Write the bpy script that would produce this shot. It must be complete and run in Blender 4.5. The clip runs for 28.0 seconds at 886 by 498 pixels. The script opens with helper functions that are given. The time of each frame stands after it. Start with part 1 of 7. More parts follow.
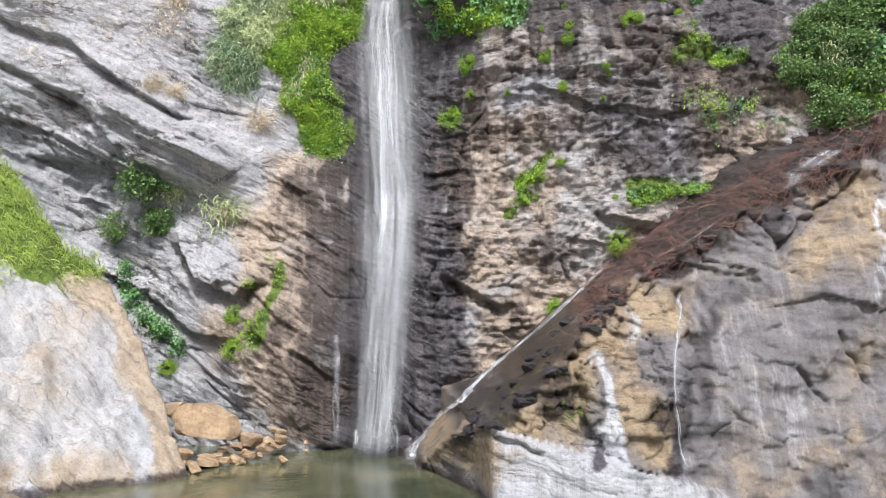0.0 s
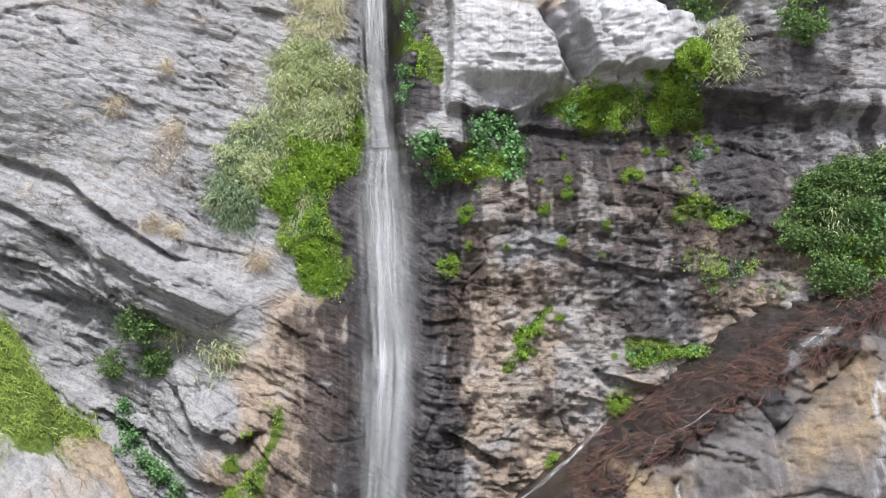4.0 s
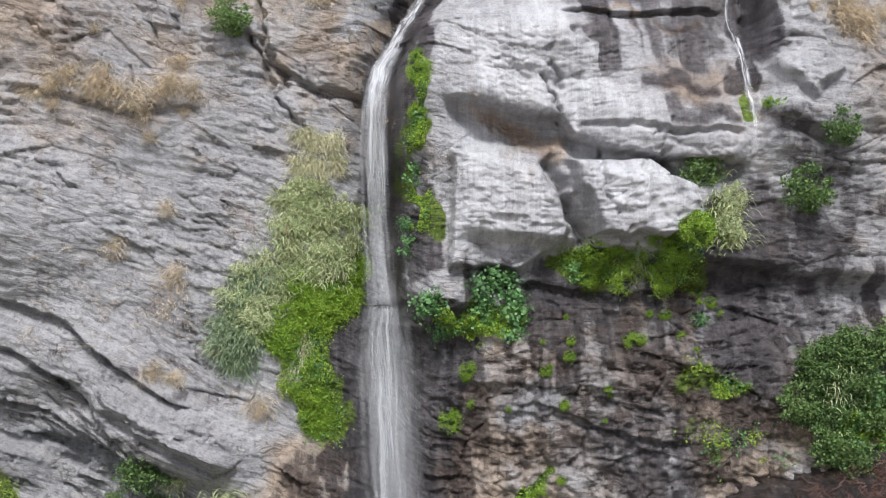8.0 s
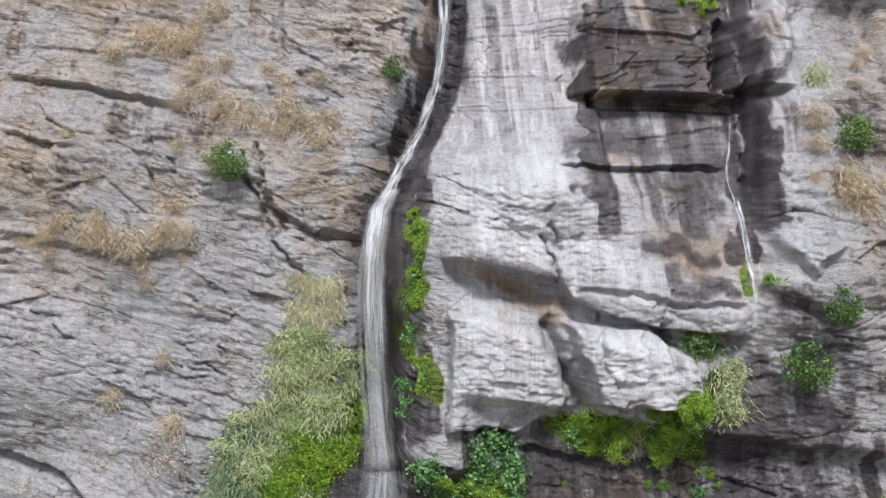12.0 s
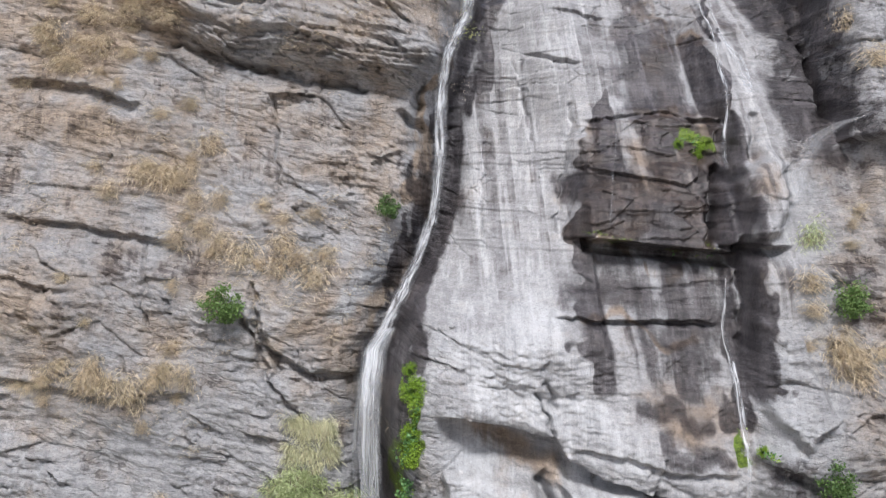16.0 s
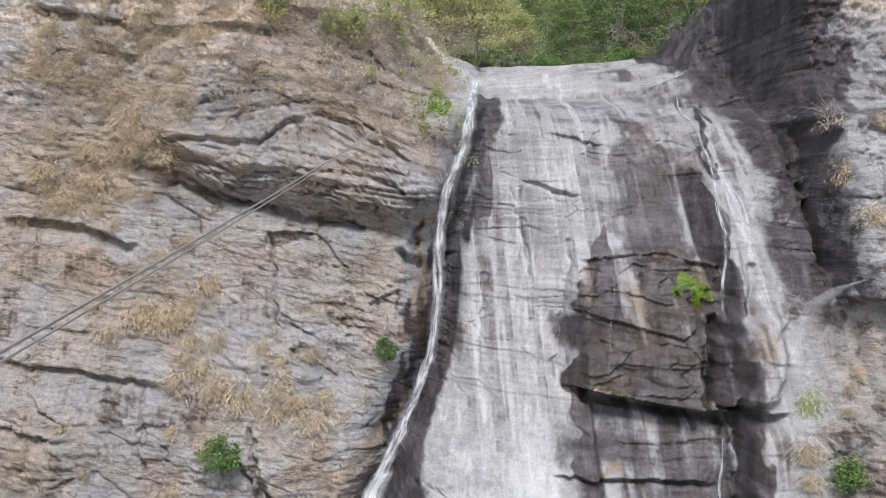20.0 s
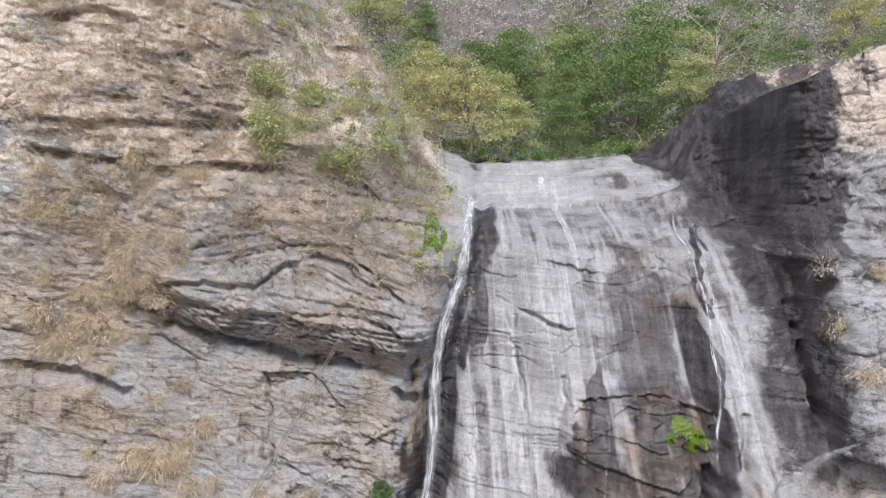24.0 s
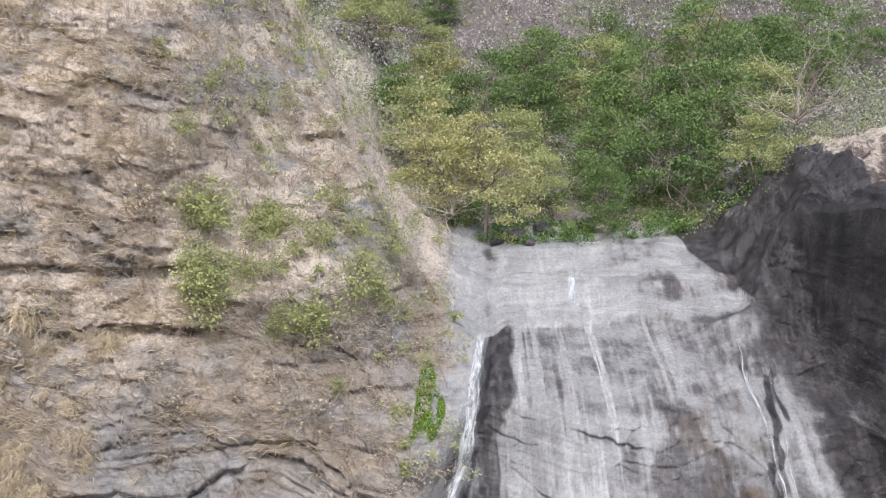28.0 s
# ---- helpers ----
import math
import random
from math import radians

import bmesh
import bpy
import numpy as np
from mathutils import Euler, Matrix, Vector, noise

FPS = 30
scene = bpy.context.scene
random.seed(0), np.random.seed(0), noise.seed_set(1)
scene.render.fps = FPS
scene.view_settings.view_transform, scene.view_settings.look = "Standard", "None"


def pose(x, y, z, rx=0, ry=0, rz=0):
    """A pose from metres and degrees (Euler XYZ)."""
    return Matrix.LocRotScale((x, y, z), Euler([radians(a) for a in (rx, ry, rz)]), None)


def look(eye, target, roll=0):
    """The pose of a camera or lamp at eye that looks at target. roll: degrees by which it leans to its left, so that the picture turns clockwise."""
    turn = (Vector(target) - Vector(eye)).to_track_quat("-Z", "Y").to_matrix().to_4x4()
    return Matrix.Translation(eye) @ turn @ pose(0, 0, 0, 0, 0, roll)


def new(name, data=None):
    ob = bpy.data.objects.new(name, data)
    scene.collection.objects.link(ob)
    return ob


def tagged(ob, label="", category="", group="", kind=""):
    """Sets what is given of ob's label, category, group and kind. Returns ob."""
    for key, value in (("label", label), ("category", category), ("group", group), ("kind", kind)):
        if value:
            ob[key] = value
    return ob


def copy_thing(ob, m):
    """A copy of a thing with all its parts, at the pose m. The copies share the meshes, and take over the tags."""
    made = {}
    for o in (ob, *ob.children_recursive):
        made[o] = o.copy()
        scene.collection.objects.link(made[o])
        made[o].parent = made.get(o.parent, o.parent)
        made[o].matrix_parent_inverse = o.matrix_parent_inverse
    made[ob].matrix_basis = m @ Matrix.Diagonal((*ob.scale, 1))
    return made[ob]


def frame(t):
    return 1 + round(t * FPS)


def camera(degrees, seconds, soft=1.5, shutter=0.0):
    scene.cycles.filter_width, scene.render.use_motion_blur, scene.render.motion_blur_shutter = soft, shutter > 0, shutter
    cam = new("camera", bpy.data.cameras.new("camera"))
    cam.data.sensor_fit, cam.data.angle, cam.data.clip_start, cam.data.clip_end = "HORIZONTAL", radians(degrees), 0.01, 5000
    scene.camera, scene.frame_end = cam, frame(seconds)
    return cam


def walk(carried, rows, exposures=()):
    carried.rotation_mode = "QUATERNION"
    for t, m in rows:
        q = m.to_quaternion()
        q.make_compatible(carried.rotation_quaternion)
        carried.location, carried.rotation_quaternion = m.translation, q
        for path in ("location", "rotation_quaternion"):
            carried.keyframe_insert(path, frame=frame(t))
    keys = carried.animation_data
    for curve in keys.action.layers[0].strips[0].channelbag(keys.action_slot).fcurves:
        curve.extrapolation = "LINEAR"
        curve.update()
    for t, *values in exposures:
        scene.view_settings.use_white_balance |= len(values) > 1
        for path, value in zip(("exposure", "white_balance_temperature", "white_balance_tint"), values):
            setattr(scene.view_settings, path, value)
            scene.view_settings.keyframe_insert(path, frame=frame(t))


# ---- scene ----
cam = camera(47.3, 28.0, soft=1.1)
METRES, EYE, TILT, LEAN, TURN = 45.0, 4.5, 3.0, 0.0, 0.0
ROWS = [
    (0.0, 0.0, 0.0, 0.0, 0.0, 0.0, 0.0),
    (0.5, 0.0001, 0.0004, 0.0153, -0.01, -0.19, 0.01),
    (1.0, 0.0001, 0.0007, 0.0298, -0.01, -0.36, 0.01),
    (1.5, 0.0, 0.0006, 0.0445, -0.02, -0.53, -0.01),
    (2.0, 0.0, 0.001, 0.0594, -0.03, -0.69, -0.01),
    (2.5, -0.0001, 0.0016, 0.0742, -0.05, -0.86, -0.01),
    (3.0, -0.0, 0.002, 0.0889, -0.06, -1.0, 0.01),
    (3.5, -0.0, 0.0026, 0.1022, -0.07, -1.14, 0.01),
    (5.5, -0.0017, 0.0065, 0.1605, -0.15, -1.75, -0.01),
    (6.0, -0.0022, 0.0076, 0.175, -0.15, -1.92, -0.02),
    (6.5, -0.0035, 0.0083, 0.1888, -0.22, -1.99, -0.05),
    (7.0, -0.0038, 0.0087, 0.204, -0.24, -2.12, -0.05),
    (7.5, -0.0037, 0.0093, 0.2191, -0.22, -2.23, -0.07),
    (8.0, -0.0031, 0.0098, 0.2335, -0.22, -2.34, -0.09),
    (8.5, -0.0026, 0.0105, 0.2482, -0.23, -2.47, -0.09),
    (9.0, -0.0024, 0.0112, 0.2641, -0.26, -2.65, -0.09),
    (9.5, -0.0018, 0.0119, 0.2793, -0.22, -2.78, -0.1),
    (10.0, -0.0023, 0.0132, 0.2952, -0.27, -2.93, -0.12),
    (10.5, -0.002, 0.0148, 0.3107, -0.25, -3.1, -0.13),
    (11.0, -0.002, 0.0161, 0.3253, -0.25, -3.22, -0.15),
    (11.5, -0.0026, 0.018, 0.341, -0.28, -3.38, -0.15),
    (12.0, -0.0025, 0.0199, 0.3562, -0.25, -3.52, -0.18),
    (12.5, -0.0036, 0.0217, 0.3717, -0.32, -3.64, -0.23),
    (14.5, -0.002, 0.0254, 0.4301, -0.34, -4.17, -0.26),
    (15.0, -0.0021, 0.027, 0.4462, -0.37, -4.33, -0.27),
    (15.5, -0.0022, 0.0282, 0.4615, -0.4, -4.48, -0.3),
    (16.0, -0.0019, 0.0291, 0.475, -0.41, -4.6, -0.31),
    (16.5, -0.002, 0.0307, 0.4911, -0.44, -4.78, -0.31),
    (17.0, -0.0018, 0.0325, 0.5068, -0.44, -4.94, -0.34),
    (17.5, -0.0024, 0.0338, 0.5216, -0.48, -5.07, -0.37),
    (18.0, -0.0026, 0.0352, 0.5373, -0.5, -5.2, -0.38),
    (18.5, -0.0021, 0.0364, 0.5517, -0.48, -5.33, -0.39),
    (19.0, -0.0028, 0.0375, 0.5681, -0.55, -5.51, -0.4),
    (19.5, -0.0028, 0.0395, 0.5837, -0.54, -5.66, -0.41),
    (20.0, -0.0031, 0.041, 0.5985, -0.55, -5.77, -0.43),
    (20.5, -0.0038, 0.0425, 0.6144, -0.6, -5.97, -0.44),
    (21.0, -0.0045, 0.0441, 0.6296, -0.65, -6.15, -0.45),
    (21.5, -0.0047, 0.0458, 0.6451, -0.68, -6.3, -0.45),
    (23.5, -0.0042, 0.052, 0.7048, -0.78, -6.69, -0.43),
    (24.0, -0.0047, 0.0544, 0.7241, -0.85, -7.04, -0.43),
    (24.5, -0.003, 0.0618, 0.7403, -0.77, -7.28, -0.4),
    (25.0, -0.0033, 0.0773, 0.7587, -0.81, -7.7, -0.41),
    (25.5, 0.0014, 0.0994, 0.7753, -0.53, -8.11, -0.36),
    (26.0, 0.0054, 0.1279, 0.7915, -0.26, -8.62, -0.33),
    (26.5, 0.0104, 0.1626, 0.8078, 0.13, -9.22, -0.31),
    (27.0, 0.0122, 0.201, 0.8257, 0.31, -10.03, -0.36),
    (27.5, 0.0158, 0.2412, 0.8428, 0.65, -10.93, -0.36),
    (28.0, 0.0177, 0.2834, 0.8592, 0.91, -11.89, -0.44),
]
walk(cam, [(t, pose(0, 0, EYE, TILT, LEAN, TURN) @ pose(METRES * x, METRES * y, METRES * z, 90 + pitch, roll, yaw)) for t, x, y, z, yaw, pitch, roll in ROWS],
     exposures=[(0.0, 1.00), (1.5, 0.97), (3.5, 0.78), (5.6, 0.48), (8.0, 0.40), (10.5, 0.36), (15.0, 0.27), (20.0, 0.28), (24.0, 0.33), (28, 0.32)])

# ---- light ----
world = bpy.data.worlds.new("world")
scene.world = world
world.use_nodes = True
wt = world.node_tree
sky = wt.nodes.new("ShaderNodeTexSky")
sky.sky_type = "NISHITA"
sky.sun_disc = False
sky.sun_elevation, sky.sun_rotation = radians(58), radians(200)
sky.air_density, sky.dust_density, sky.ozone_density = 1.0, 4.0, 1.0
wt.nodes["Background"].inputs[1].default_value = 0.115
wt.links.new(sky.outputs[0], wt.nodes["Background"].inputs[0])
sun_data = bpy.data.lights.new("sun", "SUN")
sun_data.energy, sun_data.angle, sun_data.color = 3.0, radians(13), (0.985, 0.975, 0.985)
sun = new("sun", sun_data)
sun.matrix_world = look((8, -22, 76), (0, 30, 15))

# ---- noise on arrays ----
def lattice(ix, iy, iz, seed):
    h = (ix * 374761393 + iy * 668265263 + iz * 2147483647 + seed * 1274126177) & 0xFFFFFFFF
    h = ((h ^ (h >> 13)) * 1274126177) & 0xFFFFFFFF
    h = ((h ^ (h >> 16)) * 2246822519) & 0xFFFFFFFF
    return ((h ^ (h >> 15)) & 0xFFFF) / 65535.0


def vnoise(x, y, seed=0):
    """Smooth value noise, -1 to 1."""
    x, y = np.asarray(x, float), np.asarray(y, float)
    ix, iy = np.floor(x).astype(np.int64), np.floor(y).astype(np.int64)
    fx, fy = x - ix, y - iy
    fx, fy = fx * fx * fx * (fx * (6 * fx - 15) + 10), fy * fy * fy * (fy * (6 * fy - 15) + 10)
    a, b = lattice(ix, iy, 0, seed), lattice(ix + 1, iy, 0, seed)
    c, d = lattice(ix, iy + 1, 0, seed), lattice(ix + 1, iy + 1, 0, seed)
    return 2 * ((a + (b - a) * fx) * (1 - fy) + (c + (d - c) * fx) * fy) - 1


def fbm(x, y, octaves=4, seed=0, gain=0.5):
    out, amp = 0, 1.0
    for k in range(octaves):
        out = out + amp * vnoise(x * 2 ** k + 17.3 * k, y * 2 ** k - 9.1 * k, seed + k)
        amp *= gain
    return out


def ramp(v, a, b):
    """0 below a, 1 above b, smooth between."""
    t = np.clip((v - a) / (b - a), 0, 1)
    return t * t * (3 - 2 * t)


def smin(a, b, k):
    h = np.clip(0.5 + 0.5 * (b - a) / k, 0, 1)
    return b + (a - b) * h - k * h * (1 - h)


def bump_at(x, z, cx, cz, rx, rz, turn=0.0):
    """A soft round hill of height 1 on the face."""
    c, s = math.cos(radians(turn)), math.sin(radians(turn))
    u, v = ((x - cx) * c + (z - cz) * s) / rx, (-(x - cx) * s + (z - cz) * c) / rz
    return np.exp(-(u * u + v * v))


def layers(s, thick, seed, sharp=0.10):
    """Beds of rock: each layer juts out by an amount of its own, with a sharp break between."""
    s = s / thick
    s = s + 0.35 * np.sin(s * 1.7 + seed)
    i = np.floor(s)
    f = s - i
    a = lattice(i.astype(np.int64), np.zeros_like(i, np.int64), 7, seed)
    b = lattice(i.astype(np.int64) + 1, np.zeros_like(i, np.int64), 7, seed)
    return a + (b - a) * ramp(f, 1 - sharp, 1.0)


# ---- the shape of the cliff ----
def lip(x):
    """Height at which the face turns over into the ground above."""
    return np.interp(x, [-30, -14, -10, -6, -4, -2, -0.6, 0.6, 2, 6, 9, 10.5, 11.5, 13, 16, 30],
                     [62, 57, 53, 48, 44.6, 41, 38.4, 36.6, 35.8, 35.9, 36.3, 36.9, 38.5, 40.6, 42, 46])


def left_wall(x, z):
    y = np.interp(z, [-2, 3, 8, 12, 18, 23, 26.5, 30, 33, 36, 39, 44, 60], [31.4, 31.6, 32.3, 32.3, 33.5, 33.7, 34.9, 35.6, 35.9, 36.3, 36.5, 37.6, 49])
    y = y - 1.0 * ramp(-x, 7, 13) * ramp(z, 13, 16.5) * ramp(-z, -34, -24)
    y = y + 0.9 * ramp(x, -5.5, -2.5) * ramp(z, 31, 33.5) * ramp(-z, -40, -36)
    y = y + ramp(z, 37.5, 40) * ramp(x, -8, -3) * np.clip(z - 38, 0, 9) * 1.15
    y = y + 6 * ramp(x, -3, 0) * ramp(z, 33.5, 38)
    # the hollow at the foot
    y = y + 1.3 * bump_at(x, z, -12.0, 7.6, 5.2, 1.9, -58)
    # the bulging fold over it
    y = y - 0.9 * bump_at(x, z, -8.4, 9.7, 4.5, 1.2, -28)
    y = y - 0.7 * bump_at(x, z, -7.2, 5.4, 1.2, 1.5, -20)
    # brown buttress beside the fall
    y = y - 1.6 * bump_at(x, z, -5.0, 3.0, 2.0, 3.2, 20)
    # the overhang high up
    brow = np.interp(x, [-12, -10.7, -8.9, -7.5, -5.3, -3.1, -1.1], [33.0, 32.8, 32.4, 31.5, 31.35, 31.0, 30.7])
    lift = (z - brow + 0.06 * vnoise(x * 1.3, z * 0.5, 112)) / 1.1 + 0.05 * blocks(x, z, 0.22, 0.9, 113)
    y = y - 1.15 * np.clip((np.floor(lift * 6) + ramp(lift * 6 - np.floor(lift * 6), 0.8, 1.0)) / 6, 0, 1) * ramp(-z - 0.18 * x, -36.8, -34.6) * ramp(x, -11.5, -9)
    return y


# blocks that stand proud of the face: corners (x, z), how far, softness of the edge
PROUD = [
    ([(0.1, 14.7), (2.2, 14.7), (3.3, 15.2), (3.85, 16.0), (3.1, 18.0), (1.0, 18.4), (0.2, 18.4)], 0.65, 0.2),
    ([(3.6, 18.15), (5.98, 18.15), (7.2, 17.2), (7.44, 15.8), (6.1, 15.6), (4.4, 15.8)], 1.0, 0.22),
    ([(3.92, 25.42), (6.4, 25.05), (8.45, 24.95), (8.9, 27.0), (9.4, 29.4), (7.8, 29.8), (5.35, 29.5), (4.7, 27.3)], 0.25, 0.12),
    ([(8.95, 25.2), (10.1, 25.3), (10.8, 26.0), (11.1, 27.8), (10.5, 28.6), (9.7, 27.9), (8.95, 27.1)], 0.85, 0.6),
    ([(12.9, 33.95), (13.2, 34.2), (15.3, 35.0), (16.5, 28.0), (12.7, 28.5), (12.72, 31.0)], 1.3, 0.18),
    ([(9.35, 23.3), (10.5, 22.6), (11.3, 20.3), (10.2, 19.5), (9.1, 20.6)], 0.5, 0.3),
]


def proud(x, z):
    out = np.zeros_like(x)
    for pts, far, soft in PROUD:
        p = np.array(pts)
        near = (x > p[:, 0].min()) & (x < p[:, 0].max()) & (z > p[:, 1].min()) & (z < p[:, 1].max())
        if not near.any():
            continue
        xx, zz = x[near], z[near]
        wx, wz = xx + 0.10 * vnoise(xx * 2.3, zz * 2.3, 101), zz + 0.10 * vnoise(xx * 2.3, zz * 2.3, 102)
        q = np.roll(p, -1, 0)
        turn = np.sign(np.sum(p[:, 0] * q[:, 1] - q[:, 0] * p[:, 1]))
        d = np.full(xx.shape, 9.0)
        for (x0, z0), (x1, z1) in zip(p, q):
            d = np.minimum(d, turn * ((x1 - x0) * (wz - z0) - (z1 - z0) * (wx - x0)) / math.hypot(x1 - x0, z1 - z0))
        out[near] += far * ramp(d, 0.0, soft)
    return out


def right_wall(x, z):
    y = np.interp(z, [-2, 4, 10, 13.5, 16.0, 19, 22, 24, 28, 32, 34.5, 35.2, 35.7, 36.0, 36.6, 38, 46], [30.2, 30.0, 29.9, 29.6, 29.9, 30.2, 30.5, 31.8, 34.7, 37.1, 39.2, 41.0, 43.5, 44.8, 45.5, 47, 52])
    y = y - 1.4 * ramp(x, 2.5, 7.5) * ramp(-z, -22, -19)
    y = y - 0.8 * ramp(x, 8, 12) * ramp(-z, -16, -8)
    y = y + 1.3 * ramp(-x, -2.2, 0.2) * ramp(z, 6, 9) * ramp(-z, -14, -12.5)
    y = y + 2.0 * ramp(-x, -5.0, -2.0) * ramp(z, 27, 31) * ramp(-z, -36, -33)
    y = y + ramp(z, 22.2, 24.5) * (1 - ramp(z, 27, 32)) * np.clip(2.9 - 0.52 * (x - 0.5), -0.6, 2.9)
    y = y - 2.5 * ramp(x, 7, 10) * ramp(z, 35, 36)
    # big grey block over the mossy ledge
    y = y - 0.8 * bump_at(x, z, 6.6, 19.2, 2.4, 1.2, -12)
    y = y + 1.3 * bump_at(x, z, 2.0, 18.9, 1.7, 0.7, -12)
    y = y - 0.15 * ramp(z + 0.1 * x, 20.9, 21.3) * ramp(-z, -24, -22) * ramp(x, 1.0, 2.2) * ramp(-x, -10, -9)
    y = y + 1.0 * ramp(-z - 0.12 * x, -16.2, -15.6) * ramp(z, 12, 14) * ramp(x, 0.2, 1.5)
    # the stepped dark panel, with the slot across it
    q = z + 0.1 * (x - 4.6)
    y = y + 0.35 * ramp(x, 5.0, 5.2) * ramp(-x, -9.4, -9.2) * ramp(-q, -25.3, -25.1) * ramp(q, 22.0, 22.6)
    y = y - 0.9 * ramp(x, 4.3, 5.0) * ramp(-x, -9.3, -9.0) * ramp(q, 25.35, 25.45) * ramp(-q, -31.5, -26.5)
    y = y + 0.6 * ramp(x, 4.7, 4.9) * ramp(-x, -9.4, -9.2) * ramp(q, 24.9, 25.05) * ramp(-q, -25.45, -25.35)
    # the wall beyond the second stream
    near = ramp(x, 8.7, 9.8) * np.interp(z, [15, 18, 21, 25, 30, 33, 36], [0, 0.6, 1.5, 2.0, 2.3, 1.3, 0])
    far = ramp(x, 12.1, 13.4) * np.interp(z, [18, 22, 29, 34, 39, 46], [0, 1.2, 3.3, 4.0, 8.0, 10])
    return y - np.maximum(near, far) - proud(x, z)


def groove_x(z):
    """Where the fall runs, by height."""
    return np.interp(z, [0, 4, 9.8, 13, 15, 20, 21.5, 22.2, 23.4, 24.8, 26.4, 28.2, 30.2, 32, 33.6, 35, 36.3],
                     [-1.9, -1.7, -1.65, -1.8, -1.95, -2.0, -1.9, -1.5, -1.3, -0.65, -0.2, 0.06, 0.1, 0.4, 1.0, 1.6, 2.0])


def wall_y(x, z):
    g = groove_x(z) + 0.25 * vnoise(z * 0.8, 0 * z, 5)
    y = left_wall(x, z) + (right_wall(x, z) - left_wall(x, z)) * ramp(x, g - 0.5, g + 0.9)
    w = np.interp(z, [0, 12.8, 13.4, 20, 23, 28, 36], [0.9, 0.9, 0.9, 0.9, 0.9, 0.7, 0.6])
    d = np.interp(z, [0, 12.0, 13.0, 13.4, 20, 23, 28, 31, 36], [1.2, 0.7, 0.4, 2.4, 2.6, 2.4, 2.0, 1.6, 0.8])
    return y + d * np.exp(-((x - g) / w) ** 2)


def crest(x):
    """Height of the brown buttress's upper edge."""
    return np.interp(x, [-0.78, 0.37, 1.64, 3.65, 4.84, 5.7, 6.48, 8.75, 10.28, 11.55, 14, 20], [-0.1, 1.37, 2.12, 4.06, 5.27, 5.6, 6.03, 7.3, 8.13, 8.85, 10.4, 13])


def block_y(x, z):
    """The brown buttress in front, with the wet ramp along its top."""
    y = 22.2 + 0.45 * z + 2.2 * np.clip(1.5 - x, 0, 9)
    return y + np.interp(x, [3.5, 4.84, 5.6, 6.7, 8.2, 9.8, 12], [10, 10.6, 5.5, 2.6, 1.65, 1.3, 1.1]) * np.clip(z - crest(x), 0, 9)


def slab_y(x, z):
    """The pale slab lying at the buttress's foot."""
    top = 1.6 - 0.27 * (x - 1.4)
    return 21.9 + 0.25 * z + 7 * np.clip(1.1 - x, 0, 9) + 12 * np.clip(z - top, 0, 9)


def smooth_slab(x, z):
    """1 on the water-worn upper slab, 0 elsewhere."""
    g = groove_x(z)
    return ramp(x, g + 0.2, g + 1.2) * ramp(z, 21.5, 24.5) * ramp(-x, -11.6, -10.6)


def bedding(x, z):
    """Height counted across the beds, which dip differently on the two sides."""
    side = ramp(x, -1.6, 0.2)
    dip = np.interp(z, [0, 6, 12, 22, 30, 40], [0.55, 0.5, 0.42, 0.2, 0.17, 0.12]) * (1 - side) + side * np.interp(z, [0, 12, 22, 36], [0.12, 0.0, 0.1, -0.02])
    return z + dip * x + 0.22 * fbm(x * 0.25, z * 0.25, 2, 3) - 0.9 * bump_at(x, z, -4.2, 34.4, 2.6, 1.3)


def blocks(x, s, high, wide, seed):
    """Broken blocks along the beds, each set in or out by itself."""
    t = s / high
    t = t + 0.3 * np.sin(1.9 * t + seed)
    i = np.floor(t).astype(np.int64)
    r = lattice(i, 0 * i, 3, seed)
    j = np.floor(x / (wide * (0.6 + 0.9 * r)) + 7.3 * r).astype(np.int64)
    return lattice(i, j, 5, seed)


def facets(u, v, seed):
    """Broken rock: uneven cells of size 1, each a tilted plane of its own. Also the distance to the next cell."""
    iu, iv = np.floor(u).astype(np.int64), np.floor(v).astype(np.int64)
    best, second, out = np.full(u.shape, 9.0), np.full(u.shape, 9.0), np.zeros(u.shape)
    for i in (-1, 0, 1):
        for j in (-1, 0, 1):
            a, b = iu + i, iv + j
            du, dv = u - a - lattice(a, b, 1, seed), v - b - lattice(a, b, 2, seed)
            d = du * du + dv * dv
            h = lattice(a, b, 3, seed) - 0.5 + 1.3 * (lattice(a, b, 4, seed) - 0.5) * du + 1.3 * (lattice(a, b, 5, seed) - 0.5) * dv
            closer = d < best
            second = np.where(closer, best, np.minimum(second, d))
            out = np.where(closer, h, out)
            best = np.where(closer, d, best)
    return out, np.sqrt(second) - np.sqrt(best)


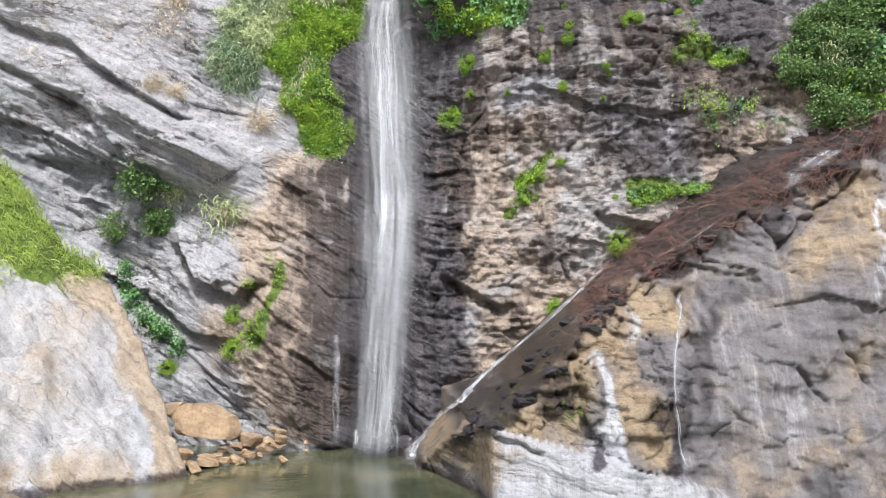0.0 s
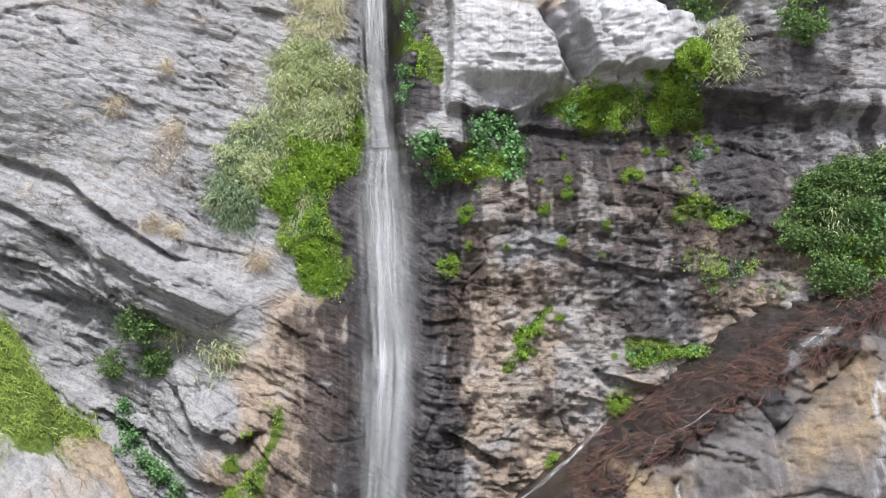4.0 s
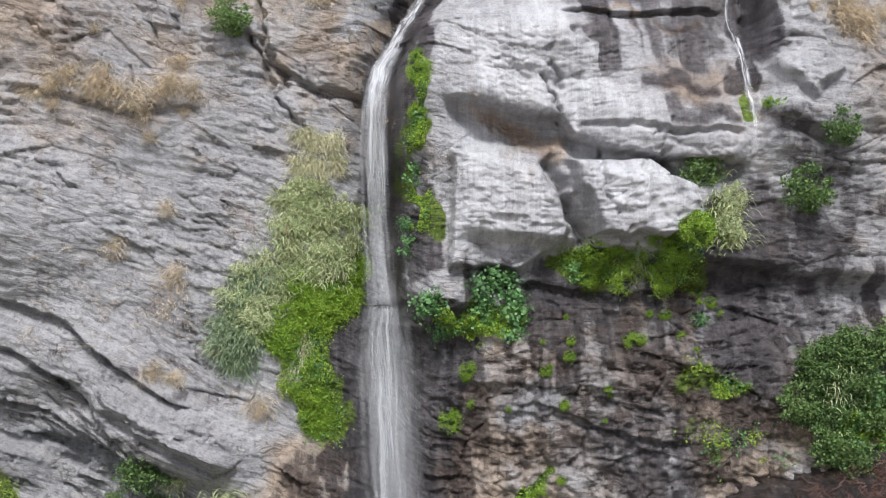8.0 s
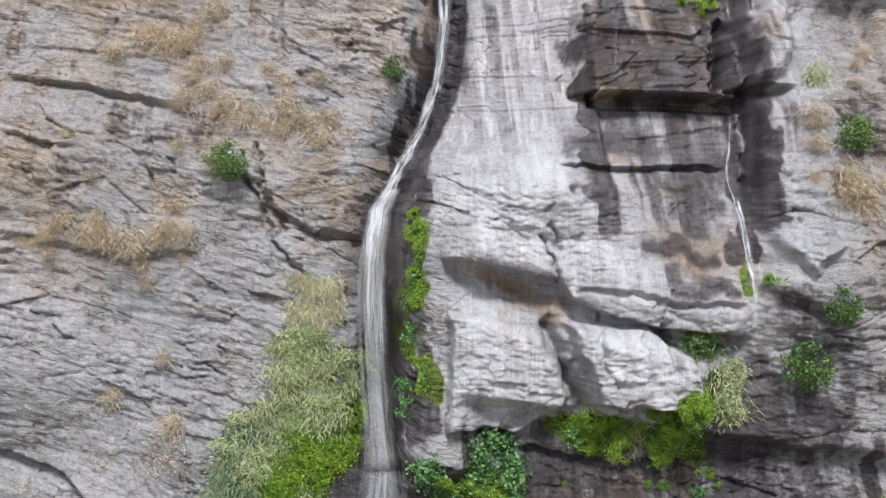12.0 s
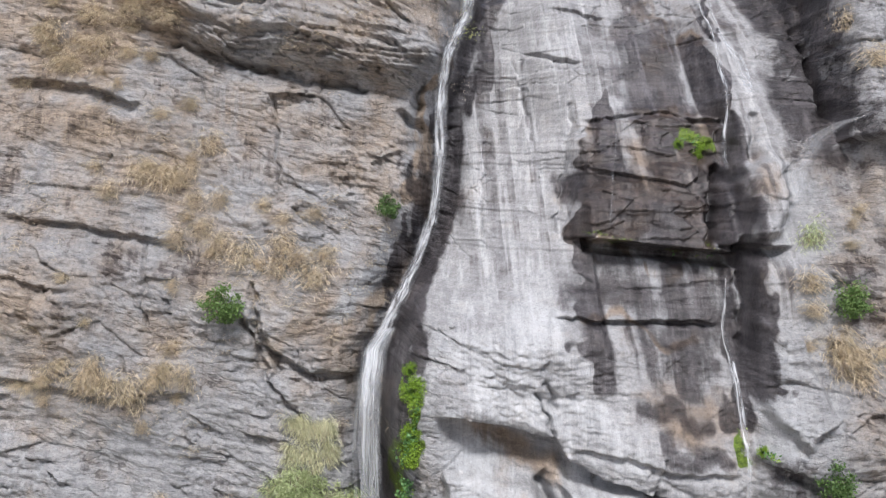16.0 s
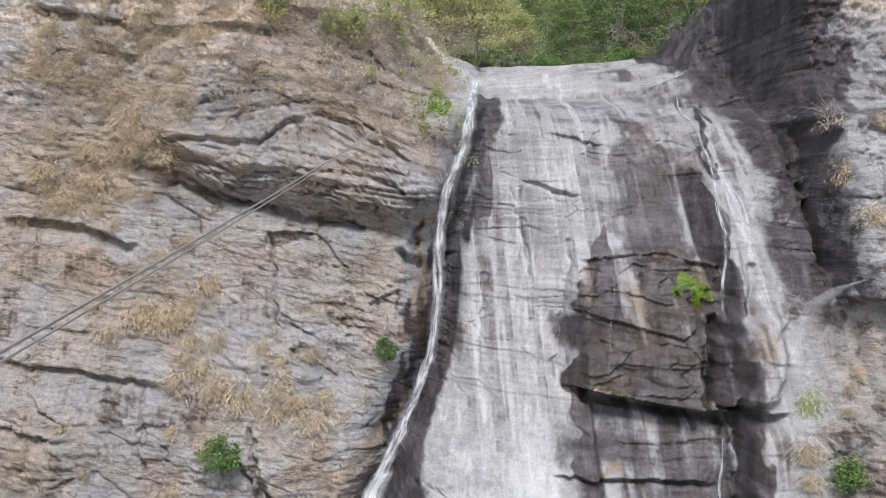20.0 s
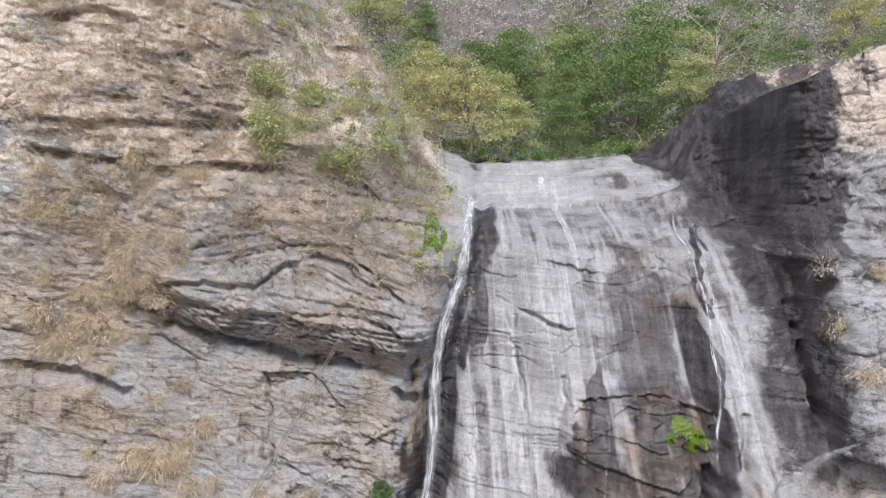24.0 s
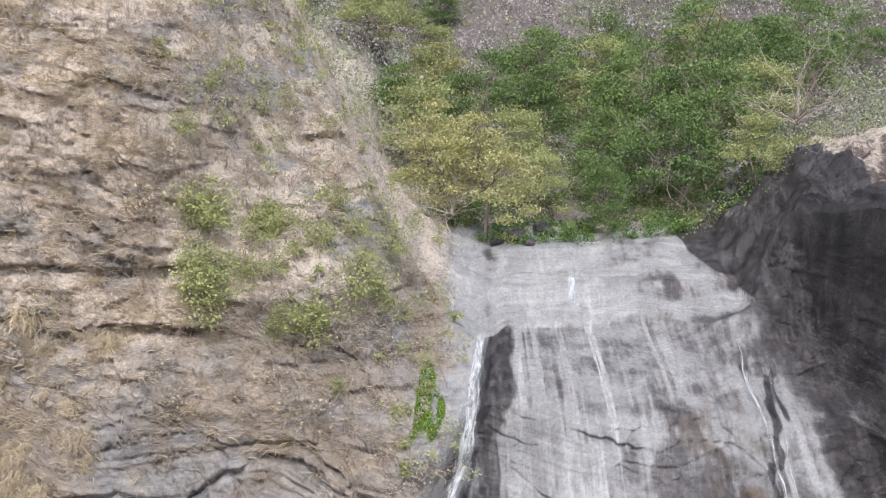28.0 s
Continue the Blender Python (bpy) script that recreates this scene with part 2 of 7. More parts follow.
def relief(x, z):
    """Beds, joints and weathering of the face."""
    s = bedding(x, z)
    slab = smooth_slab(x, z)
    jag = 0.035 * vnoise(x * 1.1, z * 1.1, 8) + 0.016 * vnoise(x * 5, z * 5, 9)
    patch = 0.35 + 0.65 * ramp(fbm(x * 0.25, z * 0.33, 3, 40), -0.4, 0.5)
    left = 1 - ramp(x, -1.6, 0.4)
    top = np.interp(x, [-16, -14.4, -12.5, -10.1, -8.3, -6], [14.2, 13.8, 13.2, 11.5, 10.4, 9.4])
    shale = left * ramp(top - z, -0.1, 0.4) * ramp(z, 7.4, 9.0) * ramp(-x, 5.5, 7.5)
    brow = left * ramp(z + 0.12 * x, 30.0, 31.2) * (1 - ramp(z, 34.2, 36.0)) * ramp(x, -12, -9.5)
    hill = left * ramp(z + 0.2 * x, 33.5, 36)
    ribs = bump_at(x, z, -4.6, 4.2, 1.8, 3.6, 18)
    massive = (1 - left) * ramp(-z, -15.5, -13.5)
    big = (1 - left) * ramp(z, 14.8, 15.6) * (1 - ramp(z, 21.0, 24.0))
    strong = (0.36 + 2.0 * shale + 1.9 * brow + 0.5 * ribs) * (1 - 0.6 * hill * (1 - brow)) * (1 - 0.86 * slab) * (1 - 0.55 * massive) * (1 - 0.75 * big)
    # broken cells, long along the beds; each is faulted against the next
    w = x + 0.15 * s + 2.0 * jag
    h1, e1 = facets(w / 2.4, (s + jag) / 0.8, 31)
    f = s + 0.45 * h1 + 0.6 * jag
    beds = 0.24 * layers(s + jag, 1.15, 1, 0.04) + 0.20 * layers(f, 0.42, 2, 0.08) + 0.13 * layers(f, 0.17, 3, 0.2)
    flakes = 0.14 * layers(f, 0.36, 46, 0.05) + 0.17 * layers(f, 0.15, 47, 0.12) + 0.07 * layers(f, 0.08, 48, 0.3)
    beds = beds + (0.8 * flakes - beds) * brow
    out = -strong * patch * beds
    h2, e2 = facets(w / 0.95, (s + jag) / 0.24, 32)
    h3, e3 = facets(x / 0.26 + jag, s / 0.12, 33)
    rough = (1 - 0.85 * slab) * (1 - 0.45 * big) * (0.22 + 0.65 * ramp(fbm(x * 0.4 + 9, z * 0.5, 3, 41), -0.1, 0.6) + 0.6 * hill + 0.25 * big) + 0.9 * ramp(x, 4.5, 5.0) * ramp(-x, -9.3, -8.9) * ramp(z + 0.1 * x, 25.8, 26.0) * ramp(-z, -29.7, -29.3)
    out = out - rough * (0.26 * h1 + 0.15 * h2) - (1 - 0.8 * slab) * (0.035 + 0.06 * rough) * h3
    # open joints between some of the cells
    gap = np.exp(-(e1 / 0.035) ** 2) * (vnoise(x * 0.6, z * 0.6, 42) > 0.48)
    gap2 = np.exp(-(e2 / 0.07) ** 2) * (vnoise(x * 0.9 + 4, z * 0.9, 43) > 0.45)
    out = out + (1 - 0.8 * slab) * (0.13 * gap + 0.05 * gap2)
    # pitted, knobbly wall under the mossy ledge
    knob = np.abs(fbm(x * 1.3 + 0.3 * z, z * 1.3, 4, 26)) + 0.6 * np.abs(fbm(x * 4.1, z * 3.3, 3, 27))
    steps = layers(z + 0.06 * x + 2.2 * jag, 0.30, 28, 0.12) * ramp(fbm(x * 0.4, z * 0.4, 3, 29), -0.5, 0.3)
    out = out - massive * (0.17 * knob + 0.14 * steps)
    high = ramp(x, 10.0, 11.5) * ramp(z, 35.0, 36.5)
    out = out - high * (0.30 * np.abs(fbm(x * 1.1, z * 1.5, 5, 45)) + 0.12 * steps)
    # thin sheets and hairline joints on the water-worn slab
    t = z - 0.035 * x - 0.012 * (x - 6) ** 2 + 1.2 * jag
    e4 = facets(x / 1.5 + 2 * jag, t / 0.55, 34)
    thin = layers(t, 0.33, 23, 0.08)
    open_ = np.exp(-(e4[1] / 0.03) ** 2) * (vnoise(x * 0.7, t * 0.9, 24) > 0.15)
    out = out - slab * ((0.12 + 0.14 * ramp(z, 32.5, 34.5)) * thin * ramp(vnoise(x * 0.5, z * 0.7, 25), -0.4, 0.5) + 0.10 * layers(t + 0.5 * jag, 1.3, 44, 0.04) + 0.07 * e4[0] - 0.10 * open_)
    return out + 0.28 * fbm(x * 0.3, z * 0.3, 3, 21) + (0.05 - 0.03 * slab) * fbm(x * 2.4, z * 2.4, 4, 22) + 0.2


# ledges that shade what lies under them: points along the edge (x, z), depth, height of the shaded hollow
LEDGES = [
    ([(0.36, 20.05), (1.48, 19.89), (2.44, 19.58), (3.52, 19.42), (3.95, 18.77), (5.1, 18.34), (6.26, 18.07), (8.38, 17.92)], 0.85, 1.0),
    ([(-10.69, 32.81), (-8.86, 32.46), (-7.55, 31.55), (-5.35, 31.38), (-3.15, 31.02), (-1.13, 30.67)], 0.3, 0.8),
    ([(-8.92, 33.58), (-7.6, 33.6), (-6.06, 33.5), (-5.12, 34.2), (-3.92, 34.5), (-2.28, 34.0), (-0.96, 32.85)], 0.22, 0.3),
    ([(-8.6, 33.0), (-6.8, 32.5), (-4.8, 32.6), (-2.5, 32.4), (-1.1, 32.0)], 0.12, 0.25),
    ([(-14.72, 30.79), (-12.25, 30.61), (-10.61, 29.95)], 0.4, 0.7),
    ([(-14.31, 26.02), (-12.06, 25.77), (-10.11, 25.35), (-8.79, 25.16)], 0.3, 0.4),
    ([(-14.14, 24.13), (-13.09, 23.7), (-12.09, 23.63)], 0.2, 0.4),
    ([(-5.95, 21.75), (-4.24, 20.89), (-2.82, 20.71)], 0.3, 0.5),
    ([(-14.44, 13.82), (-12.46, 13.18), (-10.12, 11.47), (-8.32, 10.39)], 0.5, 0.8),
    ([(-14.55, 12.38), (-12.66, 11.44), (-11.45, 10.67), (-10.4, 9.4)], 0.4, 0.6),
    ([(-13.71, 9.43), (-11.68, 9.05), (-9.89, 8.68)], 0.45, 0.7),
    ([(-13.99, 20.7), (-12.31, 20.5), (-10.73, 20.1), (-8.35, 20.2)], 0.25, 0.5),
]
LEDGES += [
    ([(-8.38, 6.4), (-7.63, 5.18), (-6.37, 4.7), (-5.75, 5.1)], 0.7, 0.8),
    ([(-11.1, 5.52), (-9.6, 4.77), (-7.81, 3.53), (-6.57, 3.39)], 0.4, 0.7),
    ([(0.33, 5.2), (1.1, 4.75), (1.76, 4.4)], 0.5, 0.5),
    ([(4.56, 7.09), (6.01, 6.68)], 0.5, 0.5),
    ([(-4.43, 3.07), (-2.87, 1.79)], 0.15, 0.3),
    ([(2.63, 10.97), (4.57, 10.2), (6.7, 9.89)], 0.25, 0.4),
    ([(2.49, 14.36), (5.27, 14.05), (7.47, 14.4)], 0.3, 0.6),
    ([(3.58, 32.29), (4.94, 31.72)], 0.22, 0.25),
    ([(5.3, 29.5), (7.7, 29.75), (9.4, 29.35)], 0.2, 0.3),
    ([(4.42, 34.1), (6.13, 33.66)], 0.15, 0.3),
    ([(3.95, 22.95), (5.74, 22.85), (8.3, 22.84)], 0.3, 0.3),
    ([(4.32, 19.15), (5.43, 19.11), (6.9, 18.82), (8.37, 18.82)], 0.2, 0.3),
    ([(9.5, 19.15), (10.78, 18.68)], 0.4, 0.6),
]
LEDGES += [
    ([(-13.96, 38.17), (-11.85, 37.84), (-9.51, 37.53), (-7.63, 37.7), (-5.56, 37.53)], 0.5, 0.6),
    ([(-14.02, 39.21), (-12.27, 39.13), (-10.0, 39.14), (-7.89, 39.07), (-6.21, 39.24)], 0.35, 0.5),
    ([(-13.5, 42.9), (-12.2, 43.3), (-11.0, 43.0)], 0.35, 0.7),
    ([(8.95, 25.2), (10.2, 25.25)], 0.7, 0.7),
]
CLEFTS = [
    ([(-6.54, 22.62), (-6.1, 21.84)], 0.5, 0.12),
    ([(-5.95, 21.66), (-5.74, 20.5), (-4.59, 19.36)], 0.4, 0.1),
    ([(-6.27, 23.75), (-5.96, 22.07), (-5.28, 20.97)], 0.4, 0.1),
    ([(3.77, 8.92), (4.25, 10.06)], 0.3, 0.08),
    ([(13.0, 33.97), (12.86, 32.62), (12.7, 30.0)], 0.7, 0.22),
    ([(-0.58, 30.84), (-0.86, 29.67)], 0.6, 0.15),
    ([(3.1, 17.97), (3.46, 17.19), (3.83, 16.27), (4.15, 15.66)], 1.0, 0.2),
    ([(3.0, 20.6), (3.25, 20.0), (3.6, 19.4)], 0.3, 0.06),
    ([(4.75, 18.3), (4.55, 17.4), (4.75, 16.6)], 0.25, 0.06),
    ([(5.9, 18.2), (5.7, 17.0)], 0.15, 0.05),
    ([(3.27, 20.96), (3.59, 20.29)], 0.3, 0.08),
    ([(3.19, 30.76), (3.36, 28.39)], 0.15, 0.06),
    ([(1.81, 29.05), (1.5, 25.41)], 0.15, 0.06),
    ([(4.74, 30.0), (3.98, 25.5)], 0.2, 0.07),
    ([(3.44, 5.75), (3.76, 5.08)], 0.2, 0.06),
    ([(-9.6, 4.77), (-8.69, 4.05)], 0.4, 0.12),
    ([(-1.21, 29.6), (-0.74, 29.29)], 0.7, 0.18),
    ([(9.03, 27.59), (8.47, 25.32)], 0.8, 0.16),
    ([(9.32, 24.37), (9.15, 22.2)], 0.6, 0.16),
    ([(-9.94, 25.09), (-9.71, 22.52)], 0.25, 0.06),
    ([(-5.81, 30.19), (-5.55, 27.17)], 0.25, 0.06),
    ([(12.95, 34.08), (13.1, 32.79), (12.83, 31.47), (12.64, 29.45)], 1.1, 0.22),
    ([(9.73, 35.22), (9.65, 33.74), (9.65, 32.45)], 0.35, 0.16),
    ([(9.59, 29.42), (9.4, 27.84)], 0.4, 0.15),
    ([(10.27, 29.43), (9.96, 27.75)], 0.3, 0.12),
    ([(1.66, 36.27), (2.13, 35.52), (1.71, 34.73)], 0.6, 0.25),
    ([(-9.14, 31.98), (-6.82, 31.32), (-4.13, 30.76), (-2.58, 30.48)], 0.5, 0.14),
    ([(6.35, 18.15), (6.54, 16.91)], 0.4, 0.15),
]
FRONT_CLEFTS = [
    ([(8.43, 5.78), (8.91, 6.45), (10.6, 7.53), (11.12, 8.5)], 0.35, 0.06),
    ([(9.51, 3.75), (10.07, 2.45)], 0.25, 0.06),
    ([(8.19, 2.96), (9.0, 2.07)], 0.25, 0.06),
    ([(2.97, 3.09), (3.27, 1.7)], 0.35, 0.1),
    ([(5.8, 4.71), (5.86, 3.61)], 0.25, 0.07),
    ([(5.61, 5.42), (7.69, 5.13)], 0.2, 0.06),
    ([(0.72, 2.06), (1.55, 2.1), (2.85, 2.32)], 0.3, 0.08),
    ([(1.19, 1.59), (2.17, 1.24)], 0.2, 0.06),
    ([(5.0, 3.75), (5.1, 2.32), (4.82, 1.11)], 0.2, 0.07),
]


def ledges(x, z):
    out = np.zeros_like(x)
    for pts, deep, fall in LEDGES:
        px, pz = np.array(pts).T
        near = (x > px[0] - 0.7) & (x < px[-1] + 0.7) & (z > pz.min() - fall - 0.9) & (z < pz.max() + 1.6)
        if not near.any():
            continue
        xx, zz = x[near], z[near]
        under = np.interp(xx, px, pz) - zz + 0.05 * vnoise(xx * 1.4, zz * 0.7, 14) + 0.04 * vnoise(xx * 6, zz * 2, 15)
        ends = ramp(xx, px[0] - 0.5, px[0] + 0.2) * ramp(-xx, -px[-1] - 0.5, -px[-1] + 0.2)
        out[near] += deep * ends * (ramp(under, 0.0, 0.07) * (1 - ramp(under, 0.12, fall)) - 0.35 * (1 - ramp(-under, 0.0, 1.1)) * ramp(-under, -0.02, 0.02))
    return out


def clefts(x, z, lines):
    out = np.zeros_like(x)
    for pts, deep, wide in lines:
        for (x0, z0), (x1, z1) in zip(pts, pts[1:]):
            near = (x > min(x0, x1) - 4 * wide) & (x < max(x0, x1) + 4 * wide) & (z > min(z0, z1) - 4 * wide) & (z < max(z0, z1) + 4 * wide)
            if not near.any():
                continue
            xx, zz = x[near] + 0.12 * vnoise(x[near] * 3, z[near] * 3, 16), z[near] + 0.12 * vnoise(x[near] * 3, z[near] * 3, 17)
            t = np.clip(((xx - x0) * (x1 - x0) + (zz - z0) * (z1 - z0)) / ((x1 - x0) ** 2 + (z1 - z0) ** 2), 0, 1)
            r = np.hypot(xx - x0 - t * (x1 - x0), zz - z0 - t * (z1 - z0)) / wide
            out[near] = np.maximum(out[near], deep * np.exp(-r * r))
    return out


def detail_y(x, z):
    return relief(x, z) + ledges(x, z) + clefts(x, z, CLEFTS)


def front_relief(x, z):
    """Blocks and beds of the buttress, smoother where water runs over it."""
    jag = 0.07 * vnoise(x * 1.6, z * 1.6, 208) + 0.035 * vnoise(x * 5, z * 5, 209)
    s = z + 0.10 * x + 0.35 * fbm(x * 0.22, z * 0.3, 2, 203)
    calm = ramp(x, 4.9, 6.0)
    d = 0.75 * layers(s + jag, 1.25, 201, 0.06) + 0.30 * layers(s + jag, 0.45, 202, 0.1) + 0.12 * layers(s + 0.5 * jag, 0.16, 204, 0.3)
    d = d + 0.45 * blocks(x + 0.2 * s + jag, s + jag, 0.9, 1.5, 205) + 0.22 * blocks(x + jag, s + 0.6 * jag, 0.33, 0.7, 206)
    broken = 0.45 + 0.55 * ramp(fbm(x * 0.5, z * 0.6, 3, 207), -0.3, 0.4)
    h1, e1 = facets(x / 1.3 + jag, s / 0.9, 214)
    h2, e2 = facets(x / 0.45, s / 0.25, 215)
    out = -0.55 * d * broken * (1 - 0.62 * calm) - (1 - 0.5 * calm + 0.8 * np.exp(-((z - crest(x) + 0.3) / 0.7) ** 2)) * (0.26 * h1 + 0.15 * h2 - 0.14 * np.exp(-(e1 / 0.035) ** 2) * (vnoise(x * 0.6, z * 0.6, 216) > 0.0))
    return out + 0.35 * fbm(x * 0.4, z * 0.4, 3, 211) + 0.10 * fbm(x * 1.7, z * 1.7, 3, 212) + 0.45


def front_y(x, z):
    fade = 1 - 0.35 * ramp(z - crest(x), -0.4, 0.3)
    slab = ramp(slab_y(x, z) - block_y(x, z), 0.15, -0.15)
    return smin(block_y(x, z), slab_y(x, z), 0.35) + front_relief(x, z) * fade * (1 - 0.75 * slab) + 0.22 * fbm(x * 2.4, z * 4.5, 4, 213) * ramp(z - crest(x), -0.2, 0.2) + clefts(x, z, FRONT_CLEFTS)


def top_z(x, y, z0):
    """Ground above the lip, of height z0 there: stream bed, then the wooded valley and its slopes."""
    d = np.clip(y - 43.8, 0, 999)
    rise = np.interp(d, [0, 1.3, 2.0, 5, 12, 20, 38, 53, 73, 140], [0, 0.35, 0.9, 1.8, 2.6, 3.8, 8.0, 17, 33, 63])
    far = rise + ramp(d, 30, 60) * 5 * vnoise(x * 0.06, d * 0.05, 31) - ramp(d, 28, 50) * 12 * np.exp(-((x + 9) / 5) ** 2)
    bank_side = ramp(-x, -1.5, 5.0) * (1 - 0.6 * ramp(d, 20, 45))
    keep = np.maximum(np.exp(-d / 16), bank_side)
    gap = np.exp(-((x + 0.11 * (d + 40)) / 2.6) ** 2)
    return 35.9 + (z0 - 35.9) * keep * (1 - 0.3 * gap * ramp(d, 3, 14)) + far * (1 - 0.9 * bank_side * (1 - ramp(d, 10, 25)) - 0.5 * bank_side * ramp(d, 10, 25)) * (1 - 0.5 * ramp(d, 35, 75) * np.exp(-((x + 0.11 * (d + 40)) / (3 + 0.03 * d)) ** 2)) + 0.35 * fbm(x * 0.5, d * 0.5, 4, 33) * ramp(d, 6, 10) + 0.05 * vnoise(x * 1.5, d * 1.5, 36) + (ramp(x, 9.5, 11) + ramp(-x, -0.5, 1)) * (0.45 * fbm(x * 0.8, d * 0.8, 4, 37) - 0.3 * blocks(x + 0.3 * d, d + 0.4 * x, 0.9, 1.2, 38)) + 0.28 * layers(d + 0.4 * vnoise(x * 0.6, d * 0.6, 34), 1.1, 35, 0.06) * ramp(d, 0.3, 1.2)


# ---- end of shape ----
def mesh_from_grid(name, X, Y, Z, keep=None):
    """A sheet of quads over a grid of places."""
    r, c = X.shape
    verts = np.stack([X, Y, Z], -1).reshape(-1, 3)
    idx = np.arange(r * c).reshape(r, c)
    quads = np.stack([idx[:-1, :-1], idx[:-1, 1:], idx[1:, 1:], idx[1:, :-1]], -1).reshape(-1, 4)
    if keep is not None:
        quads = quads[keep[:-1, :-1].reshape(-1)]
    me = bpy.data.meshes.new(name)
    me.vertices.add(len(verts))
    me.vertices.foreach_set("co", verts.astype(np.float32).reshape(-1))
    me.loops.add(len(quads) * 4)
    me.loops.foreach_set("vertex_index", quads.astype(np.int32).reshape(-1))
    me.polygons.add(len(quads))
    me.polygons.foreach_set("loop_start", np.arange(0, len(quads) * 4, 4, dtype=np.int32))
    me.update(calc_edges=True)
    return me


def paint(me, name, values):
    """Stores a number for each vertex, for the material to read."""
    a = me.attributes.new(name, "FLOAT", "POINT")
    a.data.foreach_set("value", np.asarray(values, np.float32).reshape(-1))


# ---- materials ----
def material(name):
    m = bpy.data.materials.new(name)
    m.use_nodes = True
    t = m.node_tree
    return m, t, t.nodes["Principled BSDF"]


# ---- stains, wet rock, pale crusts and moss on the faces: x0, z0, x1, z1, half width, strength ----
OCHRE = [
    (-4.4, 8.7, -5.4, 3.1, 1.21, 1.0), (-6.0, 4.1, -4.1, 1.4, 1.02, 1.0), (-3.3, 8.2, -3.7, 3.4, 1.05, 0.7), (1.1, 10.1, 1.4, 5.4, 1.02, 1.0), (3.0,
    9.3, 2.6, 4.4, 1.01, 0.8), (8.9, 10.7, 7.8, 8.3, 0.88, 0.8), (0.8, 4.4, 1.6, 2.7, 0.67, 0.8), (4.6, 7.1, 3.6, 5.9, 0.83, 0.6), (3.7, 12.9, 7.5,
    12.1, 0.66, 0.7), (6.9, 15.1, 7.3, 14.1, 0.33, 1.0), (1.0, 18.9, 2.0, 16.1, 0.67, 0.35), (-0.5, 29.9, -0.9, 27.0, 0.23, 1.0),
]
OCHRE += [
    (-1.4, 25.4, -2.3, 22.3, 0.35, 1.0), (4.8, 25.2, 8.3, 24.7, 0.22, 1.0), (6.5, 20.7, 8.3, 20.1, 0.64, 0.8), (7.1, 28.3, 8.2, 26.7, 0.83, 0.6),
    (7.4, 31.8, 8.4, 29.5, 0.6, 0.5), (-9.1, 29.8, -4.1, 26.6, 2.09, 0.35), (-11.5, 40.4, -7.0, 38.4, 2.81, 0.7), (-12.3, 43.3, -6.9, 41.4, 3.2, 0.9),
    (-6.7, 37.6, -1.6, 34.1, 2.31, 0.8), (-1.1, 39.2, 0.3, 36.7, 1.07, 0.8), (8.2, 35.1, 7.6, 32.1, 0.15, 0.6), (9.0, 34.9, 9.1, 32.9, 0.3, 0.4),
]
OCHRE += [
    (8.1, 32.4, 9.2, 32.4, 0.17, 0.6), (7.9, 32.7, 8.9, 32.7, 0.21, 1.0), (6.5, 29.7, 8.8, 29.5, 0.2, 1.0), (7.1, 28.4, 8.5, 27.7, 0.47, 0.9), (9.7,
    28.2, 9.8, 27.3, 0.35, 0.6), (-5.3, 4.1, -3.8, 1.7, 1.01, 1.1), (-4.3, 7.2, -4.9, 4.8, 0.96, 1.1),
]
OCHRE += [
    (0.0, 31.6, -0.65, 27.8, 0.22, 1.6), (-0.65, 27.8, -1.5, 24.6, 0.28, 1.6), (-1.25, 24.6, -2.3, 22.4, 0.28, 1.1), (7.2, 10.8, 10.4, 10.2, 0.8, 1.0), (7.3, 9.3, 9.4, 9.0, 0.7, 1.0),
    (0.7, 9.9, 2.5, 9.7, 0.7, 1.0), (0.9, 19.2, 3.2, 18.6, 0.5, 0.9), (4.2, 22.75, 8.2, 22.65, 0.12, 1.0), (-5.4, 6.6, -4.2, 2.2, 1.1, 1.2),
    (1.2, 12.4, 1.3, 10.5, 0.3, 0.8), (5.6, 13.4, 5.7, 11.8, 0.35, 0.8), (7.0, 14.0, 7.2, 11.5, 0.35, 0.8), (3.3, 13.6, 3.4, 12.0, 0.3, 0.7),
]
WET = [
    (-4.6, 8.3, -3.6, 1.6, 0.75, 0.55), (-5.4, 4.0, -4.3, 1.2, 0.6, 0.4),
    (8.7, 16.6, 9.0, 11.2, 0.85, 0.8), (10.4, 16.2, 10.9, 13.2, 0.9, 0.6), (10.0, 18.8, 11.6, 17.2, 0.7, 0.5), (9.15, 25.0, 9.0, 21.6, 0.30, 1.4),
    (6.1, 20.3, 8.1, 20.2, 0.45, 0.75), (6.6, 19.4, 8.1, 19.2, 0.40, 0.75),
    (-3.2, 6.5, -3.3, 1.0, 0.96, 0.62), (-4.1, 4.1, -3.8, 2.7, 0.68, 0.45), (-4.0, 8.9, -3.1, 8.2, 0.54, 0.7), (0.3, 8.8, 0.4, 5.4, 0.51, 0.8),
    (-0.7, 4.8, -0.1, 1.7, 1.01, 0.8), (-0.1, 13.3, -0.4, 9.3, 0.69, 0.8), (2.5, 11.3, 7.5, 10.0, 1.07, 0.43), (4.9, 9.5, 6.5, 8.9, 0.98, 0.56),
    (3.6, 10.4, 4.6, 12.0, 0.83, 0.37), (8.1, 15.1, 8.7, 10.9, 0.96, 0.75), (9.7, 15.7, 10.1, 12.8, 0.79, 0.5), (3.0, 13.3, 7.4, 12.2, 0.82, 0.43),
]
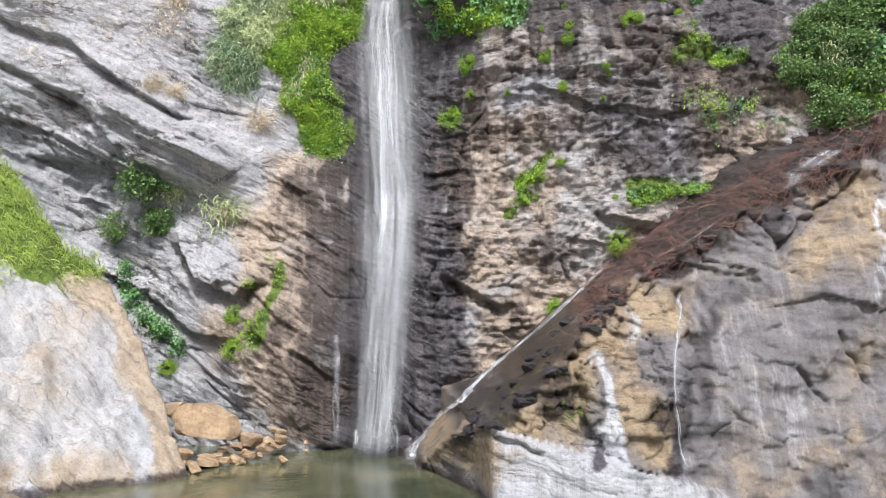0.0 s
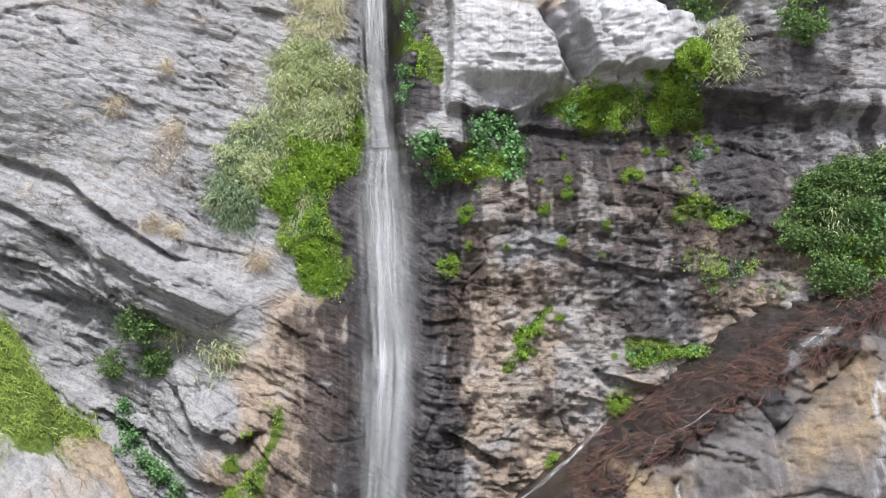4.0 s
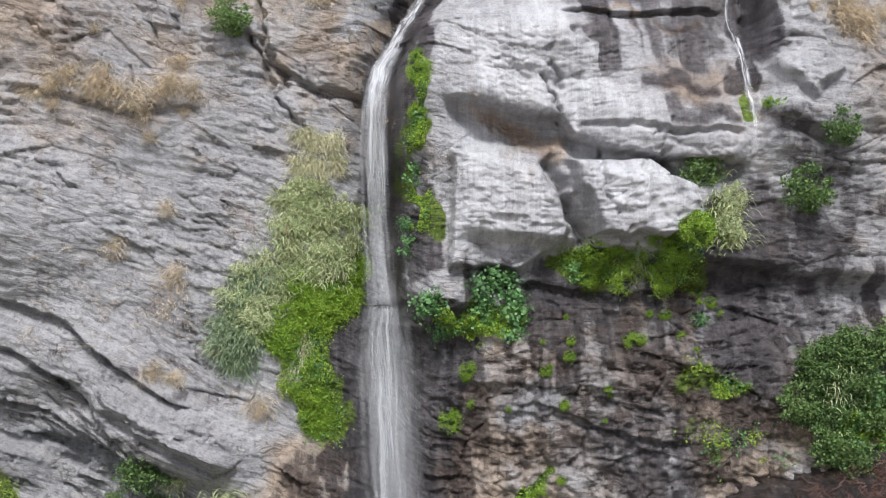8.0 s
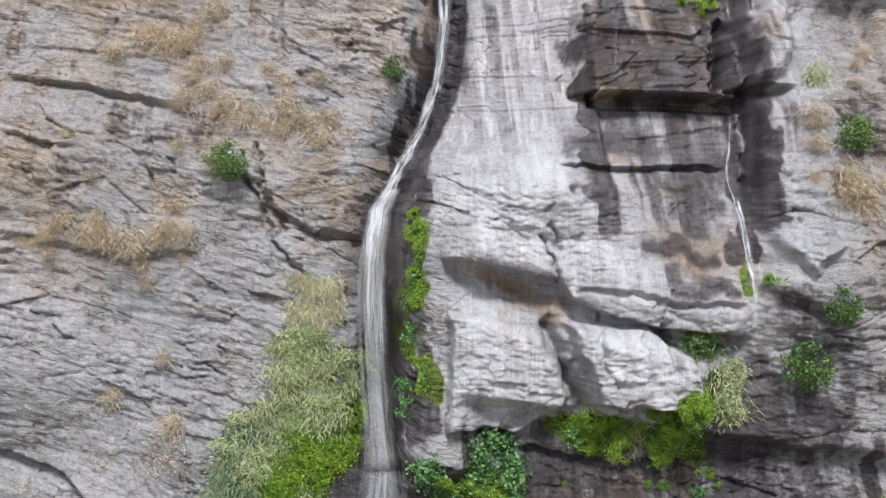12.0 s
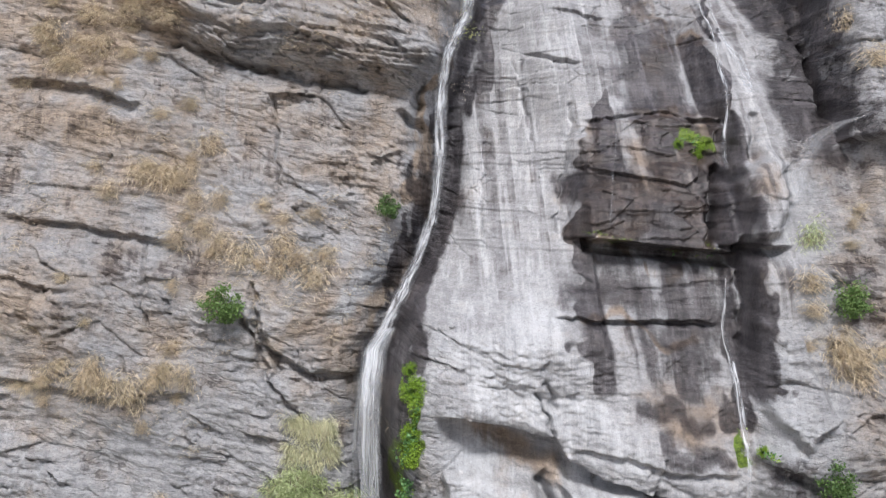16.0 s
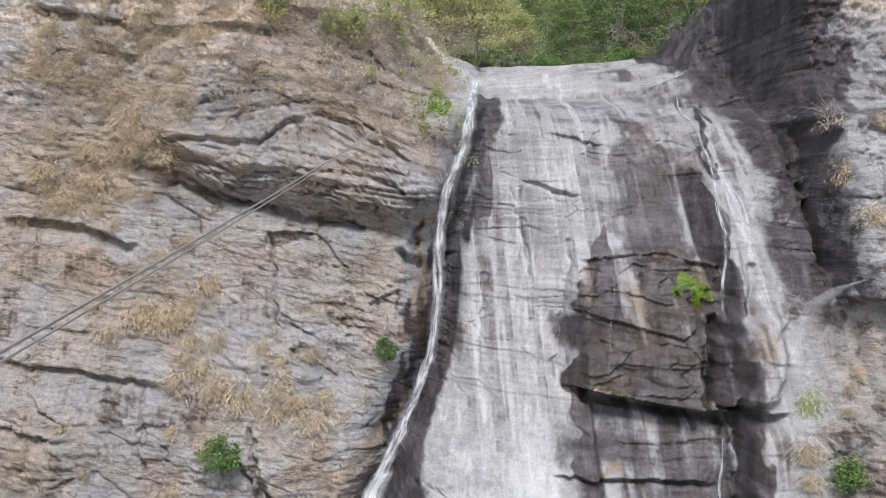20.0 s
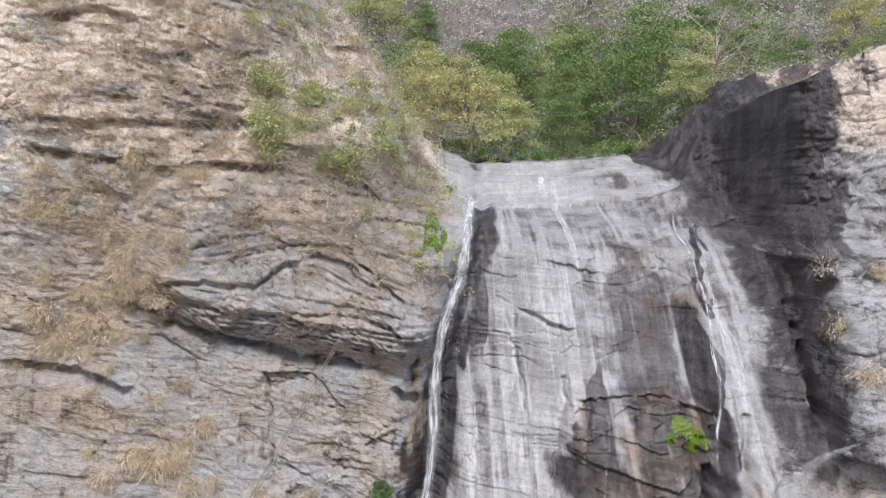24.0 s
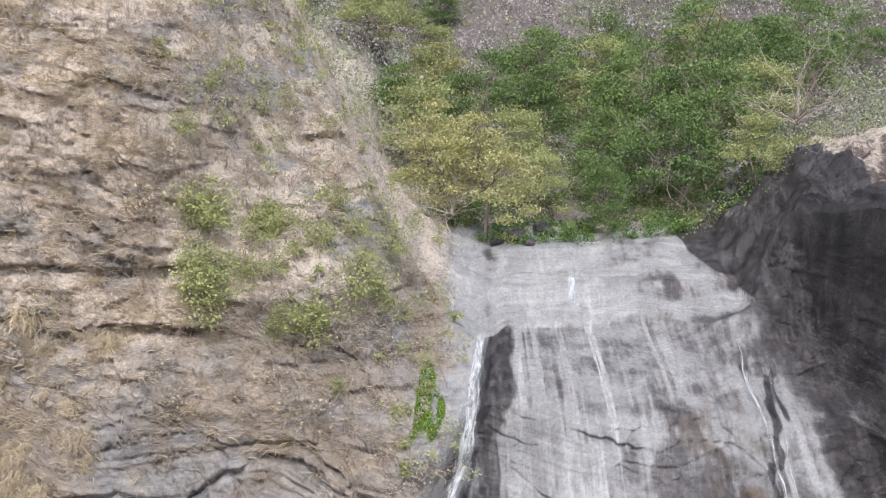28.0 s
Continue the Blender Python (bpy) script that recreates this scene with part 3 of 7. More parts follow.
WET += [
    (-1.4, 19.6, -0.7, 14.9, 0.43, 1.0), (-0.8, 22.0, -1.1, 19.5, 0.43, 1.0), (0.0, 29.0, -1.4, 22.3, 0.32, 1.0), (1.7, 34.4, 0.9, 30.0, 0.31, 1.0),
    (5.3, 27.0, 8.2, 25.8, 1.09, 1.0), (6.5, 31.5, 8.2, 28.3, 0.99, 0.75), (5.0, 24.2, 8.4, 23.6, 0.79, 0.6), (6.9, 22.7, 7.9, 21.6, 0.83, 0.75),
    (9.4, 28.3, 9.1, 25.0, 0.53, 1.0), (9.4, 24.4, 9.1, 20.2, 0.29, 1.0), (7.5, 34.0, 8.7, 32.1, 0.53, 0.6),
]
WET += [
    (7.2, 32.2, 8.2, 28.9, 0.9, 0.8), (5.6, 27.8, 5.8, 25.8, 0.52, 0.9), (7.6, 26.7, 7.1, 25.6, 1.06, 0.9), (4.5, 23.5, 8.5, 23.0, 1.04, 0.7),
    (3.6, 12.1, 8.7, 10.6, 1.63, 0.38), (4.4, 13.2, 6.7, 12.6, 0.82, 0.43),
]
WET += [
    (10.7, 14.9, 11.4, 12.5, 1.27, 0.35), (8.3, 12.1, 6.7, 11.8, 1.12, 0.31), (9.9, 36.6, 10.4, 34.9, 0.7, 0.6), (2.3, 35.3, 0.6, 28.8, 0.44, 1.0),
    (0.6, 28.8, -0.7, 24.5, 0.42, 1.0), (2.3, 36.1, 0.8, 31.1, 0.51, 1.0),
]
WET += [
    (10.2, 35.1, 10.0, 33.8, 0.17, 1.2), (10.0, 33.8, 9.9, 32.0, 0.14, 1.2), (7.1, 32.9, 9.1, 31.6, 0.83, 0.7), (8.5, 35.9, 9.3, 32.9, 1.12, 0.5),
    (10.0, 29.8, 9.8, 27.9, 0.29, 1.1), (13.1, 34.0, 12.7, 29.5, 0.3, 1.2), (-3.1, 12.0, -3.2, 6.8, 0.5, 1.0), (0.1, 13.7, 0.2, 7.1, 0.44, 0.9),
]
WET += [
    (1.9, 9.8, 8.2, 9.0, 1.15, 0.31), (-3.6, 13.0, -3.3, 9.8, 0.58, 1.1),
]
PALE = [
    (-14.0, 13.3, -9.8, 12.4, 1.1, 0.35), (-13.2, 14.0, -9.6, 12.2, 1.46, 0.3), (-9.3, 10.4, -6.5, 9.9, 0.71, 0.35),
    (-11.1, 8.3, -8.0, 5.8, 1.09, 0.35), (0.2, 19.8, 1.5, 15.2, 0.94, 0.9), (0.7, 21.8, 5.7, 19.1, 0.81, 0.8), (1.9, 17.4, 2.9, 15.7, 0.84, 0.7),
    (5.0, 17.8, 6.7, 16.5, 0.89, 0.9), (4.8, 21.6, 3.5, 22.1, 0.66, 0.5), (9.5, 21.7, 10.0, 19.7, 0.63, 0.9), (2.0, 27.4, 2.6, 22.0, 1.01, 0.9),
    (2.4, 25.4, 3.3, 22.7, 0.9, 1.0),
]
PALE += [
    (1.2, 22.9, 1.1, 24.7, 0.46, 0.6), (3.4, 32.8, 2.5, 27.0, 1.04, 0.5), (5.7, 34.3, 4.4, 33.1, 0.86, 0.8), (-1.4, 25.8, -3.1, 23.2, 0.57, 1.0),
    (9.8, 22.3, 10.1, 20.8, 0.63, 1.0), (10.4, 31.3, 10.1, 29.8, 0.27, 0.9), (9.4, 32.1, 9.2, 30.3, 0.28, 0.9), (11.0, 28.1, 10.1, 26.1, 0.44, 0.7),
    (-8.5, 30.4, -7.6, 29.6, 0.77, 0.5), (5.3, 34.0, 3.9, 32.0, 1.06, 0.6), (-12.2, 17.0, -8.9, 15.8, 1.08, 0.2),
    (-12.5, 17.3, -8.8, 13.0, 2.34, 0.42),
]
PALE += [
    (-8.8, 14.4, -6.9, 11.9, 1.45, 0.35), (-12.5, 16.4, -8.3, 14.3, 2.18, 0.3), (-12.8, 18.1, -8.3, 15.5, 1.98, 0.23),
    (13.7, 34.4, 14.1, 32.0, 0.65, 0.8), (9.7, 32.7, 9.2, 29.9, 0.24, 0.7), (10.7, 31.7, 10.3, 30.1, 0.23, 0.9), (10.6, 28.6, 11.0, 27.3, 0.71, 0.7),
    (13.0, 34.1, 14.0, 32.7, 0.47, 0.7),
]
MOSS = [
    (-4.8, 12.8, -4.0, 9.5, 0.64, 1.0), (-3.4, 13.7, -5.8, 13.0, 0.92, 1.0), (3.7, 15.1, 6.9, 14.7, 0.42, 1.0), (-4.1, 14.1, -2.8, 14.7, 0.56, 1.0),
    (6.9, 15.5, 7.8, 16.0, 0.48, 1.0), (-0.8, 20.7, -0.8, 15.7, 0.31, 0.8), (-0.1, 13.3, 2.3, 12.9, 0.51, 1.0), (10.7, 11.9, 11.8, 9.7, 0.79, 1.0),
    (7.0, 11.8, 8.3, 11.3, 0.4, 0.7), (2.0, 7.8, 3.6, 8.7, 0.2, 0.9), (2.1, 7.6, 2.5, 7.4, 0.2, 1.0), (5.3, 7.5, 8.1, 7.6, 0.23, 0.8),
]
MOSS += [
    (-5.4, 5.6, -6.2, 3.4, 0.43, 0.7), (8.1, 28.4, 8.7, 28.1, 0.34, 0.8), (9.1, 20.0, 9.2, 19.4, 0.19, 1.0), (4.7, 25.1, 9.0, 24.8, 0.11, 0.3), (7.3,
    9.9, 9.5, 9.5, 0.64, 0.35), (-0.0, 36.0, 0.1, 34.9, 0.33, 0.9),
]
FRONT_OCHRE = [
    (-0.1, 0.5, 1.9, 2.1, 0.83, 1.0), (1.7, 2.4, 3.8, 4.0, 0.85, 1.0), (3.8, 4.2, 5.5, 4.7, 0.69, 0.9), (4.6, 4.2, 4.6, 1.1, 0.6, 0.95), (8.9, 6.1,
    11.0, 7.5, 1.02, 0.85), (9.9, 5.7, 11.3, 6.1, 0.86, 0.7), (9.7, 3.4, 10.8, 4.2, 0.82, 0.6), (7.2, 0.6, 9.7, 1.1, 0.51, 0.5), (2.3, 1.9, 2.4, 1.2,
    0.51, 0.7),
]
FRONT_WET = [
    (5.2, 5.5, 7.0, 6.4, 0.38, 1.1), (7.1, 6.7, 9.3, 7.9, 0.36, 1.1), (9.4, 8.0, 11.8, 9.2, 0.28, 1.1), (1.7, 2.5, 4.5, 5.0, 0.18, 0.55), (3.9, 4.4,
    4.4, 5.0, 0.33, 0.8), (0.2, 1.4, 1.7, 2.5, 0.21, 0.6), (1.5, 2.3, 2.4, 2.9, 0.35, 0.55), (6.0, 4.7, 5.2, 0.8, 0.29, 0.6), (6.1, 4.2, 7.2, 4.7,
    0.35, 0.5), (7.8, 0.8, 8.4, 0.9, 0.32, 0.6), (5.4, 1.9, 6.4, 1.2, 0.39, 0.4), (3.0, 2.6, 3.3, 1.3, 0.18, 0.7),
]
FRONT_PALE = [
    (7.0, 4.2, 7.6, 1.6, 1.07, 0.2), (11.2, 6.8, 10.7, 4.4, 0.23, 0.6), (3.7, 3.1, 3.6, 1.8, 0.29, 1.0), (3.7, 1.8, 3.6, 1.0, 0.31, 0.9), (1.4, 1.2,
    3.6, 0.7, 0.37, 1.1), (3.6, 0.7, 5.3, 0.4, 0.34, 1.1), (4.3, 4.2, 4.3, 3.6, 0.19, 0.5),
]


def stain(strokes, x, z, seed, soft=0.15):
    """How strongly a stain of these strokes covers each place."""
    wx = x + 0.6 * fbm(x * 0.7, z * 0.5, 4, seed) + 0.16 * vnoise(x * 5, z * 2.0, seed + 9)
    wz = z + 0.55 * fbm(x * 0.7 + 40, z * 0.5, 3, seed + 4)
    out = np.zeros_like(x)
    for x0, z0, x1, z1, w, k in strokes:
        dx, dz = x1 - x0, z1 - z0
        t = np.clip(((wx - x0) * dx + (wz - z0) * dz) / (dx * dx + dz * dz + 1e-6), 0, 1)
        r = np.hypot(wx - x0 - t * dx, wz - z0 - t * dz) / w
        out = np.maximum(out, k * (1 - ramp(r, soft, 1.75)))
    return out


# ---- node helpers ----
class Nodes:
    def __init__(self, tree):
        self.t = tree

    def add(self, kind, **sockets):
        n = self.t.nodes.new("ShaderNode" + kind)
        for k, v in sockets.items():
            self.put(n.inputs[k.replace("_", " ")], v)
        return n

    def put(self, socket, v):
        if isinstance(v, bpy.types.NodeSocket):
            self.t.links.new(v, socket)
        elif isinstance(v, tuple) and len(v) == 3 and socket.type == "RGBA":
            socket.default_value = (*v, 1)
        else:
            socket.default_value = v

    def math(self, op, a, b=0.0, c=0.0):
        n = self.t.nodes.new("ShaderNodeMath")
        n.operation = op
        for s, v in zip(n.inputs, (a, b, c)):
            self.put(s, v)
        return n.outputs[0]

    def mix(self, f, a, b, kind="MIX"):
        n = self.t.nodes.new("ShaderNodeMix")
        n.data_type, n.blend_type = "RGBA", kind
        self.put(n.inputs[0], f), self.put(n.inputs[6], a), self.put(n.inputs[7], b)
        return n.outputs[2]

    def step(self, v, lo, hi):
        n = self.t.nodes.new("ShaderNodeMapRange")
        n.interpolation_type = "SMOOTHSTEP"
        for k, w in ((0, v), (1, lo), (2, hi), (3, 0.0), (4, 1.0)):
            self.put(n.inputs[k], w)
        return n.outputs[0]

    def attr(self, name):
        n = self.t.nodes.new("ShaderNodeAttribute")
        n.attribute_name = name
        return n.outputs["Fac"]

    def place(self, sx=1.0, sy=1.0, sz=1.0):
        g = self.t.nodes.new("ShaderNodeNewGeometry")
        m = self.t.nodes.new("ShaderNodeMapping")
        m.inputs["Scale"].default_value = (sx, sy, sz)
        self.t.links.new(g.outputs["Position"], m.inputs[0])
        return m.outputs[0]

    def noise(self, vec, scale, detail=4.0, rough=0.55):
        n = self.add("TexNoise", Vector=vec, Scale=scale, Detail=detail, Roughness=rough)
        return n.outputs[0]


def rock_material(name, light, dark, ochre_a=(0.185, 0.132, 0.092), ochre_b=(0.42, 0.33, 0.245), chip=1.0, runs=0.22, lines=1.0, streaks=0.21):
    m, t, b = material(name)
    n = Nodes(t)
    bed = n.attr("bed")
    calm = n.math("SUBTRACT", chip, n.math("MULTIPLY", n.attr("smooth"), 0.92 * chip))
    xyz = t.nodes.new("ShaderNodeSeparateXYZ")
    t.links.new(n.place(), xyz.inputs[0])

    def along(k, across):
        return n.add("CombineXYZ", X=n.math("MULTIPLY", xyz.outputs[0], k), Y=n.math("MULTIPLY", xyz.outputs[1], k), Z=n.math("MULTIPLY", bed, across)).outputs[0]

    def chips(k, across):
        warp = n.add("TexNoise", Vector=n.place(), Scale=2.6, Detail=3.0).outputs["Color"]
        move = t.nodes.new("ShaderNodeVectorMath")
        move.operation = "MULTIPLY_ADD"
        t.links.new(warp, move.inputs[0])
        move.inputs[1].default_value = (0.9, 0.9, 0.9)
        t.links.new(along(k, across), move.inputs[2])
        vor = n.add("TexVoronoi", Vector=move.outputs[0], Scale=1.0)
        tone = t.nodes.new("ShaderNodeSeparateColor")
        t.links.new(vor.outputs["Color"], tone.inputs[0])
        return tone.outputs[0], vor.outputs["Distance"]

    def moved(k, across, amount):
        warp = n.add("TexNoise", Vector=n.place(), Scale=1.7, Detail=4.0).outputs["Color"]
        move = t.nodes.new("ShaderNodeVectorMath")
        move.operation = "MULTIPLY_ADD"
        t.links.new(warp, move.inputs[0])
        move.inputs[1].default_value = (amount, amount, amount)
        t.links.new(along(k, across), move.inputs[2])
        return move.outputs[0]

    net = t.nodes.new("ShaderNodeTexVoronoi")
    net.feature = "DISTANCE_TO_EDGE"
    n.put(net.inputs["Vector"], moved(0.75, 2.6, 1.1))
    net.inputs["Scale"].default_value = 1.0
    tone1, far1 = chips(1.5, 3.6)
    tone2, far2 = chips(4.6, 11.0)
    bands = n.noise(along(0.5, 4.5), 1.0, 5.0, 0.6)
    fine = n.noise(along(1.1, 22.0), 1.0, 5.0, 0.7)
    blotch = n.noise(n.place(), 0.8, 6.0, 0.62)
    grain = n.noise(n.place(), 8.0, 9.0, 0.82)
    drip = n.noise(n.place(4.2, 0.9 if runs < 1 else 2.8, runs), 1.0, 6.0, 0.68)
    crack = n.math("MULTIPLY", n.step(net.outputs["Distance"], 0.045, 0.008), n.math("MULTIPLY", n.math("MULTIPLY", n.step(blotch, 0.46, 0.60), n.math("SUBTRACT", 1.0, n.math("MINIMUM", n.attr("soil"), 1.0))), calm))
    broken = n.math("MULTIPLY", n.math("ADD", n.math("MULTIPLY", tone1, 0.55), n.math("MULTIPLY", tone2, 0.45)), calm)
    bare = n.math("MULTIPLY", n.math("SUBTRACT", 1.0, n.math("MULTIPLY", n.attr("smooth"), 0.85)), lines)
    v = n.math("ADD", n.math("MULTIPLY", bands, 0.22), n.math("ADD", n.math("ADD", n.math("MULTIPLY", blotch, 0.21), n.math("MULTIPLY", drip, streaks)), n.math("MULTIPLY", grain, 0.36)))
    v = n.math("ADD", v, n.math("ADD", n.math("MULTIPLY", n.math("SUBTRACT", broken, 0.42), 0.10), n.math("MULTIPLY", n.math("MULTIPLY", n.math("SUBTRACT", fine, 0.5), 0.20), bare)))
    col = n.mix(n.step(v, 0.31, 0.68), dark, light)
    hair = n.math("MULTIPLY", n.math("MULTIPLY", n.step(fine, 0.60, 0.68), n.step(blotch, 0.38, 0.62)), bare)
    col = n.mix(n.math("MULTIPLY", hair, 0.3), col, (0.085, 0.08, 0.078))
    col = n.mix(n.math("MULTIPLY", n.step(blotch, 0.52, 0.72), 0.25), col, (0.36, 0.33, 0.29))

    def cover(name, amount, lo=0.30, hi=0.62):
        return n.step(n.math("ADD", n.attr(name), n.math("MULTIPLY", n.math("SUBTRACT", amount, 0.5), 2.6)), lo, hi)

    rust = n.math("ADD", n.math("MULTIPLY", n.math("ADD", grain, broken), 0.3), n.math("MULTIPLY", n.math("ADD", drip, blotch), 0.25))
    oc = n.mix(n.step(rust, 0.36, 0.62), ochre_a, ochre_b)
    col = n.mix(n.math("MULTIPLY", cover("ochre", n.math("ADD", n.math("MULTIPLY", blotch, 0.75), n.math("MULTIPLY", grain, 0.25)), 0.05, 1.15), 0.85), col, oc)
    soil = n.mix(n.step(grain, 0.35, 0.65), (0.50, 0.415, 0.355), (0.78, 0.69, 0.605))
    col = n.mix(n.math("MULTIPLY", cover("soil", n.math("ADD", n.math("MULTIPLY", grain, 0.6), n.math("MULTIPLY", blotch, 0.4)), 0.25, 0.65), 0.9), col, soil)
    # ground under trees and brush: their shade is put into its dark colour
    wood_shade = n.mix(n.step(grain, 0.35, 0.65), (0.085, 0.075, 0.07), (0.20, 0.177, 0.166))
    col = n.mix(n.attr("wood_shade"), col, wood_shade)
    pale = n.mix(n.step(n.math("ADD", n.math("MULTIPLY", grain, 0.3), n.math("ADD", n.math("MULTIPLY", blotch, 0.3), n.math("MULTIPLY", drip, 0.4))), 0.3, 0.7), (0.30, 0.31, 0.33), (0.56, 0.575, 0.60))
    col = n.mix(n.math("MULTIPLY", cover("pale", n.math("ADD", n.math("MULTIPLY", drip, 0.65), n.math("ADD", n.math("MULTIPLY", blotch, 0.2), n.math("MULTIPLY", grain, 0.15))), 0.12, 1.05), 0.9), col, pale)
    wet = cover("wet", n.math("ADD", n.math("MULTIPLY", drip, 0.4), n.math("ADD", n.math("MULTIPLY", blotch, 0.45), n.math("MULTIPLY", broken, 0.18))), 0.12, 0.60)
    sheen = n.step(n.math("ADD", n.math("MULTIPLY", drip, 0.45), n.math("MULTIPLY", n.math("ADD", grain, bands), 0.28)), 0.40, 0.66)
    soak = n.mix(sheen, (0.085, 0.076, 0.085), (0.33, 0.305, 0.315))
    col = n.mix(wet, col, n.mix(1.0, col, soak, "MULTIPLY"))
    green = n.mix(n.step(grain, 0.35, 0.7), (0.035, 0.065, 0.008), (0.17, 0.25, 0.03))
    mossy = cover("moss", n.math("ADD", n.math("MULTIPLY", grain, 0.5), n.math("MULTIPLY", blotch, 0.5)), 0.35, 0.62)
    col = n.mix(mossy, col, green)
    col = n.mix(n.math("MULTIPLY", crack, 0.22), col, n.mix(1.0, col, (0.16, 0.14, 0.135), "MULTIPLY"))
    speck = n.math("MULTIPLY", n.step(n.noise(n.place(1.0, 1.0, 1.5), 13.0, 4.0, 0.7), 0.55, 0.68), n.math("SUBTRACT", 0.62, n.math("MULTIPLY", n.attr("smooth"), 0.22)))
    col = n.mix(speck, col, n.mix(1.0, col, (0.36, 0.34, 0.33), "MULTIPLY"))
    glint = n.math("MULTIPLY", n.step(n.noise(n.place(1.0, 1.0, 1.4), 11.0, 4.0, 0.7), 0.58, 0.70), 0.45)
    col = n.mix(glint, col, n.mix(1.0, col, (1.5, 1.5, 1.5), "MULTIPLY"))
    t.links.new(col, b.inputs["Base Color"])
    rough = n.math("SUBTRACT", 0.88, n.math("MULTIPLY", wet, 0.45))
    t.links.new(rough, b.inputs["Roughness"])
    rise = n.math("MULTIPLY", n.math("SUBTRACT", n.math("SUBTRACT", n.math("MULTIPLY", tone1, 0.35), n.math("MULTIPLY", far1, 0.25)), n.math("MULTIPLY", crack, 0.3)), calm)
    rise2 = n.math("MULTIPLY", n.math("SUBTRACT", n.math("MULTIPLY", tone2, 0.25), n.math("MULTIPLY", far2, 0.2)), calm)
    h = n.math("ADD", n.math("ADD", rise, rise2), n.math("ADD", n.math("MULTIPLY", n.math("MULTIPLY", fine, 0.25), bare), n.math("ADD", n.math("MULTIPLY", grain, n.math("SUBTRACT", 0.55, n.math("MULTIPLY", n.attr("smooth"), 0.35))), n.math("MULTIPLY", bands, 0.10))))
    bump = n.add("Bump", Strength=1.0, Distance=0.14, Height=h)
    t.links.new(bump.outputs[0], b.inputs["Normal"])
    return m


def leaf_material(name, a, c, spread=0.35):
    """Leaves that differ a little from plant to plant and leaf to leaf."""
    m, t, b = material(name)
    n = Nodes(t)
    obj = t.nodes.new("ShaderNodeObjectInfo")
    geo = t.nodes.new("ShaderNodeNewGeometry")
    f = n.math("ADD", n.math("MULTIPLY", geo.outputs["Random Per Island"], 1 - spread), n.math("MULTIPLY", obj.outputs["Random"], spread))
    col = n.mix(f, a, c)
    big = n.noise(n.place(), 2.5, 2.0)
    col = n.mix(n.math("MULTIPLY", n.step(big, 0.45, 0.7), 0.4), col, n.mix(1.0, col, (0.55, 0.6, 0.5), "MULTIPLY"))
    t.links.new(col, b.inputs["Base Color"])
    b.inputs["Roughness"].default_value = 0.55
    tr = t.nodes.new("ShaderNodeBsdfTranslucent")
    t.links.new(col, tr.inputs[0])
    ms = t.nodes.new("ShaderNodeMixShader")
    ms.inputs[0].default_value = 0.3
    t.links.new(b.outputs[0], ms.inputs[1]), t.links.new(tr.outputs[0], ms.inputs[2])
    t.links.new(ms.outputs[0], t.nodes["Material Output"].inputs[0])
    return m


def fall_material(name, cover_lo, cover_hi, dense, across=5.0, along=0.22):
    """White water in streaks along its way, clear between them."""
    m, t, b = material(name)
    n = Nodes(t)
    u, v = n.attr("u"), n.attr("v")
    vec = n.add("CombineXYZ", X=n.math("MULTIPLY", u, across), Y=n.math("MULTIPLY", v, along), Z=0.0).outputs[0]
    streak = n.noise(vec, 1.0, 5.0, 0.6)
    vec2 = n.add("CombineXYZ", X=n.math("MULTIPLY", u, across * 0.35), Y=n.math("MULTIPLY", v, along * 2.2), Z=3.0).outputs[0]
    pulse = n.noise(vec2, 1.0, 3.0, 0.5)
    side = n.step(n.math("ABSOLUTE", u), 1.0, 0.35)
    a = n.math("MULTIPLY", n.step(n.math("ADD", n.math("MULTIPLY", streak, 0.65), n.math("MULTIPLY", pulse, 0.35)), cover_lo, cover_hi), side)
    a = n.math("MULTIPLY", n.math("MULTIPLY", a, n.attr("body")), dense)
    b.inputs["Base Color"].default_value = (0.86, 0.90, 0.95, 1)
    b.inputs["Roughness"].default_value = 0.5
    tl = t.nodes.new("ShaderNodeBsdfTranslucent")
    tl.inputs[0].default_value = (0.9, 0.92, 0.95, 1)
    inner = t.nodes.new("ShaderNodeMixShader")
    inner.inputs[0].default_value = 0.4
    clear = t.nodes.new("ShaderNodeBsdfTransparent")
    ms = t.nodes.new("ShaderNodeMixShader")
    t.links.new(b.outputs[0], inner.inputs[1]), t.links.new(tl.outputs[0], inner.inputs[2])
    t.links.new(a, ms.inputs[0]), t.links.new(clear.outputs[0], ms.inputs[1]), t.links.new(inner.outputs[0], ms.inputs[2])
    t.links.new(ms.outputs[0], t.nodes["Material Output"].inputs[0])
    return m


m_rock = rock_material("bedded cliff rock", (0.50, 0.505, 0.525), (0.18, 0.183, 0.193))
m_front = rock_material("brown buttress rock", (0.165, 0.158, 0.162), (0.052, 0.048, 0.05), (0.155, 0.105, 0.055), (0.36, 0.27, 0.16), lines=0.25, streaks=0.36)
m_bank = rock_material("pale bank rock", (0.56, 0.56, 0.565), (0.20, 0.195, 0.19), (0.25, 0.18, 0.11), (0.43, 0.34, 0.24), 0.8, 2.6)
m_stone = rock_material("orange stone", (0.40, 0.33, 0.25), (0.22, 0.16, 0.11), (0.30, 0.19, 0.10), (0.56, 0.41, 0.25), 0.5)
m_blade = leaf_material("arching pale green blades", (0.28, 0.37, 0.15), (0.72, 0.77, 0.50))
m_cream = leaf_material("cream grass blades", (0.40, 0.41, 0.24), (0.80, 0.78, 0.58))
m_fern = leaf_material("blue green fronds", (0.09, 0.17, 0.08), (0.46, 0.58, 0.38))
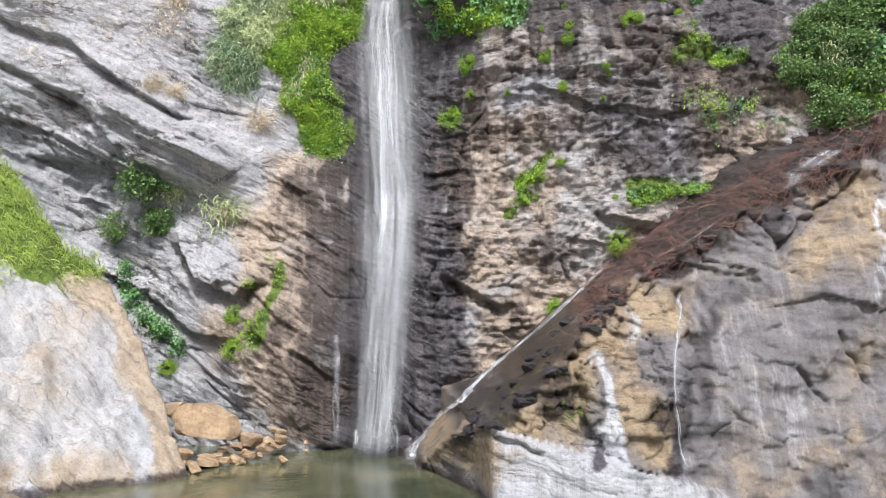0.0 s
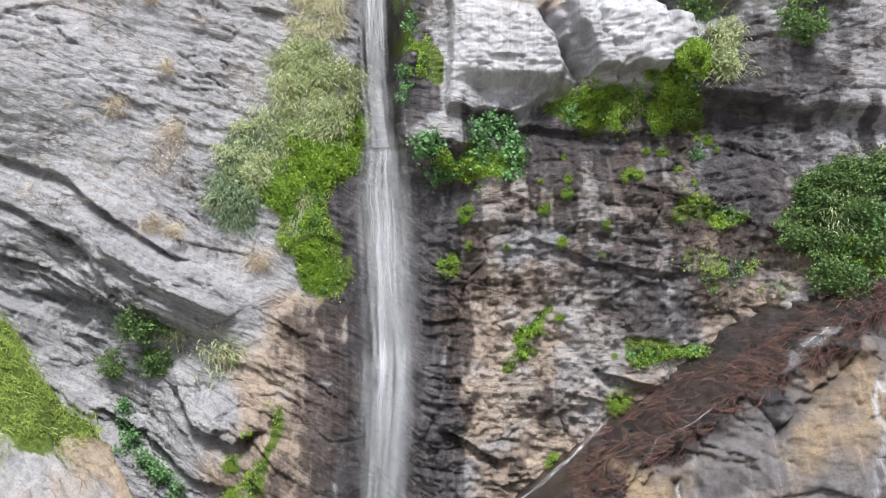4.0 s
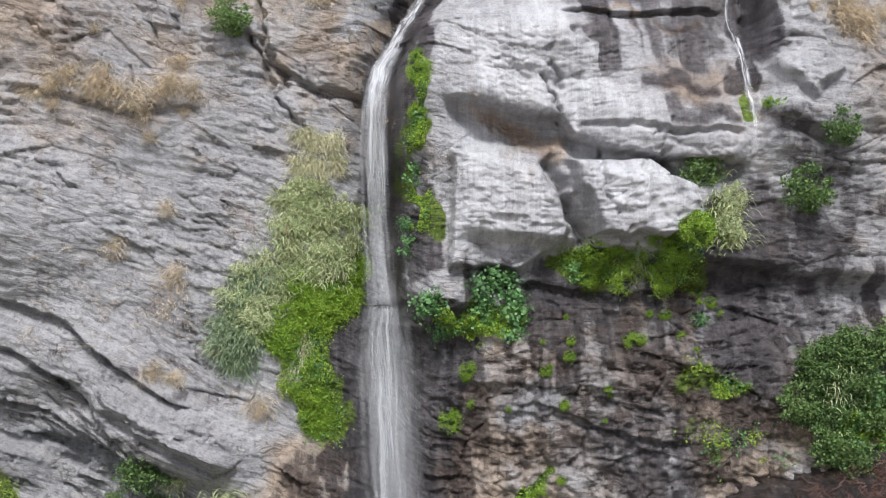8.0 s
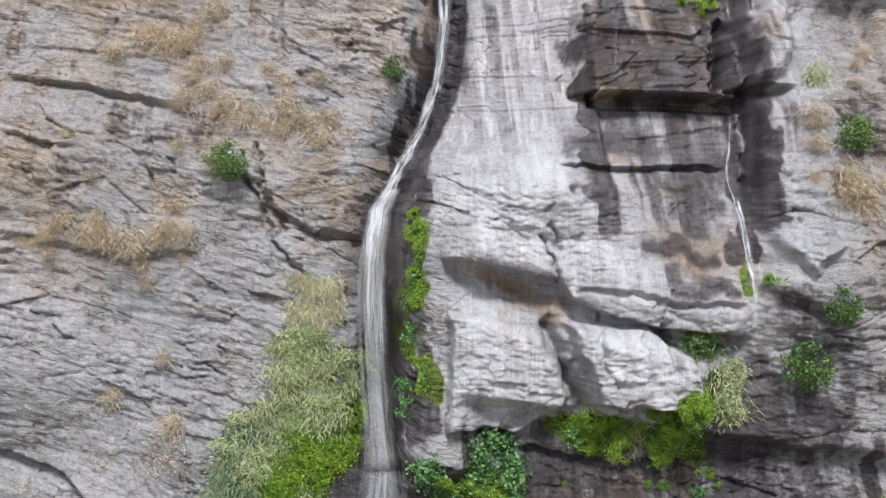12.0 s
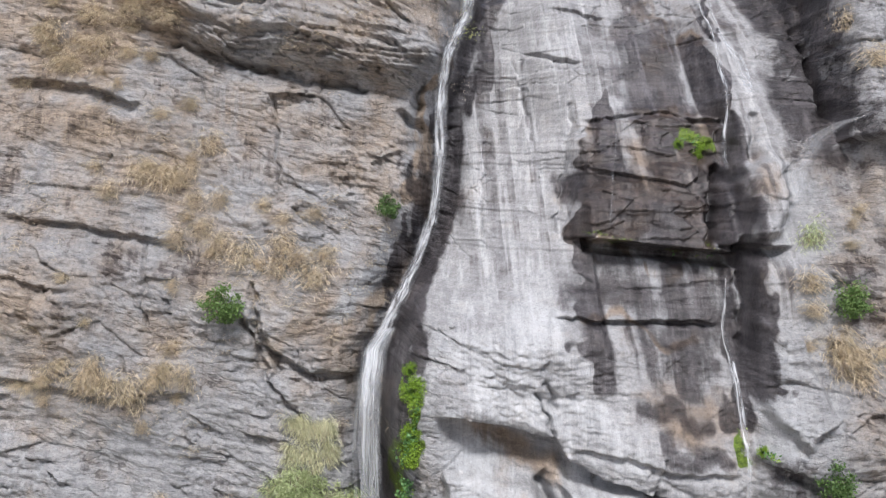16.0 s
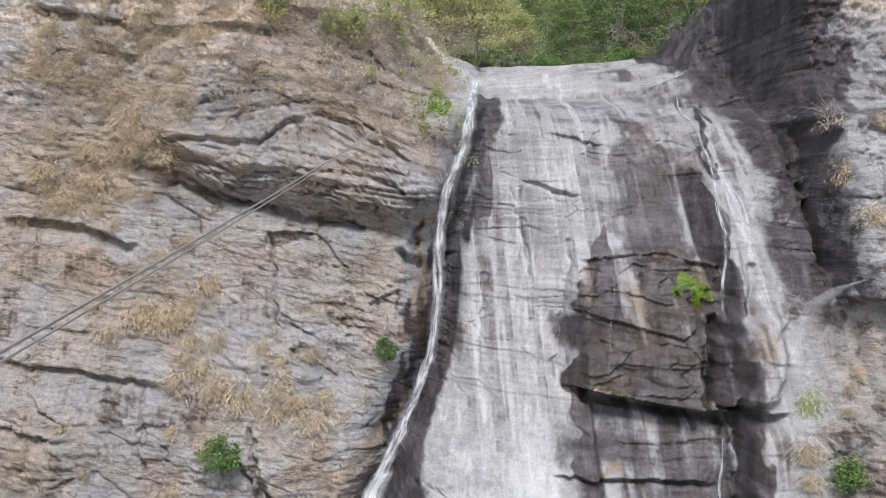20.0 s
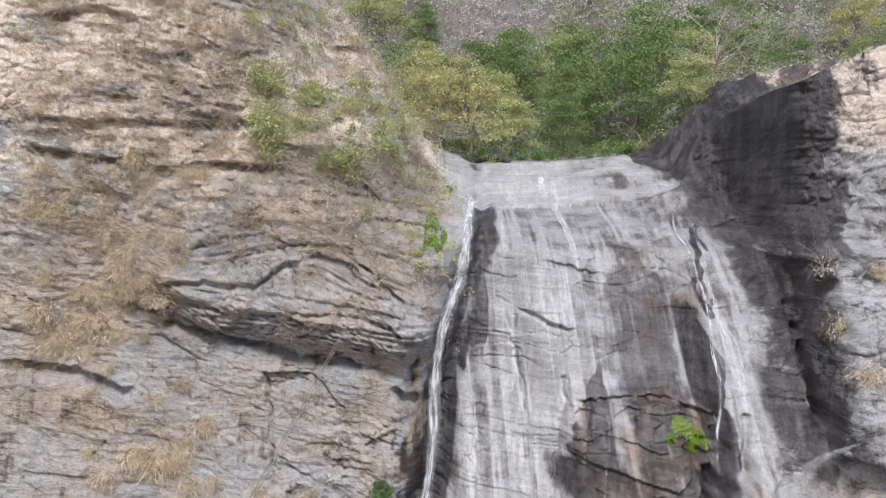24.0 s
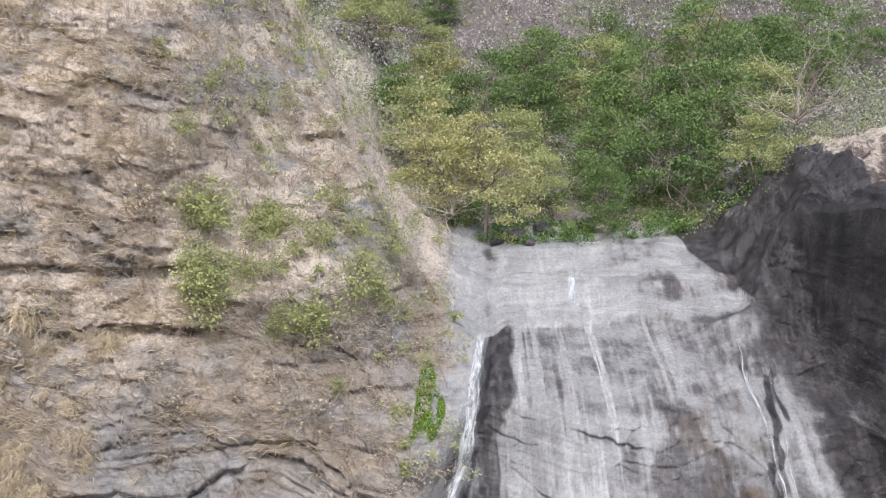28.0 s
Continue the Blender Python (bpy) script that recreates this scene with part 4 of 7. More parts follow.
m_leaf = leaf_material("small green leaves", (0.05, 0.12, 0.035), (0.22, 0.34, 0.11))
m_broad = leaf_material("broad green leaves", (0.05, 0.15, 0.045), (0.20, 0.39, 0.15))
m_mossy = leaf_material("bright green moss leaves", (0.13, 0.26, 0.02), (0.36, 0.53, 0.07))
m_dry = leaf_material("dry straw grass", (0.47, 0.38, 0.265), (0.81, 0.71, 0.535))
m_grass = leaf_material("fresh grass", (0.27, 0.42, 0.07), (0.64, 0.74, 0.25))
m_olive = leaf_material("olive hill leaves", (0.30, 0.34, 0.14), (0.50, 0.53, 0.25))
m_tree = leaf_material("tree leaves", (0.07, 0.14, 0.045), (0.29, 0.39, 0.14))
m_gold = leaf_material("yellow green tree leaves", (0.36, 0.37, 0.16), (0.60, 0.575, 0.29))
m_brush = leaf_material("dull brown brush", (0.36, 0.31, 0.275), (0.64, 0.57, 0.51))

# distance haze is put into this brush's colour, paler and more violet
m_far_haze = leaf_material("hazy lilac grey far brush", (0.44, 0.395, 0.41), (0.58, 0.53, 0.55))
m_sage = leaf_material("grey green far brush", (0.29, 0.36, 0.20), (0.42, 0.49, 0.31))

m_twig, t, b = material("bleached twigs")
n = Nodes(t)
t.links.new(n.mix(n.noise(n.place(), 5.0), (0.24, 0.20, 0.17), (0.56, 0.50, 0.45)), b.inputs["Base Color"])
b.inputs["Roughness"].default_value = 0.9

m_root, t, b = material("red brown wet roots")
n = Nodes(t)
t.links.new(n.mix(n.noise(n.place(), 4.0), (0.022, 0.012, 0.012), (0.25, 0.135, 0.105)), b.inputs["Base Color"])
b.inputs["Roughness"].default_value = 0.35

m_bark, t, b = material("grey bark")
n = Nodes(t)
t.links.new(n.mix(n.noise(n.place(1, 1, 0.3), 9.0), (0.12, 0.09, 0.07), (0.36, 0.31, 0.27)), b.inputs["Base Color"])
b.inputs["Roughness"].default_value = 0.9

m_water, t, b = material("murky pool water")
n = Nodes(t)
t.links.new(n.mix(n.step(n.noise(n.place(), 0.35, 3.0), 0.35, 0.65), (0.035, 0.045, 0.022), (0.10, 0.105, 0.06)), b.inputs["Base Color"])
b.inputs["Roughness"].default_value = 0.06
bump = n.add("Bump", Strength=0.35, Distance=0.05, Height=n.noise(n.place(1, 0.6, 1), 4.0, 4.0))
t.links.new(bump.outputs[0], b.inputs["Normal"])

m_fall = fall_material("falling white water", 0.38, 0.78, 0.58, 4.6, 0.15)
m_stream = fall_material("narrow white stream", 0.40, 0.66, 0.80, 2.6, 0.9)
m_veil = fall_material("thin water veil", 0.42, 0.80, 0.42, 6.0, 0.15)
m_foam, t, b = material("foam")
b.inputs["Base Color"].default_value = (0.85, 0.88, 0.9, 1)

# ---- the cliff ----
cols = np.concatenate([np.linspace(-34, -16, 40)[:-1], np.arange(-16, 16, 0.044), np.linspace(16, 34, 40)])
fr = np.linspace(0, 1, 900)
X = np.tile(cols, (len(fr), 1))
Zl = lip(cols)
Zf = -1.5 + fr[:, None] * (Zl[None, :] + 1.5)
fade = 1 - 0.9 * ramp(fr, 0.975, 1.0)[:, None] * (ramp(cols, 0.0, 1.5) * ramp(-cols, -10.5, -9.5))[None, :]
Yf = wall_y(X, Zf) + detail_y(X, Zf) * fade
dd = np.concatenate([np.linspace(0.1, 12, 90), np.linspace(12, 190, 150)[1:]])
D = np.tile(dd[:, None], (1, len(cols)))
Xc = np.tile(cols, (len(dd), 1))
Xt = Xc + np.sign(cols) * np.clip(np.abs(cols) - 14, 0, 99) * (D / 20)
Yt = 44 + D + (Yf[-1][None, :] - 44) * np.exp(-D / 6)
Zt = top_z(Xc, Yt, Zl[None, :])


def face_grid(x, z):
    """The built face, read between its rows and columns."""
    x, z = np.broadcast_arrays(np.asarray(x, float), np.asarray(z, float))
    i = np.clip(np.searchsorted(cols, x) - 1, 0, len(cols) - 2)
    fx = np.clip((x - cols[i]) / (cols[i + 1] - cols[i]), 0, 1)
    r = np.clip((z + 1.5) / (lip(x) + 1.5), 0, 1) * (len(fr) - 1)
    j = np.clip(np.floor(r).astype(int), 0, len(fr) - 2)
    fz = r - j
    return (Yf[j, i] * (1 - fx) + Yf[j, i + 1] * fx) * (1 - fz) + (Yf[j + 1, i] * (1 - fx) + Yf[j + 1, i + 1] * fx) * fz


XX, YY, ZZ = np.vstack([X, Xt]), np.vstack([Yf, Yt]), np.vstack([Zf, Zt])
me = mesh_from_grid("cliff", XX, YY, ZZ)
onface = np.vstack([np.ones_like(X), np.zeros_like(Xt)])
deep = np.vstack([np.zeros_like(X), D])
sb = bedding(XX, ZZ + 0.5 * deep)
paint(me, "bed", sb + 0.45 * facets((XX + 0.15 * sb) / 2.4, sb / 0.8, 31)[0] + 0.9 * fbm(XX * 0.9, YY * 0.9, 3, 93) * ramp(XX, 9.7, 10.8) * ramp(ZZ, 35.0, 36.4))
tan = ramp(XX, -0.5, 1.5) * ramp(-ZZ, -14.5, -12) * (0.45 + 0.3 * ramp(-ZZ, -10, -8) + 0.45 * fbm(XX * 0.5 + 5, ZZ * 0.5, 4, 87)) + 0.80 * ramp(-XX, 0.5, 2.0) * ramp(ZZ, 14, 24) * (0.7 + 0.5 * fbm(XX * 0.3, ZZ * 0.4, 3, 89)) + 0.55 * ramp(XX, 10.8, 12) * ramp(ZZ, 15, 20) * (1 - ramp(ZZ, 27.5, 29))
# the water-worn slab: runs of dark and pale, and the wet panel
slab = smooth_slab(XX, ZZ)
run = fbm(XX * 1.5 + 0.12 * ZZ, ZZ * 0.07, 4, 81)
run2 = fbm(XX * 3.3 + 0.2 * ZZ, ZZ * 0.10, 3, 82)
zz = ZZ + 0.25 * vnoise(XX * 2.5, ZZ * 0.3, 83)
xx = XX + 0.10 * vnoise(XX * 2, ZZ * 1.2, 84)
edge_l = np.interp(ZZ, [25, 25.5, 27.3, 29.4, 31, 33.2], [4.0, 4.0, 4.75, 5.3, 6.05, 6.7]) + 0.25 * fbm(0.6 * XX, ZZ * 1.1, 3, 95)
edge_r = np.interp(ZZ, [25, 27, 29, 31, 33], [8.6, 9.0, 9.5, 9.9, 9.2])
panel = ramp(xx - edge_l, -0.08, 0.08) * ramp(edge_r - xx, -0.08, 0.08) * ramp(zz + 0.1 * (XX - 4.6), 25.3, 25.42) * (1 - ramp(zz + 0.5 * fbm(XX * 2.0, 0.2 * ZZ, 2, 96), 32.6, 33.6))
block_low = panel * (1 - ramp(zz - 0.08 * XX, 29.0, 29.2))
panel2 = ramp(xx - np.interp(ZZ, [20, 21.7, 23.2, 25], [5.6, 4.4, 4.0, 4.3]) - 0.4 * fbm(XX, ZZ, 3, 97), -0.15, 0.15) * ramp(9.3 - xx, -0.1, 0.1) * ramp(zz, 20.2, 20.8) * (1 - ramp(ZZ + 0.1 * (XX - 4.6), 25.3, 25.4))
hump = ramp(XX, 8.6, 9.6) * ramp(-XX + 0.5 * fbm(XX, ZZ, 3, 92), -15.2, -14.0) * ramp(ZZ - np.interp(XX, [8.4, 11.0, 11.85, 12.6, 12.95, 16], [38.6, 37.0, 35.95, 35.6, 34.3, 34.3]) + 0.35 * fbm(XX, ZZ, 3, 85), -0.3, 0.3)
damp = ramp(XX, -0.5, 1.5) * ramp(-ZZ, -15.6, -14.6) * (0.02 + 0.42 * ramp(ZZ, 9.0, 12.0) + 0.35 * fbm(XX * 0.6, ZZ * 0.5, 4, 86) + 0.45 * fbm(XX * 2.6, ZZ * 0.22, 3, 99) * ramp(ZZ, 7, 10))
paint(me, "ochre", np.maximum(np.maximum(stain(OCHRE, XX, ZZ, 51), tan), block_low * (0.5 + 0.4 * fbm(XX, ZZ, 3, 98))) * onface)
streak = ramp(fbm(XX * 2.3 + 0.25 * ZZ, ZZ * 0.06, 4, 104), -0.05, 0.30)
grime = ramp(fbm(XX * 3.1 + 0.3 * ZZ, ZZ * 0.05, 4, 105), 0.10, 0.35)
flank = (0.36 + 0.16 * ramp(ZZ, 30, 33) + 0.35 * fbm(XX * 0.9, ZZ * 0.5, 3, 107)) * np.maximum(ramp(XX + 0.15 * (ZZ - 30), 10.2, 11.2) * ramp(ZZ, 25.5, 28.5), 0.7 * ramp(XX, 11.2, 12.2) * ramp(ZZ, 19, 21)) * (1 - ramp(XX, 12.9, 13.3) * ramp(ZZ, 28.5, 30.5) * 0.6)
wet = np.maximum(np.maximum(stain(WET, XX, ZZ, 52), damp), np.maximum(slab * np.clip(0.10 + 0.5 * run2 + 0.15 * ramp(XX, 5, 8) + 0.20 * ramp(ZZ, 30, 35) + 0.22 * grime, 0, 0.50), flank))
spray = 1.15 * ramp(XX - groove_x(ZZ) + 0.25 * fbm(XX, ZZ * 0.5, 3, 108), -1.7, -1.2) * ramp(groove_x(ZZ) - XX + 0.3 * fbm(XX, ZZ * 0.5, 3, 109), -2.3, -1.3) * (1 - ramp(ZZ, 13.0, 14.5)) + 1.0 * np.exp(-((XX - groove_x(ZZ) - 0.35 * ramp(ZZ, 21, 23)) / (0.8 - 0.2 * ramp(ZZ, 21, 23))) ** 4) * ramp(ZZ, 12.5, 13.5)
weather = 0.15 * ramp(-XX, 1.0, 3.0) * ramp(ZZ, 17, 24) * (1 - ramp(ZZ, 33, 36)) * (0.55 + fbm(XX * 0.35, ZZ * 0.5, 4, 110))
weather = np.maximum(weather, 0.13 * ramp(-XX, 5.5, 7.5) * ramp(ZZ, 7, 9) * (1 - ramp(ZZ, 16, 19)) * (0.8 + fbm(XX * 0.4 + 0.3 * ZZ, ZZ * 0.6, 4, 114)))
wet = np.maximum(np.maximum(wet, weather), spray)
wet = np.maximum(np.maximum(wet, panel * (0.72 + 0.55 * run + 0.25 * run2)), panel2 * (0.55 + 0.6 * run))
paint(me, "wet", np.maximum(np.maximum(wet * onface, hump * (1.1 + 0.45 * fbm(XX * 0.9, ZZ * 1.3, 4, 88)) * (1 - ramp(deep, 6, 9))), (0.26 + 0.25 * ramp(XX, 6.5, 9.5) + 0.25 * fbm(XX, YY * 0.7, 3, 111)) * (1 - onface) * (1 - ramp(deep, 4, 9)) * ramp(XX, 1.0, 2.0)))
white = 0.95 * np.exp(-((XX - np.interp(ZZ, [22, 25, 28, 31, 34], [2.9, 2.6, 2.5, 3.2, 5.0])) / 1.1) ** 2)
pale = np.maximum(stain(PALE, XX, ZZ, 53) * (1 - 0.4 * slab), slab * np.clip(0.5 * streak + 0.45 * white - 0.5 * grime, 0, 0.9) * (1 - 0.35 * ramp(ZZ, 30, 35)) * (1 - 0.75 * ramp(XX, 8.8, 10.2) * ramp(ZZ, 26, 29)) * (1 - 0.85 * np.maximum(panel, 0.7 * panel2)))
pale = np.maximum(pale, np.maximum(panel, panel2) * 0.9 * ramp(fbm(XX * 2.7 + 0.2 * ZZ, ZZ * 0.04, 3, 106), 0.35, 0.55) * ramp(ZZ, 22, 23) * (1 - block_low))
paint(me, "pale", np.maximum(pale * onface * (1 - hump), (0.10 + 0.45 * fbm(XX * 1.6, YY * 0.5, 3, 94)) * (1 - onface) * (1 - ramp(deep, 6, 10)) * ramp(XX, 0.5, 2) * ramp(-XX, -9, -6)))
paint(me, "moss", stain(MOSS, XX, ZZ, 54) * onface)
paint(me, "smooth", np.maximum(slab, 0.85 * ramp(XX, 0.0, 1.0) * ramp(-XX, -10, -9) * ramp(ZZ, 14.8, 15.6)))
hill = ramp(ZZ + 0.9 * fbm(XX * 0.5, ZZ * 0.8, 3, 60), 34.5, 40.5) * ramp(-XX, -0.6, 1.0) * (0.80 + 0.75 * fbm(XX * 0.5, ZZ * 0.8, 4, 64))
hill = np.maximum(hill, ramp(ZZ, 36, 40) * ramp(XX, 14.0, 15.0))
bedrock = ramp(XX, -0.5, 1.2) * ramp(-XX, -12, -10) * (1 - ramp(deep, 7, 10))
paint(me, "soil", np.maximum(np.clip(hill, 0, 1) * 0.85, (1 - onface) * (1 - bedrock) * (1 - hump * (1 - ramp(deep, 8, 11)))))
# where the wooded ground takes the colour darkened by painted shade
paint(me, "wood_shade", (1 - onface) * ramp(YY - 12 * ramp(-XX, -1, 3) + 2 * vnoise(XX * 0.2, YY * 0.2, 63), 50.5, 56))
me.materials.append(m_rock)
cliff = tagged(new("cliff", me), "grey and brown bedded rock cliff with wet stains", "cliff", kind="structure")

xb = np.arange(-2.5, 18, 0.05)
zb = np.arange(-1.2, 14, 0.05)
Xb, Zb = np.meshgrid(xb, zb)
Yb = front_y(Xb, Zb)


def front_grid(x, z):
    i, j = int(np.clip((x - xb[0]) / 0.05, 0, len(xb) - 2)), int(np.clip((z - zb[0]) / 0.05, 0, len(zb) - 2))
    fx, fz = np.clip((x - xb[i]) / 0.05, 0, 1), np.clip((z - zb[j]) / 0.05, 0, 1)
    return (Yb[j, i] * (1 - fx) + Yb[j, i + 1] * fx) * (1 - fz) + (Yb[j + 1, i] * (1 - fx) + Yb[j + 1, i + 1] * fx) * fz


me = mesh_from_grid("buttress", Xb, Yb, Zb, keep=Yb < 33)
paint(me, "bed", Zb + 0.10 * Xb + 0.35 * fbm(Xb * 0.22, Zb * 0.3, 2, 203) + 0.5 * (Yb - 24) * ramp(Zb - crest(Xb), 0.0, 0.2))
paint(me, "smooth", 0.6 * ramp(Xb, 4.9, 6.0) * (1 - ramp(Zb - crest(Xb), -0.2, 0.1)))
paint(me, "ochre", np.maximum(stain(FRONT_OCHRE, Xb, Zb, 55), 0.15 + 0.35 * ramp(Zb - crest(Xb), -0.3, 0.1)))
paint(me, "wet", np.maximum(np.maximum(stain(FRONT_WET, Xb, Zb, 56), 0.7 * ramp(-Zb, -0.35, 0.0)), (1.15 + 0.6 * fbm(Xb * 2.2, Zb * 3, 4, 90)) * ramp(Zb - crest(Xb) + 0.35 * fbm(Xb * 1.6, Zb * 1.6, 4, 91), -0.2, 0.2) * (0.55 * ramp(Xb, -0.2, 1.0) + 0.45 * ramp(Xb, 4.2, 5.6))))
foot = ramp(block_y(Xb, Zb) - slab_y(Xb, Zb), -0.05, 0.05) * ramp(Xb, 0.9, 1.3) * ramp(-Xb, -6.4, -5.6)
paint(me, "pale", np.maximum(1.25 * stain(FRONT_PALE, Xb, Zb, 57), foot * (1.0 + 0.4 * fbm(Xb * 1.2, Zb * 2.5, 3, 58))))
paint(me, "moss", 0.28 * bump_at(Xb, Zb, 2.5, 2.2, 2.5, 1.5))
paint(me, "soil", 0 * Xb)
me.materials.append(m_front)
buttress = tagged(new("buttress", me), "brown rock buttress with a wet sloping top", "rock", kind="structure")

xg = np.arange(-34, -6, 0.08)
yg = np.arange(6, 37, 0.08)
Xg, Yg = np.meshgrid(xg, yg)


def bank_z(x, y):
    edge = np.interp(-x, [6, 7, 9.5, 11, 12.7, 16], [25.6, 26.8, 28.9, 29.1, 29.4, 31]) + 0.35 * fbm(x * 0.8, y * 0.8, 2, 70)
    z = 3 - 0.9 * (x + 10.7) + 0.89 * (y - 25.8)
    z = np.minimum(z, 9.5 + 0.3 * (y - 30)) - 2.4 * np.clip(y - edge, 0, 9)
    q = 0.9 * y - 0.5 * x + 0.5 * fbm(x * 0.5, y * 0.5, 3, 71)
    z = z - 0.35 * layers(q, 1.3, 6) - 0.22 * blocks(x + 0.4 * y, q, 0.9, 1.6, 7) - 0.26 * facets((x + 0.5 * y) / 1.3, q / 0.45, 73)[0] - 0.10 * facets((x + 0.5 * y) / 0.45, q / 0.17, 69)[0] + 0.06 * np.abs(vnoise(x * 4, y * 4, 76))
    return np.maximum(z + 0.35 * fbm(x * 0.7, y * 0.7, 4, 72) + 0.4, -1.2 + 0.02 * x)


Zg = bank_z(Xg, Yg)
me = mesh_from_grid("bank", Xg, Yg, Zg)
paint(me, "bed", Yg - 0.1 * Xg)
rim = ramp(Yg - np.interp(-Xg, [6, 7, 9.5, 11, 12.7, 16], [25.6, 26.8, 28.9, 29.1, 29.4, 31]) + 0.5 * fbm(Xg, Yg, 3, 78), -1.5, -0.5)
paint(me, "ochre", np.maximum(1.1 * rim, np.maximum(0.1 + 0.7 * fbm(Xg * 0.5, Yg * 0.5, 3, 77), 0.9 * ramp(-Zg - 0.25 * (Xg + 9) + 0.6 * fbm(Xg * 0.8, Yg * 0.8, 3, 79), -1.4, -0.4))))
paint(me, "wet", 0.7 * ramp(-Zg, -0.3, 0.0))
paint(me, "pale", (0.34 + 0.9 * fbm(Xg * 0.6 + 0.4 * Yg, Yg * 1.1, 4, 74)) * (1 - rim))
paint(me, "moss", 0.9 * ramp(Zg + 0.5 * fbm(Xg * 0.9, Yg * 0.9, 3, 75), 4.9, 5.8))
paint(me, "soil", 0 * Xg)
me.materials.append(m_bank)
bank = tagged(new("bank", me), "pale sloping rock bank with grass on top", "rock", kind="structure")

# ---- pool and the valley floor behind the camera ----
xs = np.concatenate([np.linspace(-900, -40, 24), np.linspace(-38, 38, 120), np.linspace(40, 900, 24)])
ys = np.concatenate([np.linspace(-1500, -40, 30), np.linspace(-38, 38, 120)])
Xv, Yv = np.meshgrid(xs, ys)
Zv = -0.75 + 1.25 * ramp(np.abs(Xv - 1.5), 9, 13) + 1.2 * ramp(-Yv, -12, -4) + 0.12 * fbm(Xv * 0.4, Yv * 0.4, 3, 80) + 40 * ramp(np.abs(Xv), 60, 400)
me = mesh_from_grid("ground", Xv, Yv, Zv)
for name, value in (("bed", Xv), ("ochre", 0.5 + 0 * Xv), ("wet", 0.6 * ramp(-Zv, -0.1, 0.2)), ("pale", 0 * Xv), ("moss", 0 * Xv), ("soil", 0.6 * ramp(Zv, 0.2, 0.6))):
    paint(me, name, value)
me.materials.append(m_front)
tagged(new("ground", me), "stony ground of the valley floor", "ground", kind="structure")

Xp, Yp = np.meshgrid(np.linspace(-16, 12, 60), np.linspace(3, 34, 60))
me = mesh_from_grid("pool", Xp, Yp, 0 * Xp)
me.materials.append(m_water)
pool = tagged(new("pool", me), "murky green pool at the foot of the falls", "water", kind="structure")


# ---- plants ----
def part(name, me, mat, parent, label="", kind=""):
    """Links a mesh as one part of a thing."""
    if isinstance(me, bmesh.types.BMesh):
        bm, me = me, bpy.data.meshes.new(name)
        bm.to_mesh(me)
        bm.free()
    if not me.materials:
        me.materials.append(mat)
    ob = new(name, me)
    ob.parent = parent
    return tagged(ob, label, kind=kind)


def root(name, label, category, group="", at=(0, 0, 0)):
    ob = new(name)
    ob.empty_display_size = 0.1
    ob.location = at
    return tagged(ob, label, category, group)


def quads_mesh(name, verts, faces, smooth=False):
    """A mesh of faces that all have as many corners."""
    v, f = np.asarray(verts, np.float32), np.asarray(faces, np.int32)
    me = bpy.data.meshes.new(name)
    me.vertices.add(len(v))
    me.vertices.foreach_set("co", v.reshape(-1))
    me.loops.add(f.size)
    me.loops.foreach_set("vertex_index", f.reshape(-1))
    me.polygons.add(len(f))
    me.polygons.foreach_set("loop_start", np.arange(0, f.size, f.shape[1], dtype=np.int32))
    me.update(calc_edges=True)
    if smooth:
        me.polygons.foreach_set("use_smooth", [True] * len(f))
    return me


def gather(pieces):
    """Joins pairs of vertices and faces into one."""
    at, v, f = 0, [], []
    for a, b in pieces:
        v.append(np.asarray(a, float))
        f.append(np.asarray(b, int) + at)
        at += len(a)
    return np.vstack(v), np.vstack(f)


def blades(rng, count, reach, width, lift, droop, out=0.6, base=0.15):
    """A tuft of arching blades that grow out from the face and hang over; 1 is its height."""
    a = rng.uniform(-1.5, 1.5, count)
    d = np.stack([np.sin(a) * 0.9, -out - 0.4 * np.cos(a) * rng.random(count), lift * rng.uniform(0.2, 1.2, count)], -1)
    d /= np.linalg.norm(d, axis=1)[:, None]
    n = reach * rng.uniform(0.5, 1.0, count)[:, None]
    p = np.stack([rng.normal(0, base, count), rng.normal(0, base * 0.5, count), rng.normal(0, base, count)], -1)
    w = width * rng.uniform(0.6, 1.3, count)[:, None]
    line = [p]
    for i in range(5):
        p = p + d * n / 5
        d = d + np.array([0, 0, -droop * (0.35 + 0.2 * i)])
        d /= np.linalg.norm(d, axis=1)[:, None]
        line.append(p)
    side = np.cross(d, rng.normal(0, 1, (count, 3)))
    side /= np.linalg.norm(side, axis=1)[:, None] + 1e-6
    v = np.stack([q + k * side * (w * (1 - (i / 5) ** 2) * 0.5 + 0.002) for i, q in enumerate(line) for k in (-1, 1)], 1)
    f = np.array([[2 * i, 2 * i + 1, 2 * i + 3, 2 * i + 2] for i in range(5)])
    return v.reshape(-1, 3), (f[None] + 12 * np.arange(count)[:, None, None]).reshape(-1, 4)


